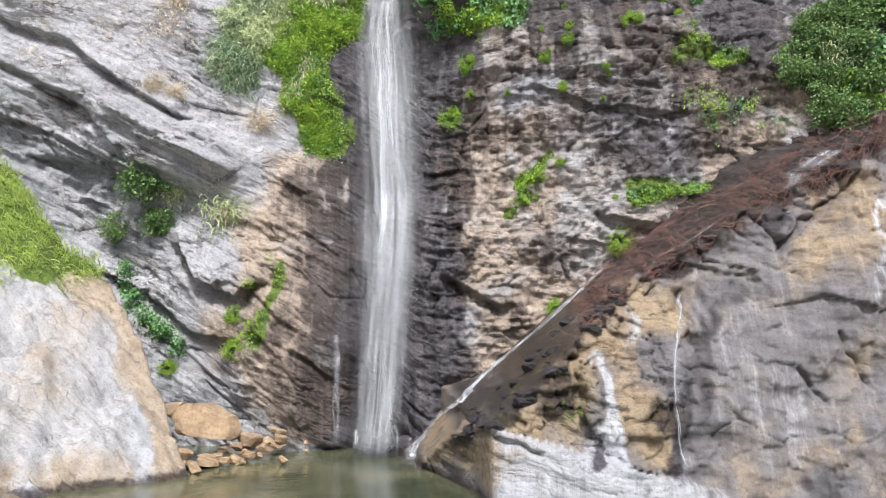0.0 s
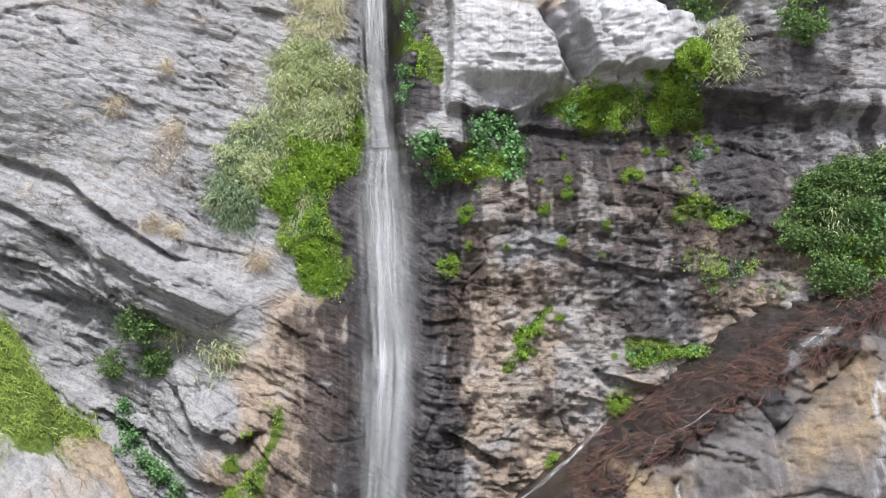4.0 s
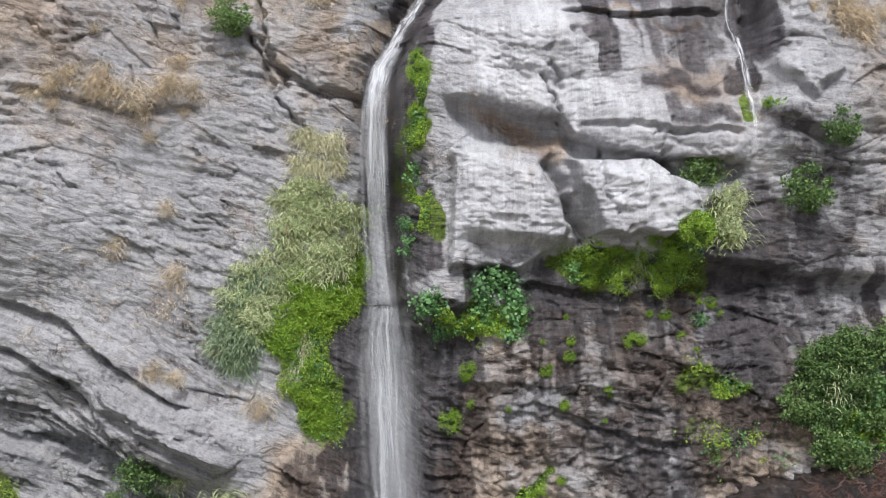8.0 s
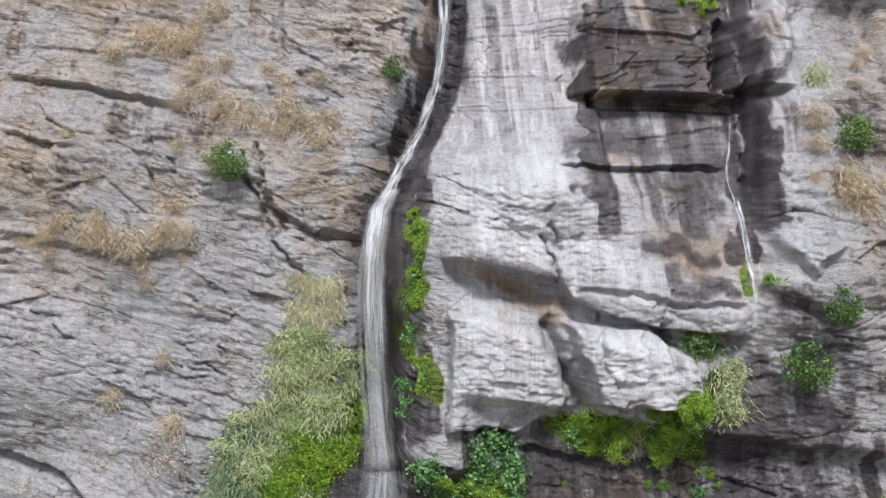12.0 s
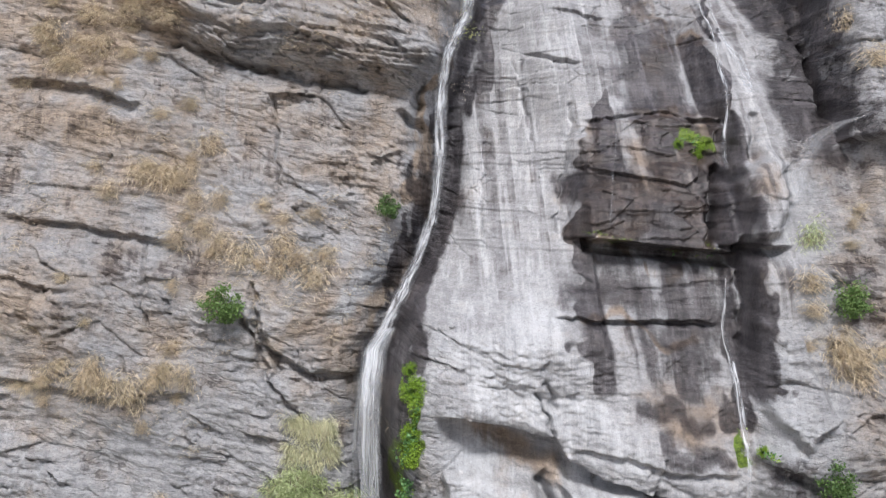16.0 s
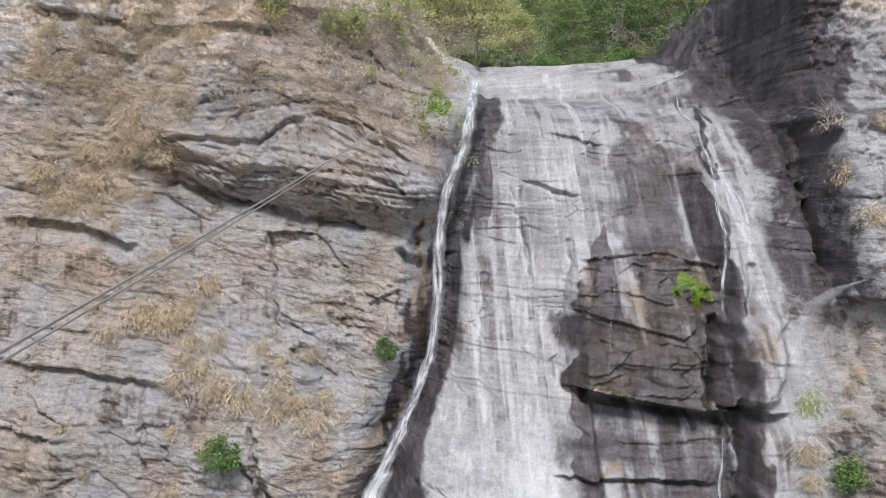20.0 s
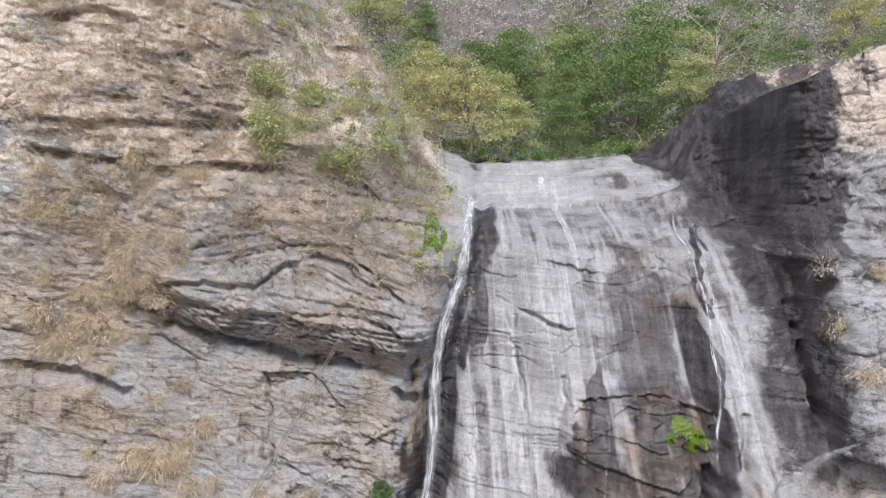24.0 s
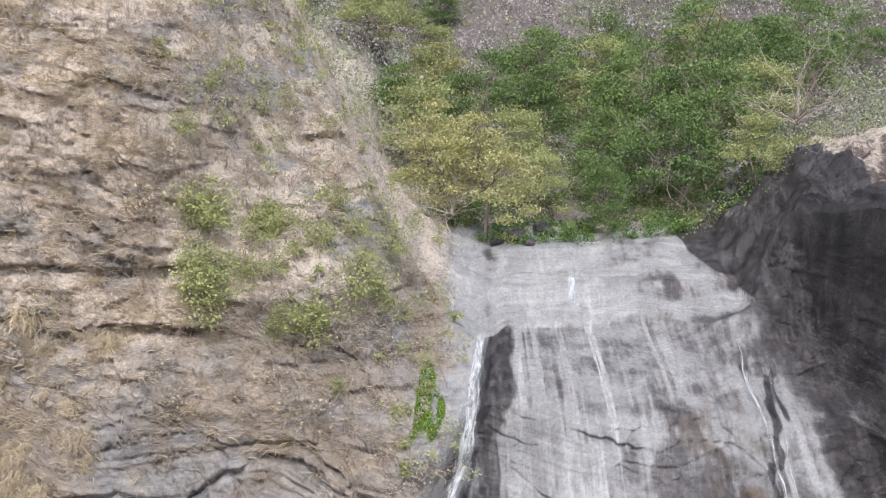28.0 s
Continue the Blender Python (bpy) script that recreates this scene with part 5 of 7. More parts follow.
def leaf_quads(rng, centres, size, up=0.4, fold=0.2, long=1.7):
    """Pointed leaves, each folded along its middle."""
    c = np.asarray(centres, float)
    k = len(c)
    a = rng.normal(0, 1, (k, 3)) + np.array([0, -0.5, up])
    a /= np.linalg.norm(a, axis=1)[:, None]
    b = np.cross(a, rng.normal(0, 1, (k, 3)))
    b /= np.linalg.norm(b, axis=1)[:, None] + 1e-6
    n = np.cross(a, b)
    s = size * rng.uniform(0.6, 1.35, (k, 1))
    v = np.stack([c - a * s * 0.25 * long, c + b * s * 0.42 + n * fold * s, c + a * s * 0.5 * long, c - b * s * 0.42 + n * fold * s], 1).reshape(-1, 3)
    i = 4 * np.arange(k)[:, None]
    return v, np.concatenate([i + np.array([[0, 1, 2]]), i + np.array([[0, 2, 3]])])


def clumps(rng, number, per, spread, size_of_clump, shift=(0, -0.25, 0.1)):
    """Centres of leaves gathered in uneven clumps, with gaps between."""
    out = []
    for _ in range(number):
        c = rng.normal(0, 1, 3)
        c = c / np.linalg.norm(c) * rng.uniform(0.35, 1.0) * np.array(spread) + np.array(shift)
        r = size_of_clump * rng.uniform(0.5, 1.3)
        q = rng.normal(0, 1, (int(per * rng.uniform(0.6, 1.3)), 3)) * np.array([1, 1, 0.7]) * r
        out.append(q + c)
    return np.vstack(out)


def twigs(rng, count, reach, thick, depth=2, spread=0.9, start=(0, 0, 0), rise=(0, -0.6, 0.8)):
    """Bare branching twigs as thin three-sided tubes."""
    v, f = [], []

    def tube(p, d, n, r, level):
        pts, k = [p], 5
        for i in range(k):
            d = d + rng.normal(0, 0.22, 3)
            d = d / np.linalg.norm(d)
            pts.append(pts[-1] + d * n / k)
        base = len(v)
        for i, q in enumerate(pts):
            u = np.cross(d, (0.3, 0.5, 0.8))
            u /= np.linalg.norm(u)
            w = np.cross(d, u)
            rr = r * (1 - 0.75 * i / k)
            for a in (0, 2.094, 4.189):
                v.append(q + rr * (u * math.cos(a) + w * math.sin(a)))
        for i in range(k):
            for j in range(3):
                f.append((base + 3 * i + j, base + 3 * i + (j + 1) % 3, base + 3 * i + 3 + (j + 1) % 3, base + 3 * i + 3 + j))
        if level:
            for q in pts[2:]:
                e = d + rng.normal(0, 0.8, 3)
                tube(q, e / np.linalg.norm(e), n * rng.uniform(0.35, 0.65), r * 0.45, level - 1)

    for _ in range(count):
        d = np.array(rise) + rng.normal(0, spread * 0.5, 3)
        tube(np.array(start, float) + rng.normal(0, 0.05, 3), d / np.linalg.norm(d), reach * rng.uniform(0.7, 1.1), thick, depth)
    return v, f


def face_at(x, z):
    return float(face_grid(x, z))


def set_out(kinds, places, seed, lift=0.0, grow=1.0):
    """Copies of these plants on the face at (x, z, width)."""
    rng = np.random.default_rng(seed)
    first = set()
    for x, z, w in places:
        k = int(rng.integers(len(kinds)))
        ob = kinds[k]
        m = Matrix.Translation((x, face_at(x, z) - 0.02, z + lift * w)) @ Matrix.Rotation(rng.uniform(-0.5, 0.5), 4, "Z") @ Matrix.Rotation(rng.uniform(-0.3, 0.3), 4, "Y")
        s = w * grow * rng.uniform(0.9, 1.15)
        if k in first:
            made = copy_thing(ob, m)
        else:
            first.add(k)
            made = ob
            ob.matrix_basis = m
        made.scale = (s, s, s * rng.uniform(0.85, 1.1))
    for k, ob in enumerate(kinds):
        if k not in first:
            for c in list(ob.children):
                bpy.data.objects.remove(c)
            bpy.data.objects.remove(ob)


def blade_plant(seed, mat, name, label, group, count=150, reach=0.75, width=0.055, lift=0.7, droop=0.55):
    rng = np.random.default_rng(seed)
    ob = root(name, label, "plant", group)
    v, f = blades(rng, count, reach, width, lift, droop, base=0.26)
    part("foliage", quads_mesh("foliage", v, f), mat, ob, kind="stuff")
    v, f = blades(rng, count // 5, reach * 0.7, width, -0.4, 0.5)
    part("withered_foliage", quads_mesh("withered_foliage", v, f), m_dry if mat is not m_dry else m_brush, ob, "withered straw blades hanging below", "stuff")
    return ob


def leafy_plant(seed, mat, name, label, group, number=26, per=26, size=0.085, spread=(0.5, 0.4, 0.5), long=1.7):
    rng = np.random.default_rng(seed)
    ob = root(name, label, "shrub", group)
    v, f = twigs(rng, 6, 0.55, 0.018, 1)
    part("stem", quads_mesh("stem", v, f), m_bark, ob)
    v, f = leaf_quads(rng, clumps(rng, number, per, spread, 0.11), size, long=long)
    part("foliage", quads_mesh("foliage", v, f), mat, ob, kind="stuff")
    return ob


def broad_plant(seed):
    rng = np.random.default_rng(seed)
    ob = root("broadleaf_plant", "broad dark green leaves growing from wet rock", "plant", "broadleaf plants on the cliff")
    v, f = twigs(rng, 9, 0.5, 0.012, 0)
    part("stem", quads_mesh("stem", v, f), m_broad, ob)
    c = clumps(rng, 16, 14, (0.5, 0.3, 0.5), 0.15)
    v, f = leaf_quads(rng, c, 0.13, up=-0.3, fold=0.08, long=1.3)
    part("foliage", quads_mesh("foliage", v, f), m_broad, ob, kind="stuff")
    return ob


def moss_plant(seed):
    """A cushion of moss and small leaves, flat to the rock."""
    rng = np.random.default_rng(seed)
    ob = root("moss_cushion", "bright green cushion of moss on wet rock", "moss", "moss cushions on the cliff")
    c = np.stack([rng.normal(0, 0.30, 2600), np.zeros(2600), rng.normal(0, 0.30, 2600)], -1)
    lump = 0.5 + 0.5 * fbm(c[:, 0] * 4 + seed, c[:, 2] * 4, 3, seed)
    c = c[(lump > 0.35) & (np.hypot(c[:, 0], c[:, 2]) < 0.62)]
    lump = lump[(lump > 0.35)][:len(c)]
    c[:, 1] = -rng.random(len(c)) * 0.5 * (0.3 + 1.1 * lump) * (1 - 1.2 * (c[:, 0] ** 2 + c[:, 2] ** 2))
    v, f = leaf_quads(rng, c, 0.05, up=0.1)
    part("foliage", quads_mesh("foliage", v, f), m_mossy, ob, kind="stuff")
    v, f = leaf_quads(rng, rng.normal(0, 1, (260, 3)) * np.array([0.2, 0.04, 0.22]), 0.11, up=0.0)
    part("undergrowth", quads_mesh("undergrowth", v, f), m_leaf, ob, "darker leaves under the moss", "stuff")
    return ob


def bare_plant(seed):
    rng = np.random.default_rng(seed)
    ob = root("bare_shrub", "leafless grey shrub rooted in the rock", "shrub", "bare shrubs")
    v, f = twigs(rng, 7, 0.8, 0.014, 2)
    part("branchwork", quads_mesh("branchwork", v, f), m_twig, ob)
    v, f = leaf_quads(rng, clumps(rng, 10, 8, (0.5, 0.4, 0.5), 0.12, (0, -0.4, 0.4)), 0.05)
    part("foliage", quads_mesh("foliage", v, f), m_dry, ob, "few withered leaves", "stuff")
    return ob


# where they grow: x, z, width
BLADE = [
    (-5.25, 15.59, 1.47), (-3.43, 15.6, 1.11), (-4.02, 18.79, 1.12), (-4.97, 19.54, 1.13), (-6.7, 13.23, 2.21), (-5.8, 13.81, 1.85), (-6.87, 7.32,
    1.32), (-8.49, 8.07, 0.98), (-4.22, 19.36, 1.5), (-4.57, 18.03, 1.68), (-3.09, 17.3, 1.32), (-5.88, 12.5, 1.63), (-4.74, 17.09, 1.49), (-5.32,
    11.42, 1.45), (7.98, 16.48, 1.27), (8.16, 15.69, 1.11), (5.58, 14.88, 1.0), (11.02, 11.53, 1.27), (10.55, 10.59, 0.95), (11.16, 25.41, 0.84),
]
LEAFY = [
    (-9.39, 8.29, 1.36), (-9.15, 7.03, 1.0), (7.41, 17.55, 0.94), (10.03, 12.21, 1.26), (10.9, 11.45, 1.41), (11.84, 12.08, 1.26), (11.57, 10.07,
    1.26), (10.28, 16.94, 0.94), (11.14, 18.65, 0.78), (-7.1, 23.0, 0.94), (-1.59, 26.3, 0.67), (11.93, 23.54, 0.81), (-10.81, 6.85, 0.75),
]
FERN = [
    (-3.09, 15.7, 1.32), (-3.62, 16.72, 1.3), (-2.76, 17.53, 0.96), (-6.11, 13.76, 1.28), (-5.66, 16.9, 1.49), (-4.16, 16.15, 1.67), (-3.47, 18.04,
    1.31), (-5.07, 15.78, 1.11), (-5.74, 13.58, 1.64), (-6.43, 12.5, 1.81), (-5.68, 11.79, 1.63), (-4.19, 17.46, 1.49), (-4.54, 16.52, 1.67), (-3.27,
    17.48, 1.12), (-5.33, 18.41, 1.31), (8.0, 16.0, 0.95), (8.3, 16.8, 0.79), (-6.35, 13.62, 1.66), (-7.04, 12.64, 1.47), (-7.82, 13.42, 1.29),
]
BROAD = [
    (-0.25, 13.71, 0.84), (-0.08, 12.8, 0.86), (1.63, 14.36, 1.03), (1.97, 13.68, 1.03), (1.28, 13.34, 0.85), (-10.21, 4.04, 1.28), (-9.66, 3.5,
    1.36), (-9.14, 2.97, 1.26), (-8.61, 2.45, 1.07), (-8.22, 2.2, 0.89), (-0.87, 17.63, 0.69), (-1.03, 16.07, 0.68), (-1.12, 15.39, 0.69), (11.24,
    9.59, 0.94), (7.38, 13.27, 0.49), (7.15, 7.46, 0.64), (4.0, 14.62, 0.6),
]
MOSSY = [
    (-3.38, 13.21, 1.1), (-4.46, 13.58, 1.09), (-3.08, 14.67, 0.94), (-4.78, 11.79, 1.08), (-4.58, 10.72, 0.9), (-3.86, 9.82, 0.9), (-3.31, 9.29,
    0.9), (-5.54, 12.86, 0.73), (0.77, 11.7, 0.6), (0.27, 10.09, 0.78), (2.04, 13.34, 0.85), (6.35, 14.39, 0.66), (6.63, 15.29, 0.72), (-0.77, 19.54,
    0.59), (5.16, 6.21, 0.74), (3.27, 4.33, 0.5), (8.11, 7.94, 0.4), (11.2, 8.4, 0.28), (9.15, 19.48, 0.31), (8.77, 28.25, 0.47), (7.98, 28.5, 0.34),
    (-0.72, 20.78, 0.67), (-0.81, 21.33, 0.51), (-6.37, 4.07, 0.68), (-6.37, 3.05, 0.68), (-8.61, 2.45, 0.53), (5.46, 12.69, 0.49), (6.46, 13.42,
    0.41), (2.29, 7.52, 0.37), (2.79, 8.19, 0.3),
]
MOSSY += [
    (3.45, 8.6, 0.25), (-4.11, 14.31, 0.92), (4.96, 14.88, 0.67), (4.32, 14.54, 0.59), (-3.41, 14.13, 1.29), (-4.01, 13.56, 1.37), (-4.54, 13.01,
    1.09), (-3.08, 14.72, 0.94), (-4.07, 12.47, 1.18), (-4.78, 11.92, 1.08), (-4.59, 10.85, 1.08), (-3.86, 9.59, 0.9), (-3.56, 13.2, 1.1), (-4.33,
    11.56, 0.99),
]
DRY = [
    (-12.36, 20.98, 1.08), (-11.35, 20.66, 1.27), (-10.18, 20.35, 1.1), (-9.03, 20.81, 0.93), (-8.34, 20.66, 0.94), (-10.01, 19.9, 0.92), (-9.26,
    11.42, 0.81), (-8.55, 11.25, 0.72), (-5.85, 10.27, 0.9), (-10.7, 15.39, 0.81), (-9.06, 16.68, 0.64), (-8.67, 14.49, 0.91), (11.54, 21.91, 1.12),
    (12.0, 21.43, 0.96), (-11.73, 27.66, 0.65), (-10.17, 27.49, 0.93), (-9.46, 27.3, 0.94), (-8.37, 26.56, 0.75), (-7.46, 26.56, 0.76), (-7.98, 25.62,
    0.94), (-6.66, 24.68, 1.13), (-8.85, 25.25, 0.93), (-5.34, 24.31, 1.13), (-4.2, 23.95, 1.13), (-3.83, 24.7, 0.94), (-5.95, 26.38, 0.57), (10.87,
    24.16, 0.82), (11.57, 22.33, 0.96), (12.14, 22.04, 0.79), (-12.88, 31.29, 1.14),
]
DRY += [
    (-11.8, 31.89, 1.15), (-10.65, 33.93, 0.98), (-9.39, 32.92, 0.77), (-10.39, 37.81, 0.97), (-10.5, 33.68, 0.95), (-10.65, 37.8, 0.75), (-8.68,
    34.99, 0.71), (-8.87, 27.32, 0.64), (-9.47, 27.55, 0.41), (-11.09, 26.88, 0.87), (-8.5, 27.6, 0.72), (-9.91, 27.7, 0.51), (-8.51, 27.98, 0.42),
    (-7.88, 28.49, 0.9), (-9.03, 27.25, 0.58), (-8.55, 26.01, 0.62), (-4.67, 24.63, 0.81), (-7.62, 24.77, 0.55), (-7.37, 25.09, 0.9), (-5.26, 25.86,
    0.59), (-5.25, 25.11, 0.83), (-4.24, 26.13, 0.72), (-6.04, 24.4, 0.58), (-12.26, 23.98, 0.56), (-11.44, 22.58, 0.43), (-8.84, 23.69, 0.56),
    (-7.51, 23.19, 0.79), (-13.51, 32.06, 0.63), (-14.5, 30.75, 0.8), (-11.2, 32.94, 0.58),
]
DRY += [
    (-12.41, 32.99, 0.56), (-9.56, 29.53, 0.59), (-12.98, 31.26, 0.84), (-8.64, 29.92, 0.59), (-10.95, 34.4, 0.43), (-10.89, 31.73, 0.5), (-10.36,
    33.17, 0.79), (-10.71, 32.66, 0.79), (-10.01, 31.58, 0.5), (-12.68, 20.07, 0.48), (-12.77, 20.61, 0.41), (-13.68, 20.53, 0.84), (-13.25, 20.39,
    0.45), (-10.67, 20.62, 0.51), (-9.34, 20.51, 0.83), (-8.62, 19.96, 0.48), (-11.2, 21.11, 0.72), (-9.68, 19.07, 0.46), (-9.11, 20.93, 0.65),
    (-12.18, 21.18, 0.51), (-11.35, 20.47, 0.42), (-11.07, 20.47, 0.76), (-8.84, 21.65, 0.69), (-11.27, 20.84, 0.54), (-11.38, 20.64, 0.53), (-12.7,
    20.73, 0.58), (12.71, 22.17, 0.64), (11.9, 22.09, 0.67), (10.88, 23.36, 0.73), (-9.72, 33.61, 0.68),
]
DRY += [
    (-10.67, 31.68, 0.52), (-13.57, 32.47, 0.9), (-10.37, 34.46, 0.68), (-11.39, 34.88, 0.66), (-11.11, 34.0, 0.58), (-8.49, 34.35, 0.44), (-11.77,
    31.04, 0.44), (-12.3, 31.96, 0.69), (-13.35, 30.65, 0.51), (-11.09, 30.55, 0.47), (10.62, 22.37, 0.54), (12.43, 25.88, 0.47), (11.59, 22.16,
    0.76), (12.78, 26.28, 0.63), (12.29, 25.26, 0.4), (12.12, 23.74, 0.6), (13.23, 32.39, 0.85), (13.64, 31.04, 0.84), (14.77, 34.14, 0.59), (14.41,
    34.29, 0.45),
]
BARE = [
    (-8.89, 13.03, 1.1), (-8.82, 13.39, 1.27), (-12.97, 32.09, 1.35), (-13.7, 31.69, 1.15), (13.09, 33.93, 1.34), (-6.44, 35.95, 1.15), (-7.25, 40.58,
    1.58), (-7.05, 41.91, 1.23), (-3.96, 36.32, 1.16), (-3.15, 35.21, 1.34), (-6.55, 36.72, 0.87), (-2.42, 37.03, 0.93), (-11.3, 32.7, 1.16), (-1.17,
    36.48, 1.01),
]
HILL = [
    (-6.02, 40.22, 1.24), (-4.61, 39.98, 1.11), (-2.7, 40.48, 1.17), (-1.93, 38.66, 1.29), (-4.21, 38.93, 0.91), (-2.95, 37.78, 0.91), (-1.27, 38.97,
    1.22), (-0.74, 36.84, 0.79), (-0.06, 35.75, 0.75), (-0.1, 35.3, 0.64), (-13.33, 43.95, 1.0), (-6.6, 42.65, 0.94), (-2.34, 35.96, 0.61),
]


def scatter(outline, number, seed, small, large):
    """Places of (x, z, width) spread unevenly within an outline."""
    rng = np.random.default_rng(seed)
    p = np.array(outline)
    q = np.roll(p, -1, 0)
    out = []
    while len(out) < number:
        x, z = rng.uniform(p[:, 0].min(), p[:, 0].max()), rng.uniform(p[:, 1].min(), p[:, 1].max())
        crossed = sum((a[1] > z) != (b[1] > z) and x < (b[0] - a[0]) * (z - a[1]) / (b[1] - a[1]) + a[0] for a, b in zip(p, q))
        if crossed % 2:
            out.append((x, z, rng.uniform(small, large)))
    return out


CREAM = scatter([(-4.63, 19.6), (-5.3, 18.2), (-4.6, 17.3), (-3.3, 17.3), (-3.4, 19.2)], 22, 505, 0.4, 0.75) + scatter([(-4.5, 12.6), (-5.3, 12.4), (-5.0, 11.2), (-4.2, 10.2), (-4.0, 10.6)], 5, 506, 0.5, 0.8)
BLADE = [q for q in BLADE if not (q[0] < -2.5 and q[1] > 11)] + scatter([(-4.6, 17.6), (-5.5, 17.2), (-5.5, 15.9), (-6.6, 14.6), (-6.0, 12.6), (-4.6, 13.8), (-3.0, 15.0), (-2.7, 16.0), (-3.2, 17.3)], 40, 501, 0.6, 1.2)
FROND = scatter([(-6.0, 15.0), (-7.1, 14.0), (-7.7, 12.2), (-6.5, 11.5), (-5.7, 12.6), (-5.4, 14.0)], 22, 507, 0.6, 1.15)
FERN = [q for q in FERN if q[0] > 0] + scatter([(-4.6, 17.5), (-5.5, 16.5), (-5.6, 15.6), (-7.0, 13.8), (-6.9, 12.6), (-5.6, 12.6), (-4.6, 14.3), (-3.1, 15.3), (-3.1, 16.6)], 22, 502, 0.6, 1.1)
MOSSY = [q for q in MOSSY if not (-6 < q[0] < -2.9 and q[1] > 9)] + scatter([(-4.9, 12.2), (-3.1, 13.4), (-2.8, 14.9), (-4.5, 14.4), (-5.7, 12.7), (-5.5, 11.5)], 26, 503, 0.55, 1.1) + scatter([(-5.3, 12.4), (-4.5, 12.3), (-4.2, 11.0), (-3.2, 9.6), (-3.4, 9.1), (-4.2, 9.6), (-4.8, 10.6)], 16, 504, 0.45, 0.85)

MOSSY += scatter([(3.2, 15.2), (4.4, 15.5), (6.2, 15.7), (7.6, 16.4), (7.2, 15.0), (5.5, 14.2), (4.0, 14.3)], 18, 508, 0.35, 0.8) + scatter([(0.5, 13.2), (8.5, 14.2), (8.8, 10.6), (0.5, 10.2)], 22, 509, 0.15, 0.36)
BROAD = [q for q in BROAD if q[0] > -8]
BROAD += scatter([(-0.5, 14.3), (2.4, 14.7), (2.7, 13.2), (1.2, 12.7), (-0.4, 12.9)], 9, 510, 0.6, 1.0) + scatter([(10.6, 11.4), (12.3, 11.6), (11.8, 9.5), (10.9, 9.4)], 6, 511, 0.7, 1.1) + scatter([(-11.0, 5.6), (-10.3, 5.7), (-8.3, 3.3), (-8.0, 2.8), (-8.6, 2.8), (-10.2, 4.5)], 13, 512, 0.5, 0.85)
LEAFY = [q for q in LEAFY if not (q[0] > 9 and 9 < q[1] < 13)] + scatter([(9.43, 12.2), (11.0, 12.9), (12.6, 12.7), (12.2, 9.6), (10.5, 9.1), (9.7, 10.7)], 17, 513, 0.6, 1.15)
HILL += scatter([(-6.5, 40.8), (-1.2, 39.4), (-0.8, 36.8), (-4.0, 37.4), (-6.0, 38.6)], 16, 514, 0.8, 1.5)
DRY += scatter([(-14.0, 38.0), (-9.5, 37.5), (-5.6, 37.6), (-5.6, 37.1), (-9.5, 37.0), (-14.0, 37.5)], 14, 515, 0.35, 0.7) + scatter([(-14.5, 38.0), (-8, 37), (-4, 35.2), (-9.5, 33.8), (-14.5, 31)], 30, 516, 0.3, 0.7)

set_out([blade_plant(k, m_blade, "grass_clump", "pale green arching grass clump hanging from the cliff", "grass clumps on the cliff", 260, 0.55, 0.03, 0.95, 0.75) for k in (1, 2, 3)], BLADE, 1)
set_out([blade_plant(k, m_cream, "pale_grass_clump", "cream and pale green grass clump hanging from the cliff", "grass clumps on the cliff", 260, 0.62, 0.026, 0.5, 1.0) for k in (21, 22)], CREAM, 10)
set_out([blade_plant(k, m_fern, "fern_clump", "blue green feathery frond clump hanging from the cliff", "grass clumps on the cliff", 260, 0.55, 0.032, 0.9, 0.8) for k in (24, 25)], FROND, 11)
set_out([leafy_plant(k, m_blade, "fern_shrub", "pale feathery green shrub beside the waterfall", "shrubs on the cliff", 22, 60, 0.035, (0.5, 0.35, 0.6), 4.0) for k in (31, 32, 33)], FERN, 8, grow=1.1)
set_out([leafy_plant(k, m_leaf, "leafy_shrub", "grey green leafy shrub growing from the cliff", "shrubs on the cliff", 34, 60, 0.06) for k in (4, 5, 6)], LEAFY, 2, grow=1.25)
set_out([broad_plant(k) for k in (7, 8)], BROAD, 3)
set_out([moss_plant(k) for k in (9, 10, 11)], MOSSY, 4)
set_out([blade_plant(k, m_dry, "dry_grass_tuft", "straw coloured dry grass tuft on a rock ledge", "dry grass tufts", 330, 0.55, 0.018, 0.6, 0.7) for k in (12, 13, 14)], DRY, 5, grow=1.0)
set_out([bare_plant(k) for k in (15, 16, 17)], BARE, 6)
set_out([leafy_plant(k, m_olive, "hill_shrub", "sparse yellow green shrub on the dry hillside", "shrubs on the hillside", 30, 40, 0.045, (0.55, 0.5, 0.6)) for k in (18, 19, 20)], HILL, 7)

# carpets of moss and small leaves where the rock drips
def carpet(name, label, strokes, mat, number, seed, size, thick, test=0.5):
    rng = np.random.default_rng(seed)
    out = []
    for x0, z0, x1, z1, w, k in strokes:
        m = int(number * k * (math.hypot(x1 - x0, z1 - z0) + w) * w)
        t = rng.random(m)
        x = x0 + (x1 - x0) * t + rng.normal(0, 0.6 * w, m)
        z = z0 + (z1 - z0) * t + rng.normal(0, 0.6 * w, m)
        lump = fbm(x * 1.7, z * 1.7, 3, seed)
        ok = (stain(strokes, x, z, 54) + 0.5 * lump > test)
        x, z, lump = x[ok], z[ok], lump[ok]
        y = face_grid(x, z) - rng.random(len(x)) * thick * (0.5 + 0.8 * np.clip(lump + 0.4, 0, 1.2))
        out.append(np.stack([x, y, z], -1))
    v, f = leaf_quads(rng, np.vstack(out), size, up=0.1)
    me = quads_mesh(name, v, f)
    me.materials.append(mat)
    return tagged(new(name, me), label, "moss", kind="stuff")


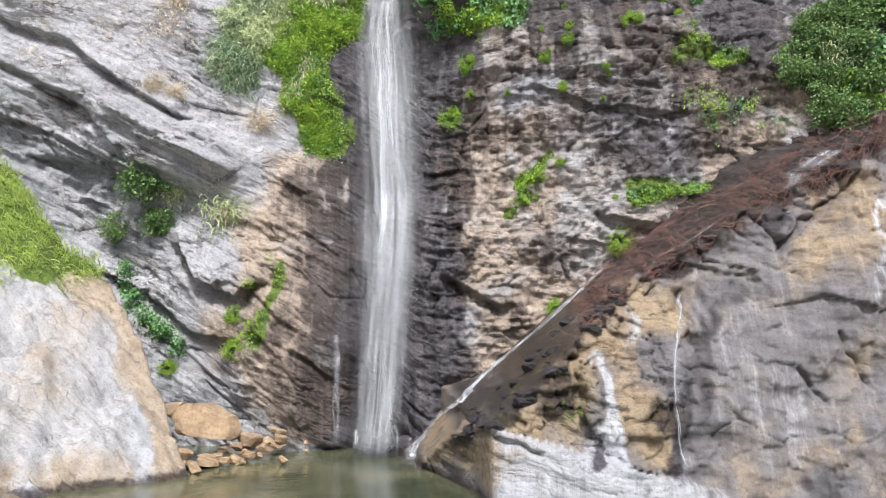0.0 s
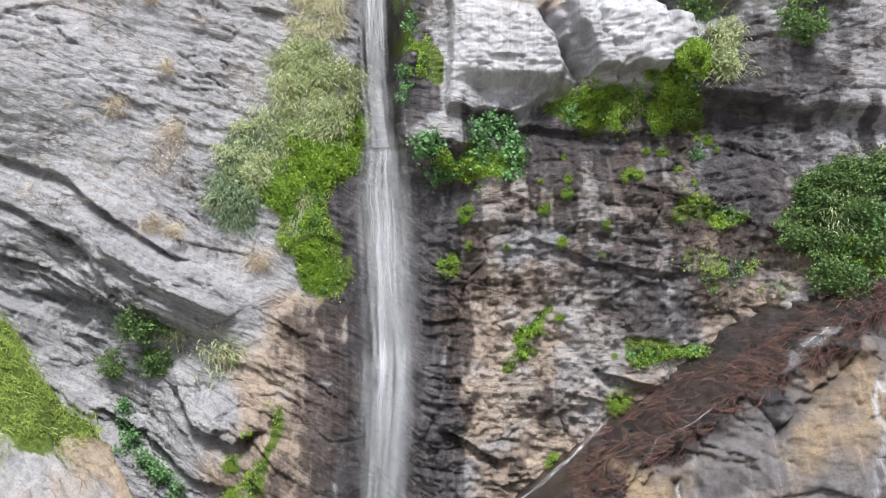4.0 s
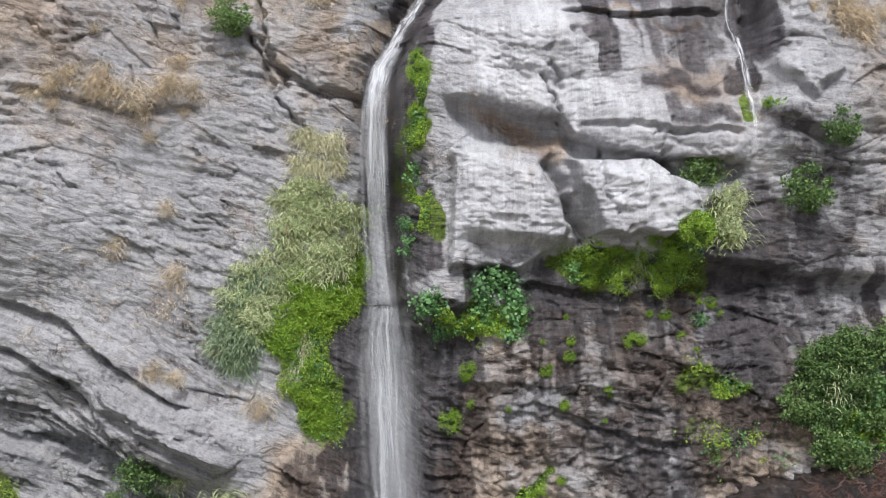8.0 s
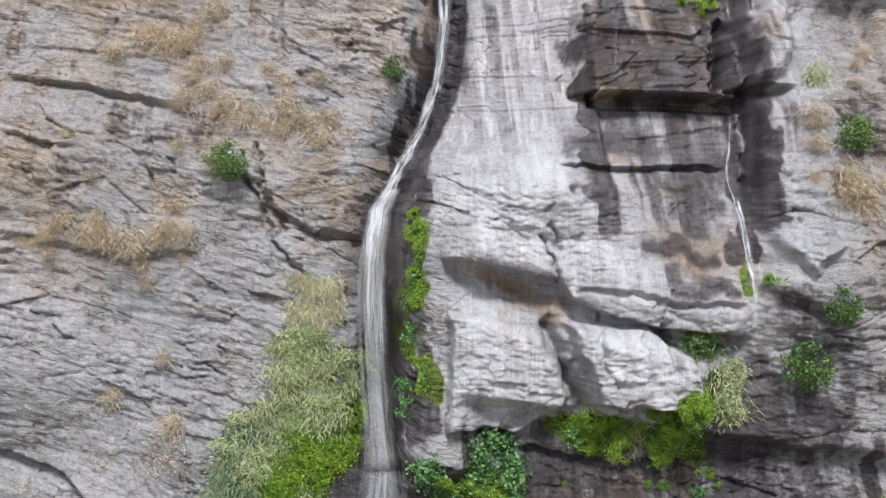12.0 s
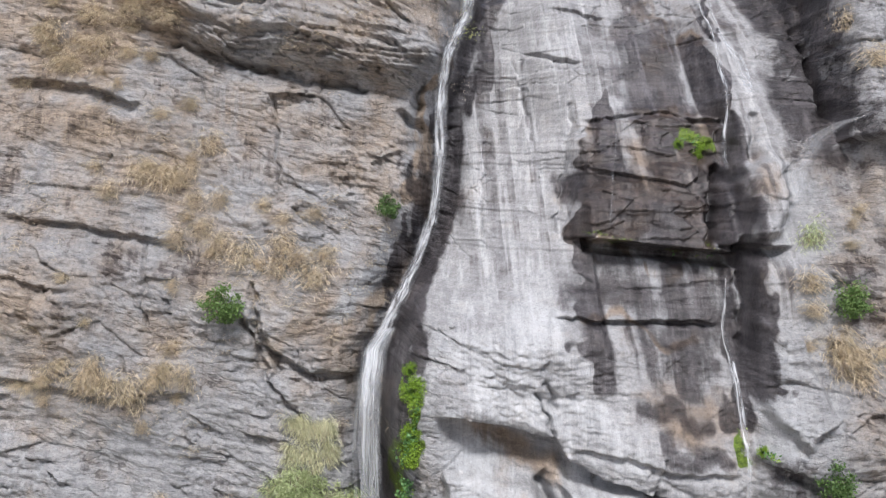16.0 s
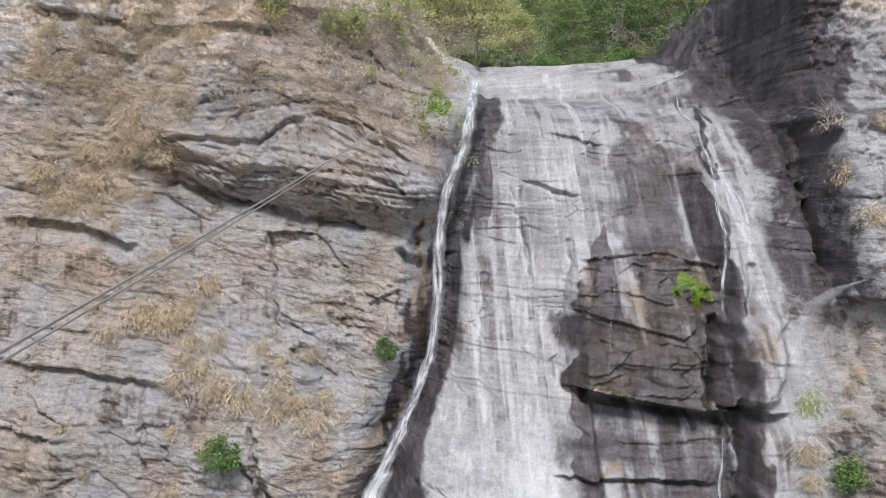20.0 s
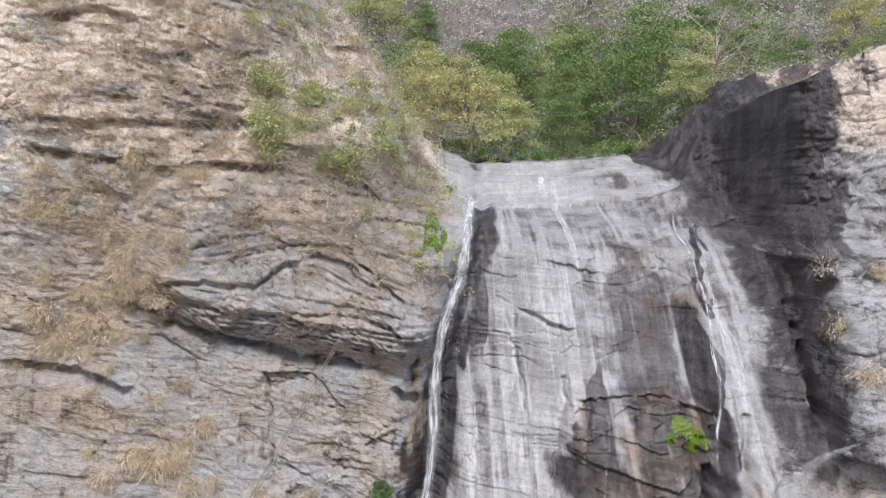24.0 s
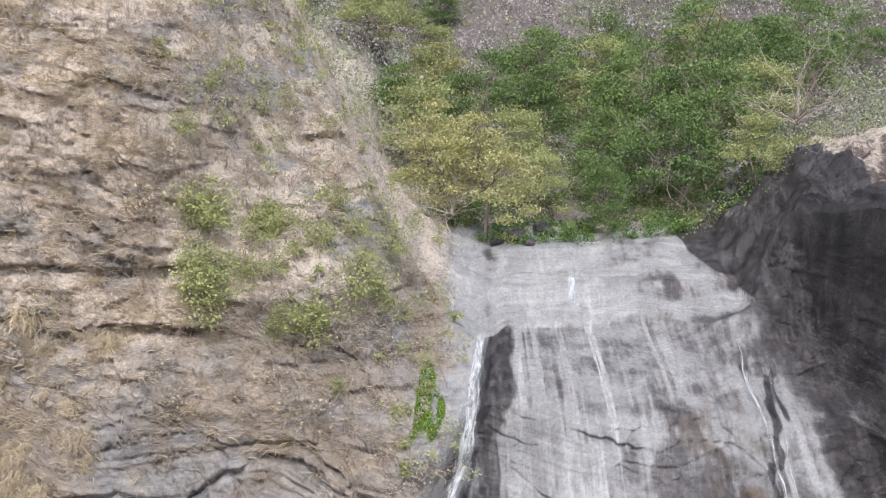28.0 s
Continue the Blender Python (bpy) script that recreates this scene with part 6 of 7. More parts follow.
carpet("moss_carpet", "bright green moss hanging on the dripping rock", MOSS, m_mossy, 3600, 90, 0.05, 0.35)
carpet("small_leaves", "dark green small leaves among the moss", MOSS, m_broad, 900, 91, 0.075, 0.3)

# dry grass over the hillside
rng = np.random.default_rng(30)
pieces = []
for _ in range(5200):
    x, z = rng.uniform(-15, 0.3), rng.uniform(33.5, 50)
    if z > float(lip(x)) + 0.1 or rng.random() > float(ramp(np.array(z + 1.2 * vnoise(x * 0.5, z * 0.8, 61)), 33.5, 38.0)) * (0.5 + 0.5 * float(vnoise(x * 0.7, z * 0.9, 62)) + 0.25):
        continue
    bv, bf = blades(rng, 11, rng.uniform(0.25, 0.6), 0.022, 0.9, 0.35, 0.5, 0.07)
    pieces.append((np.asarray(bv) + np.array([x, face_at(x, z), z]), bf))
me = quads_mesh("hill_grass", *gather(pieces))
me.materials.append(m_dry)
tagged(new("hill_grass", me), "dry straw grass covering the steep hillside", "grass", kind="stuff")

# wisps of dry grass in the joints of the cliff
pieces = []
for _ in range(900):
    x, z = rng.uniform(-15, -1.5), rng.uniform(10, 36)
    if vnoise(np.array(x * 0.45), np.array(z * 0.6 + 0.15 * x), 66) < 0.38 - 0.012 * (z - 10):
        continue
    bv, bf = blades(rng, 14, rng.uniform(0.18, 0.45), 0.012, 0.5, 0.6, 0.5, 0.10)
    pieces.append((np.asarray(bv) + np.array([x, face_at(x, z), z]), bf))
me = quads_mesh("dry_wisps", *gather(pieces))
me.materials.append(m_dry)
tagged(new("dry_wisps", me), "thin wisps of dry grass in the joints of the cliff", "grass", kind="stuff")

# fresh grass on the bank
pieces = []
for _ in range(2400):
    x, y = rng.uniform(-16, -8.5), rng.uniform(25, 33)
    z = float(bank_z(np.array([x]), np.array([y]))[0])
    if z < 4.9 + 0.6 * float(vnoise(x * 0.9, y * 0.9, 75)):
        continue
    bv, bf = blades(rng, 12, rng.uniform(0.2, 0.42), 0.03, 1.3, 0.3, 0.5, 0.12)
    pieces.append((np.asarray(bv) + np.array([x, y, z]), bf))
me = quads_mesh("bank_grass", *gather(pieces))
me.materials.append(m_grass)
tagged(new("bank_grass", me), "fresh green grass on top of the bank", "grass", kind="stuff")


# ---- trees in the valley above ----
def tree(seed, mat, name, label, height=6.0, wide=3.0):
    rng = np.random.default_rng(seed)
    ob = root(name, label, "tree", "trees above the falls")
    v, f = twigs(rng, 1, height * 0.75, height * 0.022, 0, 0.15, rise=(0, 0, 1))
    part("trunk", quads_mesh("trunk", v, f), m_bark, ob)
    v, f = twigs(rng, 9, height * 0.5, height * 0.010, 1, 1.3, (0, 0, height * 0.4), (0, 0, 0.7))
    part("branchwork", quads_mesh("branchwork", v, f), m_bark, ob)
    tiers = []
    for _ in range(46):
        a, r = rng.uniform(0, 6.28), wide * 0.52 * math.sqrt(rng.random())
        top = height * (0.98 - 0.42 * (2 * r / wide) ** 2 - 0.38 * rng.random() ** 1.5)
        q = rng.normal(0, 1, (int(rng.uniform(110, 230)), 3)) * np.array([1, 1, 0.38]) * height * rng.uniform(0.05, 0.085)
        tiers.append(q + np.array([r * math.cos(a), r * math.sin(a), top]))
    c = np.vstack(tiers)
    v, f = leaf_quads(rng, c, height * 0.017, 0.5)
    part("crown", quads_mesh("crown", v, f), mat, ob, kind="stuff")
    return ob


def ground_at(x, y):
    x, y = np.asarray(x, float), np.asarray(y, float)
    k = np.sign(x) * np.minimum(np.abs(x), 14 + np.clip(np.abs(x) - 14, 0, 999) / (1 + np.clip(y - 44, 0, 999) / 20))
    return top_z(k, y, lip(k))


KINDS = [tree(40, m_tree, "tree", "dark green leafy tree above the falls"), tree(41, m_tree, "tree", "green spreading tree above the falls", 6.5, 5.0),
         tree(42, m_gold, "tree", "yellow green tree beside the stream", 6.0, 4.5), tree(43, m_olive, "tree", "pale olive tree on the valley side", 5.5, 4.0)]
TREES = [(9.3, 52, 1, 0.8), (11.5, 54, 1, 0.9), (7.2, 55, 0, 0.8), (5.3, 64, 0, 0.9), (1.8, 50, 2, 0.85), (0.2, 51, 2, 0.8), (-0.8, 58, 3, 1.0), (-2.2, 61, 0, 0.8),
         (14.0, 56, 3, 0.9), (13.0, 60, 1, 1.0), (16, 62, 0, 1.0), (8.5, 60, 0, 1.1), (3.4, 57, 3, 0.8), (10.5, 64, 1, 1.0), (6.6, 50.5, 0, 0.55), (4.2, 53.5, 3, 0.6),
         (18.5, 66, 1, 1.1), (-4.0, 66, 3, 0.8), (2.2, 66, 1, 0.9), (12.4, 50.0, 3, 0.6), (9.0, 70, 3, 1.1), (15.5, 72, 1, 1.1), (5.5, 74, 0, 0.9), (-0.5, 72, 2, 0.9)]
r7 = np.random.default_rng(58)
for _ in range(26):
    y = r7.uniform(68, 104)
    TREES.append((3 + r7.uniform(-0.18, 0.46) * y, y, int(r7.integers(4)), r7.uniform(0.6, 1.05)))
used = set()
for x, y, k, s in TREES:
    m = Matrix.Translation((x, y, float(ground_at(x, y)) - 0.1)) @ Matrix.Rotation(rng.uniform(0, 6.28), 4, "Z")
    ob = KINDS[k]
    if k in used:
        ob = copy_thing(ob, m)
    else:
        used.add(k)
        ob.matrix_basis = m
    ob.scale = (s, s, s)

# leafless tree among them
r4 = np.random.default_rng(59)
bare = root("bare_tree", "leafless grey branching tree beside the green trees", "tree", "trees above the falls")
v, f = twigs(r4, 1, 2.4, 0.09, 0, 0.2, rise=(0, 0, 1))
part("trunk", quads_mesh("trunk", v, f), m_twig, bare)
v, f = twigs(r4, 16, 3.0, 0.035, 2, 1.2, (0, 0, 1.2), (0, -0.1, 0.8))
part("branchwork", quads_mesh("branchwork", v, f), m_twig, bare)
for k, (x, y, w) in enumerate([(13.6, 49.5, 1.0), (0.6, 49.2, 0.7), (-2.4, 52.0, 0.8)]):
    m = Matrix.Translation((x, y, float(ground_at(x, y)) - 0.1)) @ Matrix.Rotation(1.7 * k, 4, "Z")
    ob = bare if k == 0 else copy_thing(bare, m)
    ob.matrix_basis = m
    ob.scale = (w, w, w)

# brush and low woods over the far slopes
for name, label, mat, seed, count, near, beyond, size in (
        ("far_brush", "brush on the far slopes, lilac grey with painted haze", m_far_haze, 50, 9500, 56, 150, 0.21), ("far_woods", "low green woods on the far slopes", m_tree, 51, 1900, 56, 120, 0.20),
        ("far_thicket", "grey green thicket on the far slopes", m_sage, 56, 7500, 56, 150, 0.20),
        ("far_scrub", "olive scrub on the valley sides", m_olive, 52, 1500, 48, 110, 0.16), ("dead_brush", "dry brown brush on the valley sides", m_brush, 53, 700, 46, 70, 0.07)):
    r2 = np.random.default_rng(seed)
    y = near + (beyond - near) * r2.random(count) ** 1.2
    x, r = 3 + r2.uniform(-0.56, 0.56, count) * y, r2.uniform(0.7, 2.0, count)
    ok = np.ones(count, bool)
    if seed == 51:
        ok = vnoise(x * 0.12, y * 0.1, 55) > 0.0 + (y - 62) * 0.007
    if seed in (50, 56):
        patch = vnoise(x * 0.16, y * 0.13, 61) + 0.5 * vnoise(x * 0.45, y * 0.35, 62) > -0.12
        ok = patch if seed == 56 else ~patch | (r2.random(count) < 0.25)
        r = r * np.where(r2.random(count) < 0.3, 1.5, 1.0)
    if seed in (52, 53):
        ok = (x < 1.0) | ((x > 9.5) & (y > 48)) | (y > 51.5)
    x, y, r = x[ok], y[ok], r[ok]
    z = ground_at(x, y)
    q = [clumps(r2, 4, 10, (b, b, b * 0.7), b * 0.30, (a, c, h + b * 0.35)) for a, c, h, b in zip(x, y, z, r)]
    grown = np.repeat(size * y / 110, [len(a) for a in q])[:, None]
    lv, lf = leaf_quads(r2, np.vstack(q), grown)
    me = quads_mesh(name, lv, lf)
    me.materials.append(mat)
    tagged(new(name, me), label, "bushes", kind="stuff")

# undergrowth between the stream bed and the trees
r6 = np.random.default_rng(57)
for name, label, mat, count, size in (("undergrowth", "dark green undergrowth beneath the trees", m_leaf, 130, 0.075), ("stream_grass", "yellow green low bushes behind the stream bed", m_olive, 60, 0.06)):
    q = []
    for _ in range(count):
        x, y = r6.uniform(-0.5, 14.5), r6.uniform(49.6, 56.0)
        b = r6.uniform(0.3, 0.8)
        q.append(clumps(r6, 7, 30, (b, b, b * 0.8), b * 0.3, (x, y, float(ground_at(x, y)) + 0.35 * b)))
    lv, lf = leaf_quads(r6, np.vstack(q), size)
    me = quads_mesh(name, lv, lf)
    me.materials.append(mat)
    tagged(new(name, me), label, "bushes", kind="stuff")

# low shrubs along the top of the hillside and behind it
r2 = np.random.default_rng(54)
for name, label, mat, count, size in (("hill_scrub", "sparse olive scrub along the top of the hillside", m_olive, 120, 0.07), ("hill_brush", "dry twiggy brush along the top of the hillside", m_brush, 240, 0.045)):
    q = []
    for _ in range(count):
        x = r2.uniform(-7.5, 0.9)
        if r2.random() < 0.6:
            z = float(lip(x)) - r2.random() ** 1.5 * 5.5
            o = (x, face_at(x, z) - 0.1, z)
        else:
            y = float(wall_y(np.array([x]), lip(np.array([x])))[0]) + r2.uniform(0, 9)
            o = (x, y, float(ground_at(x, max(y, 44.0))) + 0.1)
        b = r2.uniform(0.25, 0.75)
        q.append(clumps(r2, 7, 26, (b, b, b), b * 0.3, o))
    lv, lf = leaf_quads(r2, np.vstack(q), size)
    me = quads_mesh(name, lv, lf)
    me.materials.append(mat)
    tagged(new(name, me), label, "bushes", kind="stuff")

# leafless twigs over the steep hillside
pieces = []
for _ in range(640):
    x, z = rng.uniform(-14, 0.4), rng.uniform(33.5, 46)
    if z > float(lip(x)) - 0.1:
        continue
    tv, tf = twigs(rng, 4, rng.uniform(0.4, 1.1), 0.013, 1)
    pieces.append((np.asarray(tv) + np.array([x, face_at(x, z), z]), tf))
me = quads_mesh("hill_twigs", *gather(pieces))
me.materials.append(m_twig)
tagged(new("hill_twigs", me), "leafless grey twigs on the dry hillside", "bushes", kind="stuff")


# ---- falling water ----
def sheet(path, name, mat, parent, seed, spread=1.0, off=0.0, body=(1.0, 1.0), steps=90, across=28, bow=0.12):
    """A sheet of water along (x, y, z, width), uneven across."""
    p = np.array(path, float)
    run = np.concatenate([[0], np.cumsum(np.linalg.norm(np.diff(p[:, :3], axis=0), axis=1))])
    s = np.linspace(0, run[-1], steps)
    c = np.stack([np.interp(s, run, p[:, k]) for k in range(4)], -1)
    for _ in range(4):
        c[1:-1] = 0.25 * c[:-2] + 0.5 * c[1:-1] + 0.25 * c[2:]
    u = np.linspace(-1, 1, across)
    U, S = np.meshgrid(u, s)
    W = c[:, 3:4] * 0.5 * spread * (1 + np.where(c[:, 3] < 0.7, 0.3, 0.06) * fbm(s * 0.9, 0 * s + seed, 3, seed + 2))[:, None]
    c[:, 0] += np.minimum(0.12 * c[:, 3], 0.03) * fbm(s * 1.3, 0 * s, 3, seed + 5)
    wob = 0.06 * fbm(U * 2.5 + seed, S * 0.25, 3, seed)
    X = c[:, 0:1] + U * W + 0.35 * wob * W
    Y = c[:, 1:2] - off - bow * W * (1 - U * U) + 0.5 * wob
    Z = c[:, 2:3] + 0 * U
    me = mesh_from_grid(name, X, Y, Z)
    me.polygons.foreach_set("use_smooth", [True] * len(me.polygons))
    paint(me, "u", U)
    paint(me, "v", S + 3.7 * seed)
    b0 = np.interp(S / run[-1], [0, 0.5, 1], [body[0], 0.5 * (body[0] + body[1]), body[1]])
    paint(me, "body", b0 * ramp(S, 0.0, 0.10) * (1 - 0.85 * ramp(S, run[-1] - 0.6, run[-1])))
    return part(name, me, mat, parent)


def on_rock(points, off):
    """Water that hugs the face or falls free of it, never back through it."""
    out, y = [], 99.0
    for i in range(len(points) - 1):
        a, b = np.array(points[i], float), np.array(points[i + 1], float)
        for k in np.linspace(0, 1, 8, endpoint=i == len(points) - 2):
            x, z, w = a + (b - a) * k
            y = min(y, float(np.min(face_grid(np.linspace(x - w * 0.45, x + w * 0.45, 7), np.full(7, z)))) - off, 99)
            out.append((x, y, z, w))
    return out


def water(name, label, points, off=0.12, seed=1, thick=3, body=(1.0, 1.0)):
    ob = root(name, label, "waterfall", "falls and streams")
    path = on_rock(points, off) if len(points[0]) == 3 else points
    for k in range(thick):
        sheet(path, "sheet", (m_stream if max(q[3] for q in path) < 1.0 else m_fall) if k < thick - 1 else m_veil, ob, seed + 7 * k, (0.5, 0.8, 1.02, 0.62, 1.15)[k], 0.05 * k, body)
    return ob


# x, z, width along each stream
water("upper_fall", "narrow white stream sliding down the rock groove", [(1.58, 36.39, 0.69), (1.4, 35.68, 0.65), (1.27, 35.11, 0.62), (1.12, 33.75, 0.69), (0.38, 31.99, 0.57), (0.05, 30.14, 0.62), (0.07, 28.03, 0.58), (-0.19, 26.02, 0.58), (-0.73, 24.47, 0.65), (-1.39, 23.06, 0.71), (-2.03, 21.63, 0.99)], 0.1, 3, 3, (1.0, 1.0))
water("middle_fall", "white water falling free past green plants", [(-1.6, 22.31, 0.79), (-2.17, 21.63, 1.1), (-2.21, 19.82, 1.18), (-2.23, 18.24, 1.19), (-2.21, 16.67, 1.22), (-2.05, 14.97, 1.2), (-1.85, 13.3, 1.3)], 0.25, 14, 4, (1.9, 0.6))
water("lower_fall", "broad white waterfall dropping into the pool", [(-1.77, 13.69, 1.5), (-1.75, 12.19, 2.04), (-1.64, 9.75, 2.12), (-1.52, 6.94, 2.08), (-1.68, 4.05, 1.88), (-1.86, 1.91, 1.78), (-2.01, -0.08, 1.71)], 0.3, 25, 5, (1.1, 0.72))
water("side_stream", "thin white stream running down the grey slab", [(9.78, 36.09, 0.16), (9.67, 35.37, 0.23), (9.75, 33.74, 0.25), (9.73, 32.04, 0.28), (9.55, 30.13, 0.3), (9.28, 27.63, 0.26)], 0.06, 36, 2, (1.0, 1.0))
water("side_stream", "thin stream in a dark wet cleft", [(8.93, 24.26, 0.24), (8.72, 22.68, 0.24), (8.79, 21.84, 0.23), (8.72, 19.64, 0.29)], 0.06, 47, 2, (1.0, 1.0))
water("side_stream", "thin stream falling from a ledge", [(8.82, 21.8, 0.26), (8.77, 19.5, 0.32), (8.8, 18.05, 0.47)], 0.12, 58, 2, (1.0, 1.0))
water("side_stream", "fainter stream beside the dark channel on the slab", [(10.54, 35.71, 0.14), (10.15, 34.42, 0.19), (10.02, 32.66, 0.18), (10.19, 32.05, 0.2), (10.47, 31.65, 0.28), (10.47, 30.88, 0.35), (10.3, 30.15, 0.41)], 0.06, 69, 2, (0.4, 1.0))
water("side_stream", "short white branch of the side stream", [(10.11, 32.22, 0.4), (10.33, 31.31, 0.47), (10.22, 30.03, 0.41)], 0.06, 80, 2, (0.9, 0.3))
water("water_veil", "thin veil of water spreading over smooth rock", [(13.0, 29.2, 0.3), (12.1, 28.9, 0.7), (11.3, 28.4, 1.0), (10.9, 27.4, 0.9), (10.7, 26.2, 0.6)], 0.06, 91, 3, (0.7, 0.6))
water("water_thread", "single thread of dripping water", [(6.24, 29.88, 0.16), (5.41, 25.59, 0.16)], 0.1, 102, 2, (0.35, 0.3))
water("water_thread", "thin spray of water beside the main fall", [(-3.23, 3.54, 0.38), (-3.21, 1.66, 0.41), (-3.17, 0.19, 0.52)], 0.1, 113, 2, (0.5, 0.6))


def front_at(x, z):
    return float(np.minimum(front_grid(x, z), face_grid(x, z)))


def over_front(points, off=0.12):
    return [(x, front_at(x, z) - off, z, w) for x, z, w in points]


def between(points, n=6):
    out = []
    for a, b in zip(points, points[1:]):
        out += [tuple(a[j] + (b[j] - a[j]) * k / n for j in range(len(a))) for k in range(n)]
    return out + [points[-1]]


water("ramp_stream", "white stream running down the edge of the buttress", over_front(between([(4.84, 5.66, 0.24), (4.3, 5.15, 0.32), (3.65, 4.55, 0.38), (3.0, 3.95, 0.38), (2.3, 3.35, 0.34), (1.64, 2.75, 0.4), (1.0, 2.25, 0.42), (0.37, 1.76, 0.48), (-0.2, 1.0, 0.5), (-0.78, 0.22, 0.6), (-0.95, 0.02, 0.7)])), seed=120, thick=3)
water("water_thread", "thin trickle down the brown buttress", over_front(between([(5.86, 4.75, 0.2), (5.65, 4.1, 0.2), (5.3, 3.3, 0.2), (5.2, 2.6, 0.18), (5.2, 2.1, 0.22), (5.28, 1.4, 0.22), (5.4, 0.7, 0.3)])), seed=131, thick=2, body=(1.0, 0.8))
water("ramp_stream", "thin water over red wet rock", over_front(between([(10.3, 8.5, 0.9), (9.7, 8.2, 1.0), (9.2, 7.85, 0.8), (8.8, 7.45, 0.3), (8.5, 7.3, 0.2)]), 0.32), seed=140, thick=3, body=(0.8, 0.9))
water("water_thread", "faint thread of water over red wet rock", over_front(between([(6.9, 6.5, 0.1), (6.2, 6.05, 0.12), (5.6, 5.75, 0.1), (5.0, 5.25, 0.14)]), 0.3), seed=145, thick=2, body=(1.0, 0.7))


# tangled roots and dead leaves on the wet ramp
r5 = np.random.default_rng(171)
pieces = []
for _ in range(420):
    x = r5.uniform(3.6, 12.2)
    z = float(crest(x)) + r5.uniform(-0.3, 0.9) * (1 if x > 5.2 else 0.4)
    y = front_at(x, z)
    tv, tf = twigs(r5, 3, r5.uniform(0.3, 0.8), 0.014, 1, 0.9, rise=(-0.7, -0.05, -0.5))
    pieces.append((np.asarray(tv) + np.array([x, y - 0.03, z]), tf))
me = quads_mesh("root_tangle", *gather(pieces))
me.materials.append(m_root)
tagged(new("root_tangle", me), "red brown tangled roots on the wet rock ramp", "roots", kind="stuff")


def over_ground(points):
    return [(x, y, float(ground_at(x, y)) + 0.05, w) for x, y, w in points]


water("bed_stream", "small white drop in the stream bed", [(4.9, 46.6, 37.25, 0.3), (4.88, 46.35, 37.15, 0.4), (4.84, 45.85, 37.0, 0.45), (4.8, 45.4, 36.7, 0.5), (4.77, 45.15, 36.45, 0.6)], seed=150, thick=4)
for k, way in enumerate([[(2.78, 49.4, 0.12), (3.5, 48.2, 0.16), (4.3, 47.2, 0.2), (4.85, 46.6, 0.25)], [(5.06, 49.3, 0.12), (5.0, 48.0, 0.16), (4.9, 46.6, 0.22)], [(7.2, 49.0, 0.1), (6.18, 48.2, 0.16), (5.4, 47.2, 0.18), (4.95, 46.6, 0.22)], [(4.7, 45.2, 0.5), (3.6, 44.9, 0.4), (2.6, 44.7, 0.35), (1.8, 44.4, 0.3)], [(4.9, 45.1, 0.4), (6.4, 44.7, 0.35), (8.2, 44.4, 0.25)]]):
    water("bed_stream", "thin stream spreading over pale rock", over_ground(between([(a, b, 0.6 * w) for a, b, w in way], 4)), seed=151 + 5 * k, thick=2, body=(0.5, 0.5))

for k, (x, z, w) in enumerate([(-2.6, 0.55, 0.35), (-2.1, 0.7, 0.6), (-1.5, 0.65, 0.5), (-1.0, 0.5, 0.35), (-0.6, 0.45, 0.25)]):
    y = 30.75 + 0.1 * (k % 2)
    water("splash", "white water spilling over stones into the pool", [(x, y + 0.5, z + 0.1, w), (x, y + 0.1, z, w), (x + 0.03, y - 0.25, z * 0.5, w * 1.1), (x, y - 0.35, 0.0, w * 1.3)], seed=160 + 9 * k, thick=2)

# ---- stones at the pool ----
def stone_mesh(seed, flat=0.75, mat=None, damp=0.0, fine=4):
    rng = np.random.default_rng(seed)
    bm = bmesh.new()
    bmesh.ops.create_icosphere(bm, subdivisions=fine, radius=0.5)
    cuts = [(Vector(rng.normal(0, 1, 3)).normalized(), rng.uniform(0.24, 0.42)) for _ in range(15)]
    for p in bm.verts:
        for d, k in cuts:
            over = p.co.dot(d) - k
            if over > 0:
                p.co -= d * over * 0.97
        q = p.co * 3 + Vector((seed, 0, 0))
        p.co += p.co.normalized() * (0.035 * noise.noise(q) + 0.018 * noise.noise(q * 3) + 0.008 * noise.noise(q * 8))
        p.co.z *= flat
    me = bpy.data.meshes.new("stone")
    bm.to_mesh(me)
    bm.free()
    z = np.array([v.co.z for v in me.vertices])
    x = np.array([v.co.x for v in me.vertices])
    for name, value in (("bed", z + 0.3 * x), ("ochre", (0.95 if damp == 0 else 0.1) + 0 * z), ("wet", np.maximum(damp, 0.55 * ramp(-z, 0.12, 0.3))), ("pale", 0 * z), ("moss", 0 * z), ("soil", 0 * z)):
        paint(me, name, value)
    me.materials.append(mat or m_stone)
    return me


STONES = [stone_mesh(k) for k in (3, 5, 8, 13)]
DARK = [stone_mesh(k, 0.75, m_rock, 0.8) for k in (21, 23, 28)]


def stone(x, y, z, w, k, name="stone", label="orange brown angular stone beside the pool", turn=0.0, tall=1.0):
    ob = tagged(new(name, DARK[k % 3] if "dark" in label else STONES[k]), label, "rock", "stones at the pool")
    ob.matrix_basis = pose(x, y, z, 0, 0, turn) @ Matrix.Diagonal((w, w * 0.85, w * tall, 1))
    return ob


stone(-6.75, 29.2, 1.05, 2.1, 0, "boulder", "large orange brown boulder resting among stones", 20, 0.95)
stone(-5.6, 29.4, 0.45, 1.0, 1, "boulder", "orange brown boulder at the pool's edge", 70, 0.9)
stone(-7.1, 27.6, 0.35, 0.9, 2, "boulder", "grey brown boulder at the water's edge", 130, 0.8)
stone(-5.0, 29.9, 0.35, 0.8, 3, "boulder", "orange brown boulder at the pool's edge", 10, 0.8)
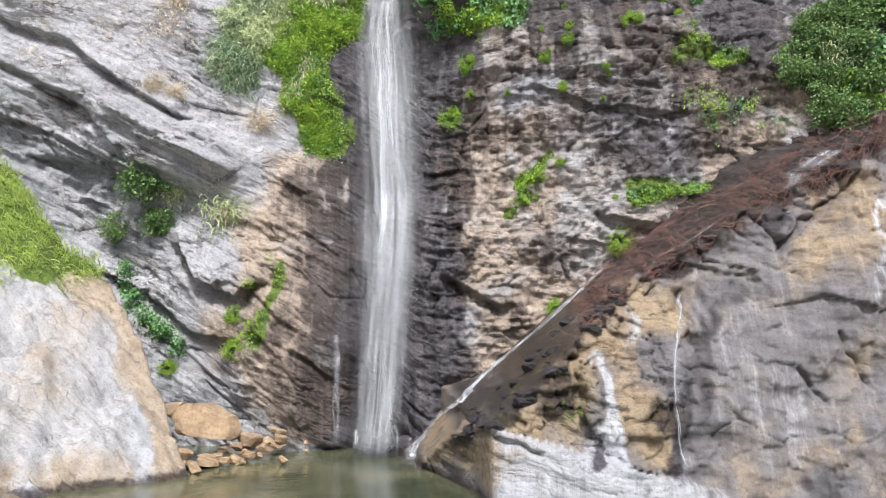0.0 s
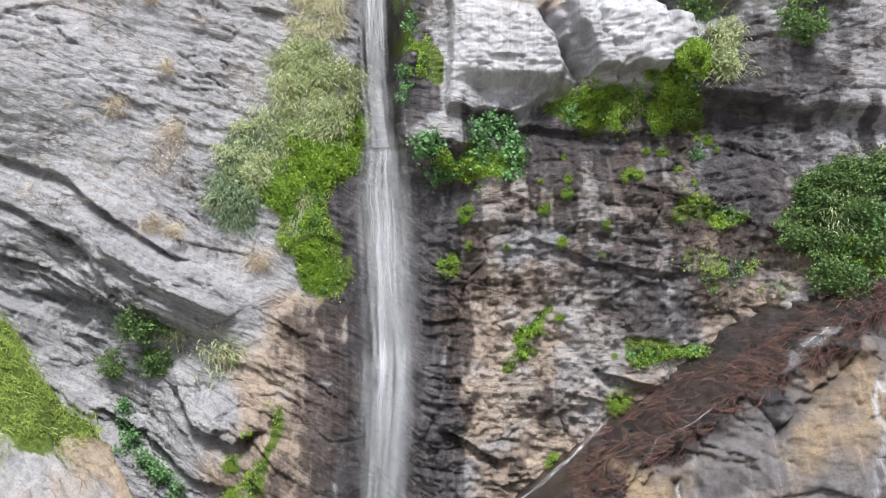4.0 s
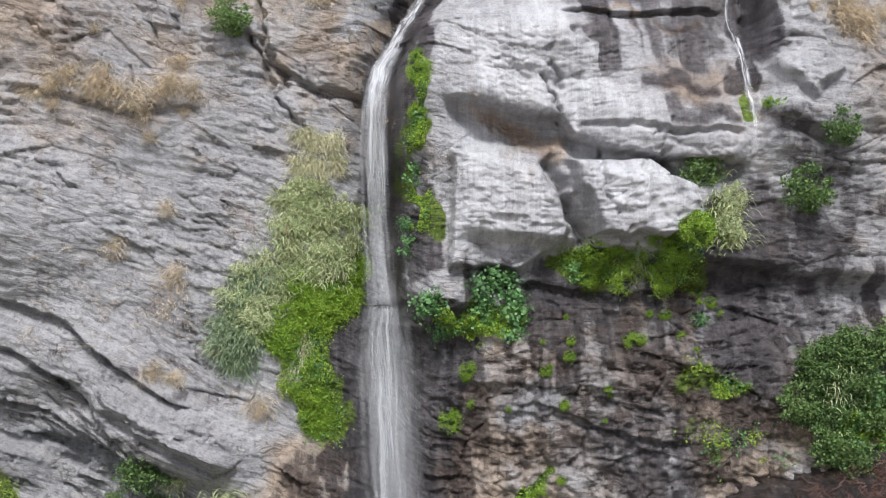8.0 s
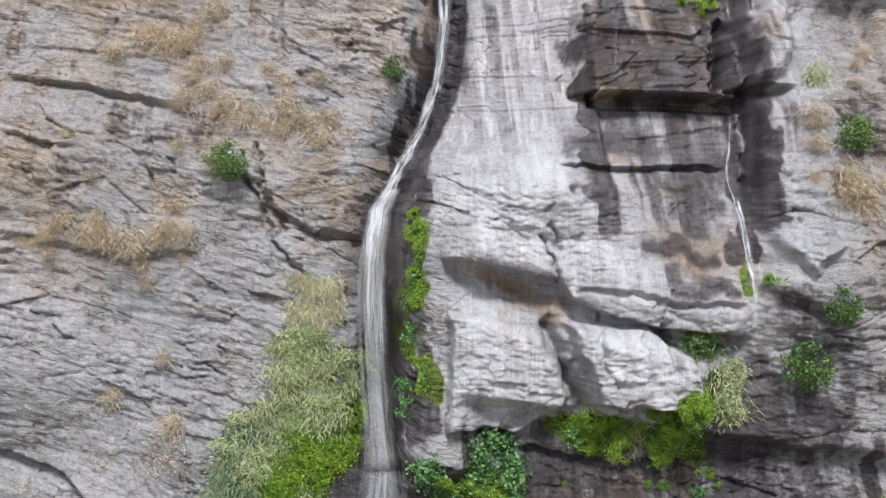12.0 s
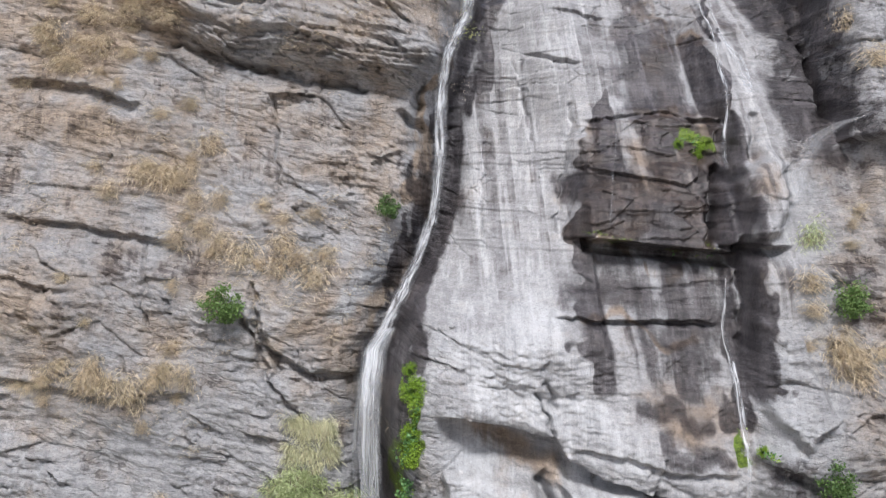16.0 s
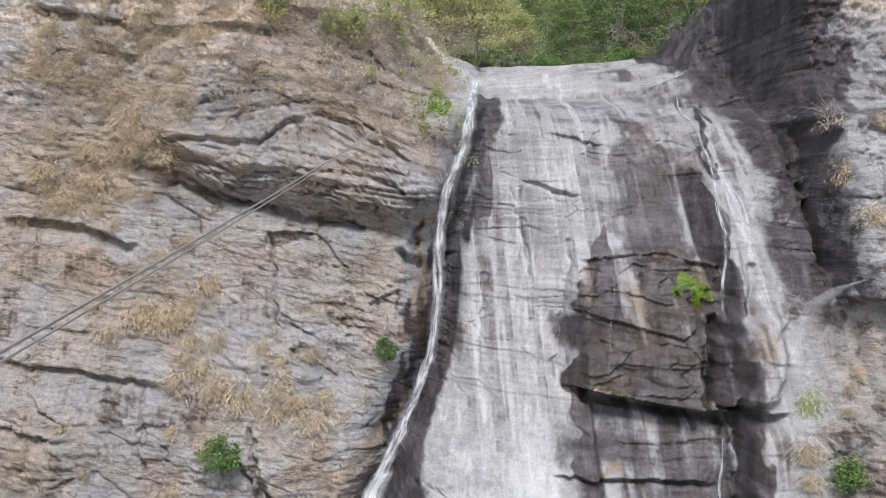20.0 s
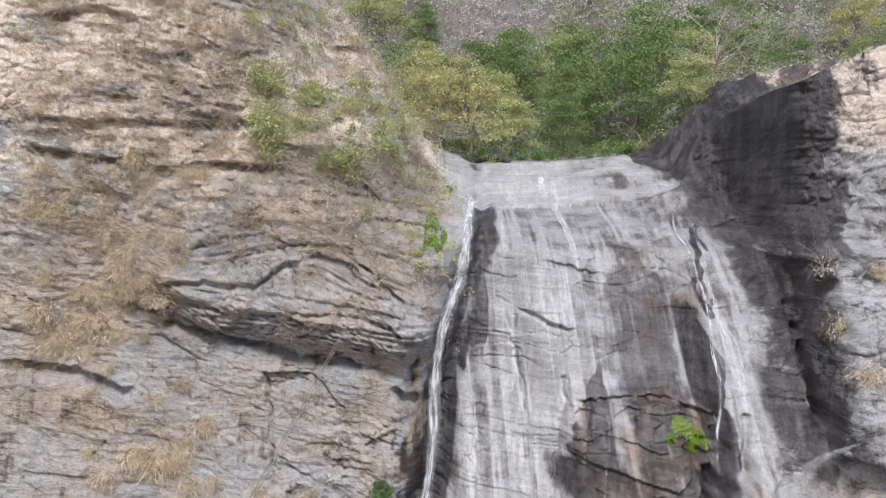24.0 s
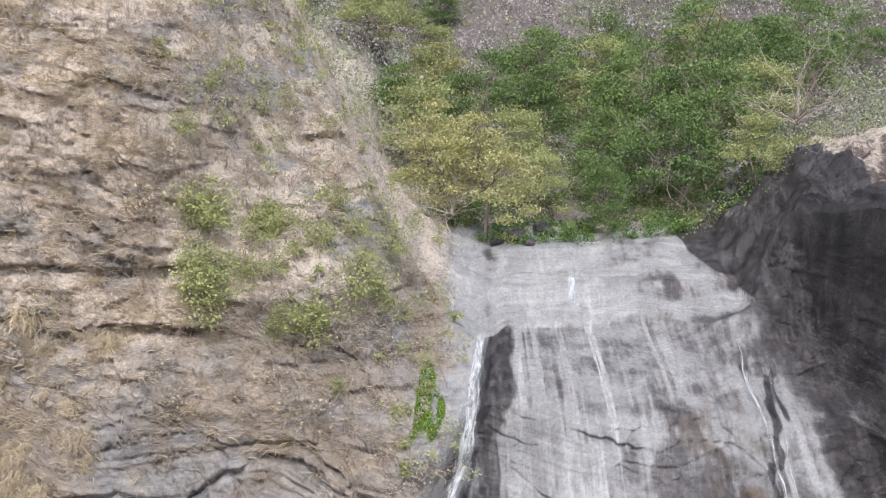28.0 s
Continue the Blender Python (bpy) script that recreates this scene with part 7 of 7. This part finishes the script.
stone(-7.9, 30.0, 1.3, 1.0, 1, "boulder", "orange brown boulder under the cliff", 200, 0.8)

r3 = np.random.default_rng(77)
for _ in range(46):
    k = r3.random()
    x, y = -7.2 + 2.9 * k + r3.normal(0, 0.35), 27.3 + 2.7 * k + r3.normal(0, 0.5)
    w = r3.uniform(0.2, 0.6)
    stone(x, y, 0.08 + 0.25 * w * r3.random() + 0.25 * max(0, y - 28.3 - 0.5 * k), w, int(r3.integers(4)), turn=r3.uniform(0, 360))
for x, y, w in [(-1.9, 31.0, 1.0), (-1.2, 30.8, 0.9), (-0.7, 30.7, 0.8), (-2.5, 31.0, 0.6), (-0.3, 30.2, 0.7), (-1.6, 30.4, 0.5)]:
    stone(x, y, 0.15, w, int(r3.integers(4)), "wet_stone", "dark wet stone under the falling water", r3.uniform(0, 360))

RUBBLE = [stone_mesh(k, 0.7, m_front, 0.7, 3) for k in (31, 33, 36)]
for _ in range(70):
    x = r3.uniform(0.2, 5.2)
    z = float(crest(x)) + r3.uniform(-0.25, 0.30)
    w = r3.uniform(0.18, 0.6)
    ob = tagged(new("ramp_stone", RUBBLE[int(r3.integers(3))]), "dark brown wet stone on the buttress ramp", "rock", "wet stones on the ramp")
    ob.matrix_basis = pose(x, front_at(x, z) + 0.1 * w, z, r3.uniform(-20, 20), r3.uniform(-20, 20), r3.uniform(0, 360)) @ Matrix.Diagonal((w, w, w * 0.8, 1))
for x, y, w in [(3.0, 50.3, 1.5), (4.2, 51.0, 1.2), (2.3, 49.6, 0.8), (5.4, 51.4, 0.9), (3.6, 49.4, 0.6)]:
    stone(x, y, float(ground_at(x, y)) + 0.1 * w, w, int(r3.integers(4)), "stream_stone", "dark grey boulder in the stream bed", r3.uniform(0, 360))

# ---- cable across the gorge ----
def cable(a, b, sag, r, label):
    n, v, f = 60, [], []
    a, b = Vector(a), Vector(b)
    for i in range(n + 1):
        k = i / n
        p = a.lerp(b, k) - Vector((0, 0, sag * 4 * k * (1 - k)))
        for q in range(6):
            v.append(p + Vector((0, math.cos(q * 1.047) * r, math.sin(q * 1.047) * r)))
    for i in range(n):
        for q in range(6):
            f.append((6 * i + q, 6 * i + (q + 1) % 6, 6 * i + 6 + (q + 1) % 6, 6 * i + 6 + q))
    me = quads_mesh("cable", v, f, True)
    me.materials.append(m_cable)
    return tagged(new("cable", me), label, "cable")


m_cable, t, b = material("grey steel cable")
b.inputs["Base Color"].default_value = (0.42, 0.40, 0.38, 1)
b.inputs["Metallic"].default_value, b.inputs["Roughness"].default_value = 0.4, 0.6
cable((-2.03, 34.9, 33.87), (-8.2, -37.3, 24.4), 0.6, 0.024, "grey steel cable strung from the hillside across the gorge")
cable((-2.00, 34.9, 33.83), (-8.12, -37.3, 24.34), 0.62, 0.018, "second thinner steel cable strung beside the first")
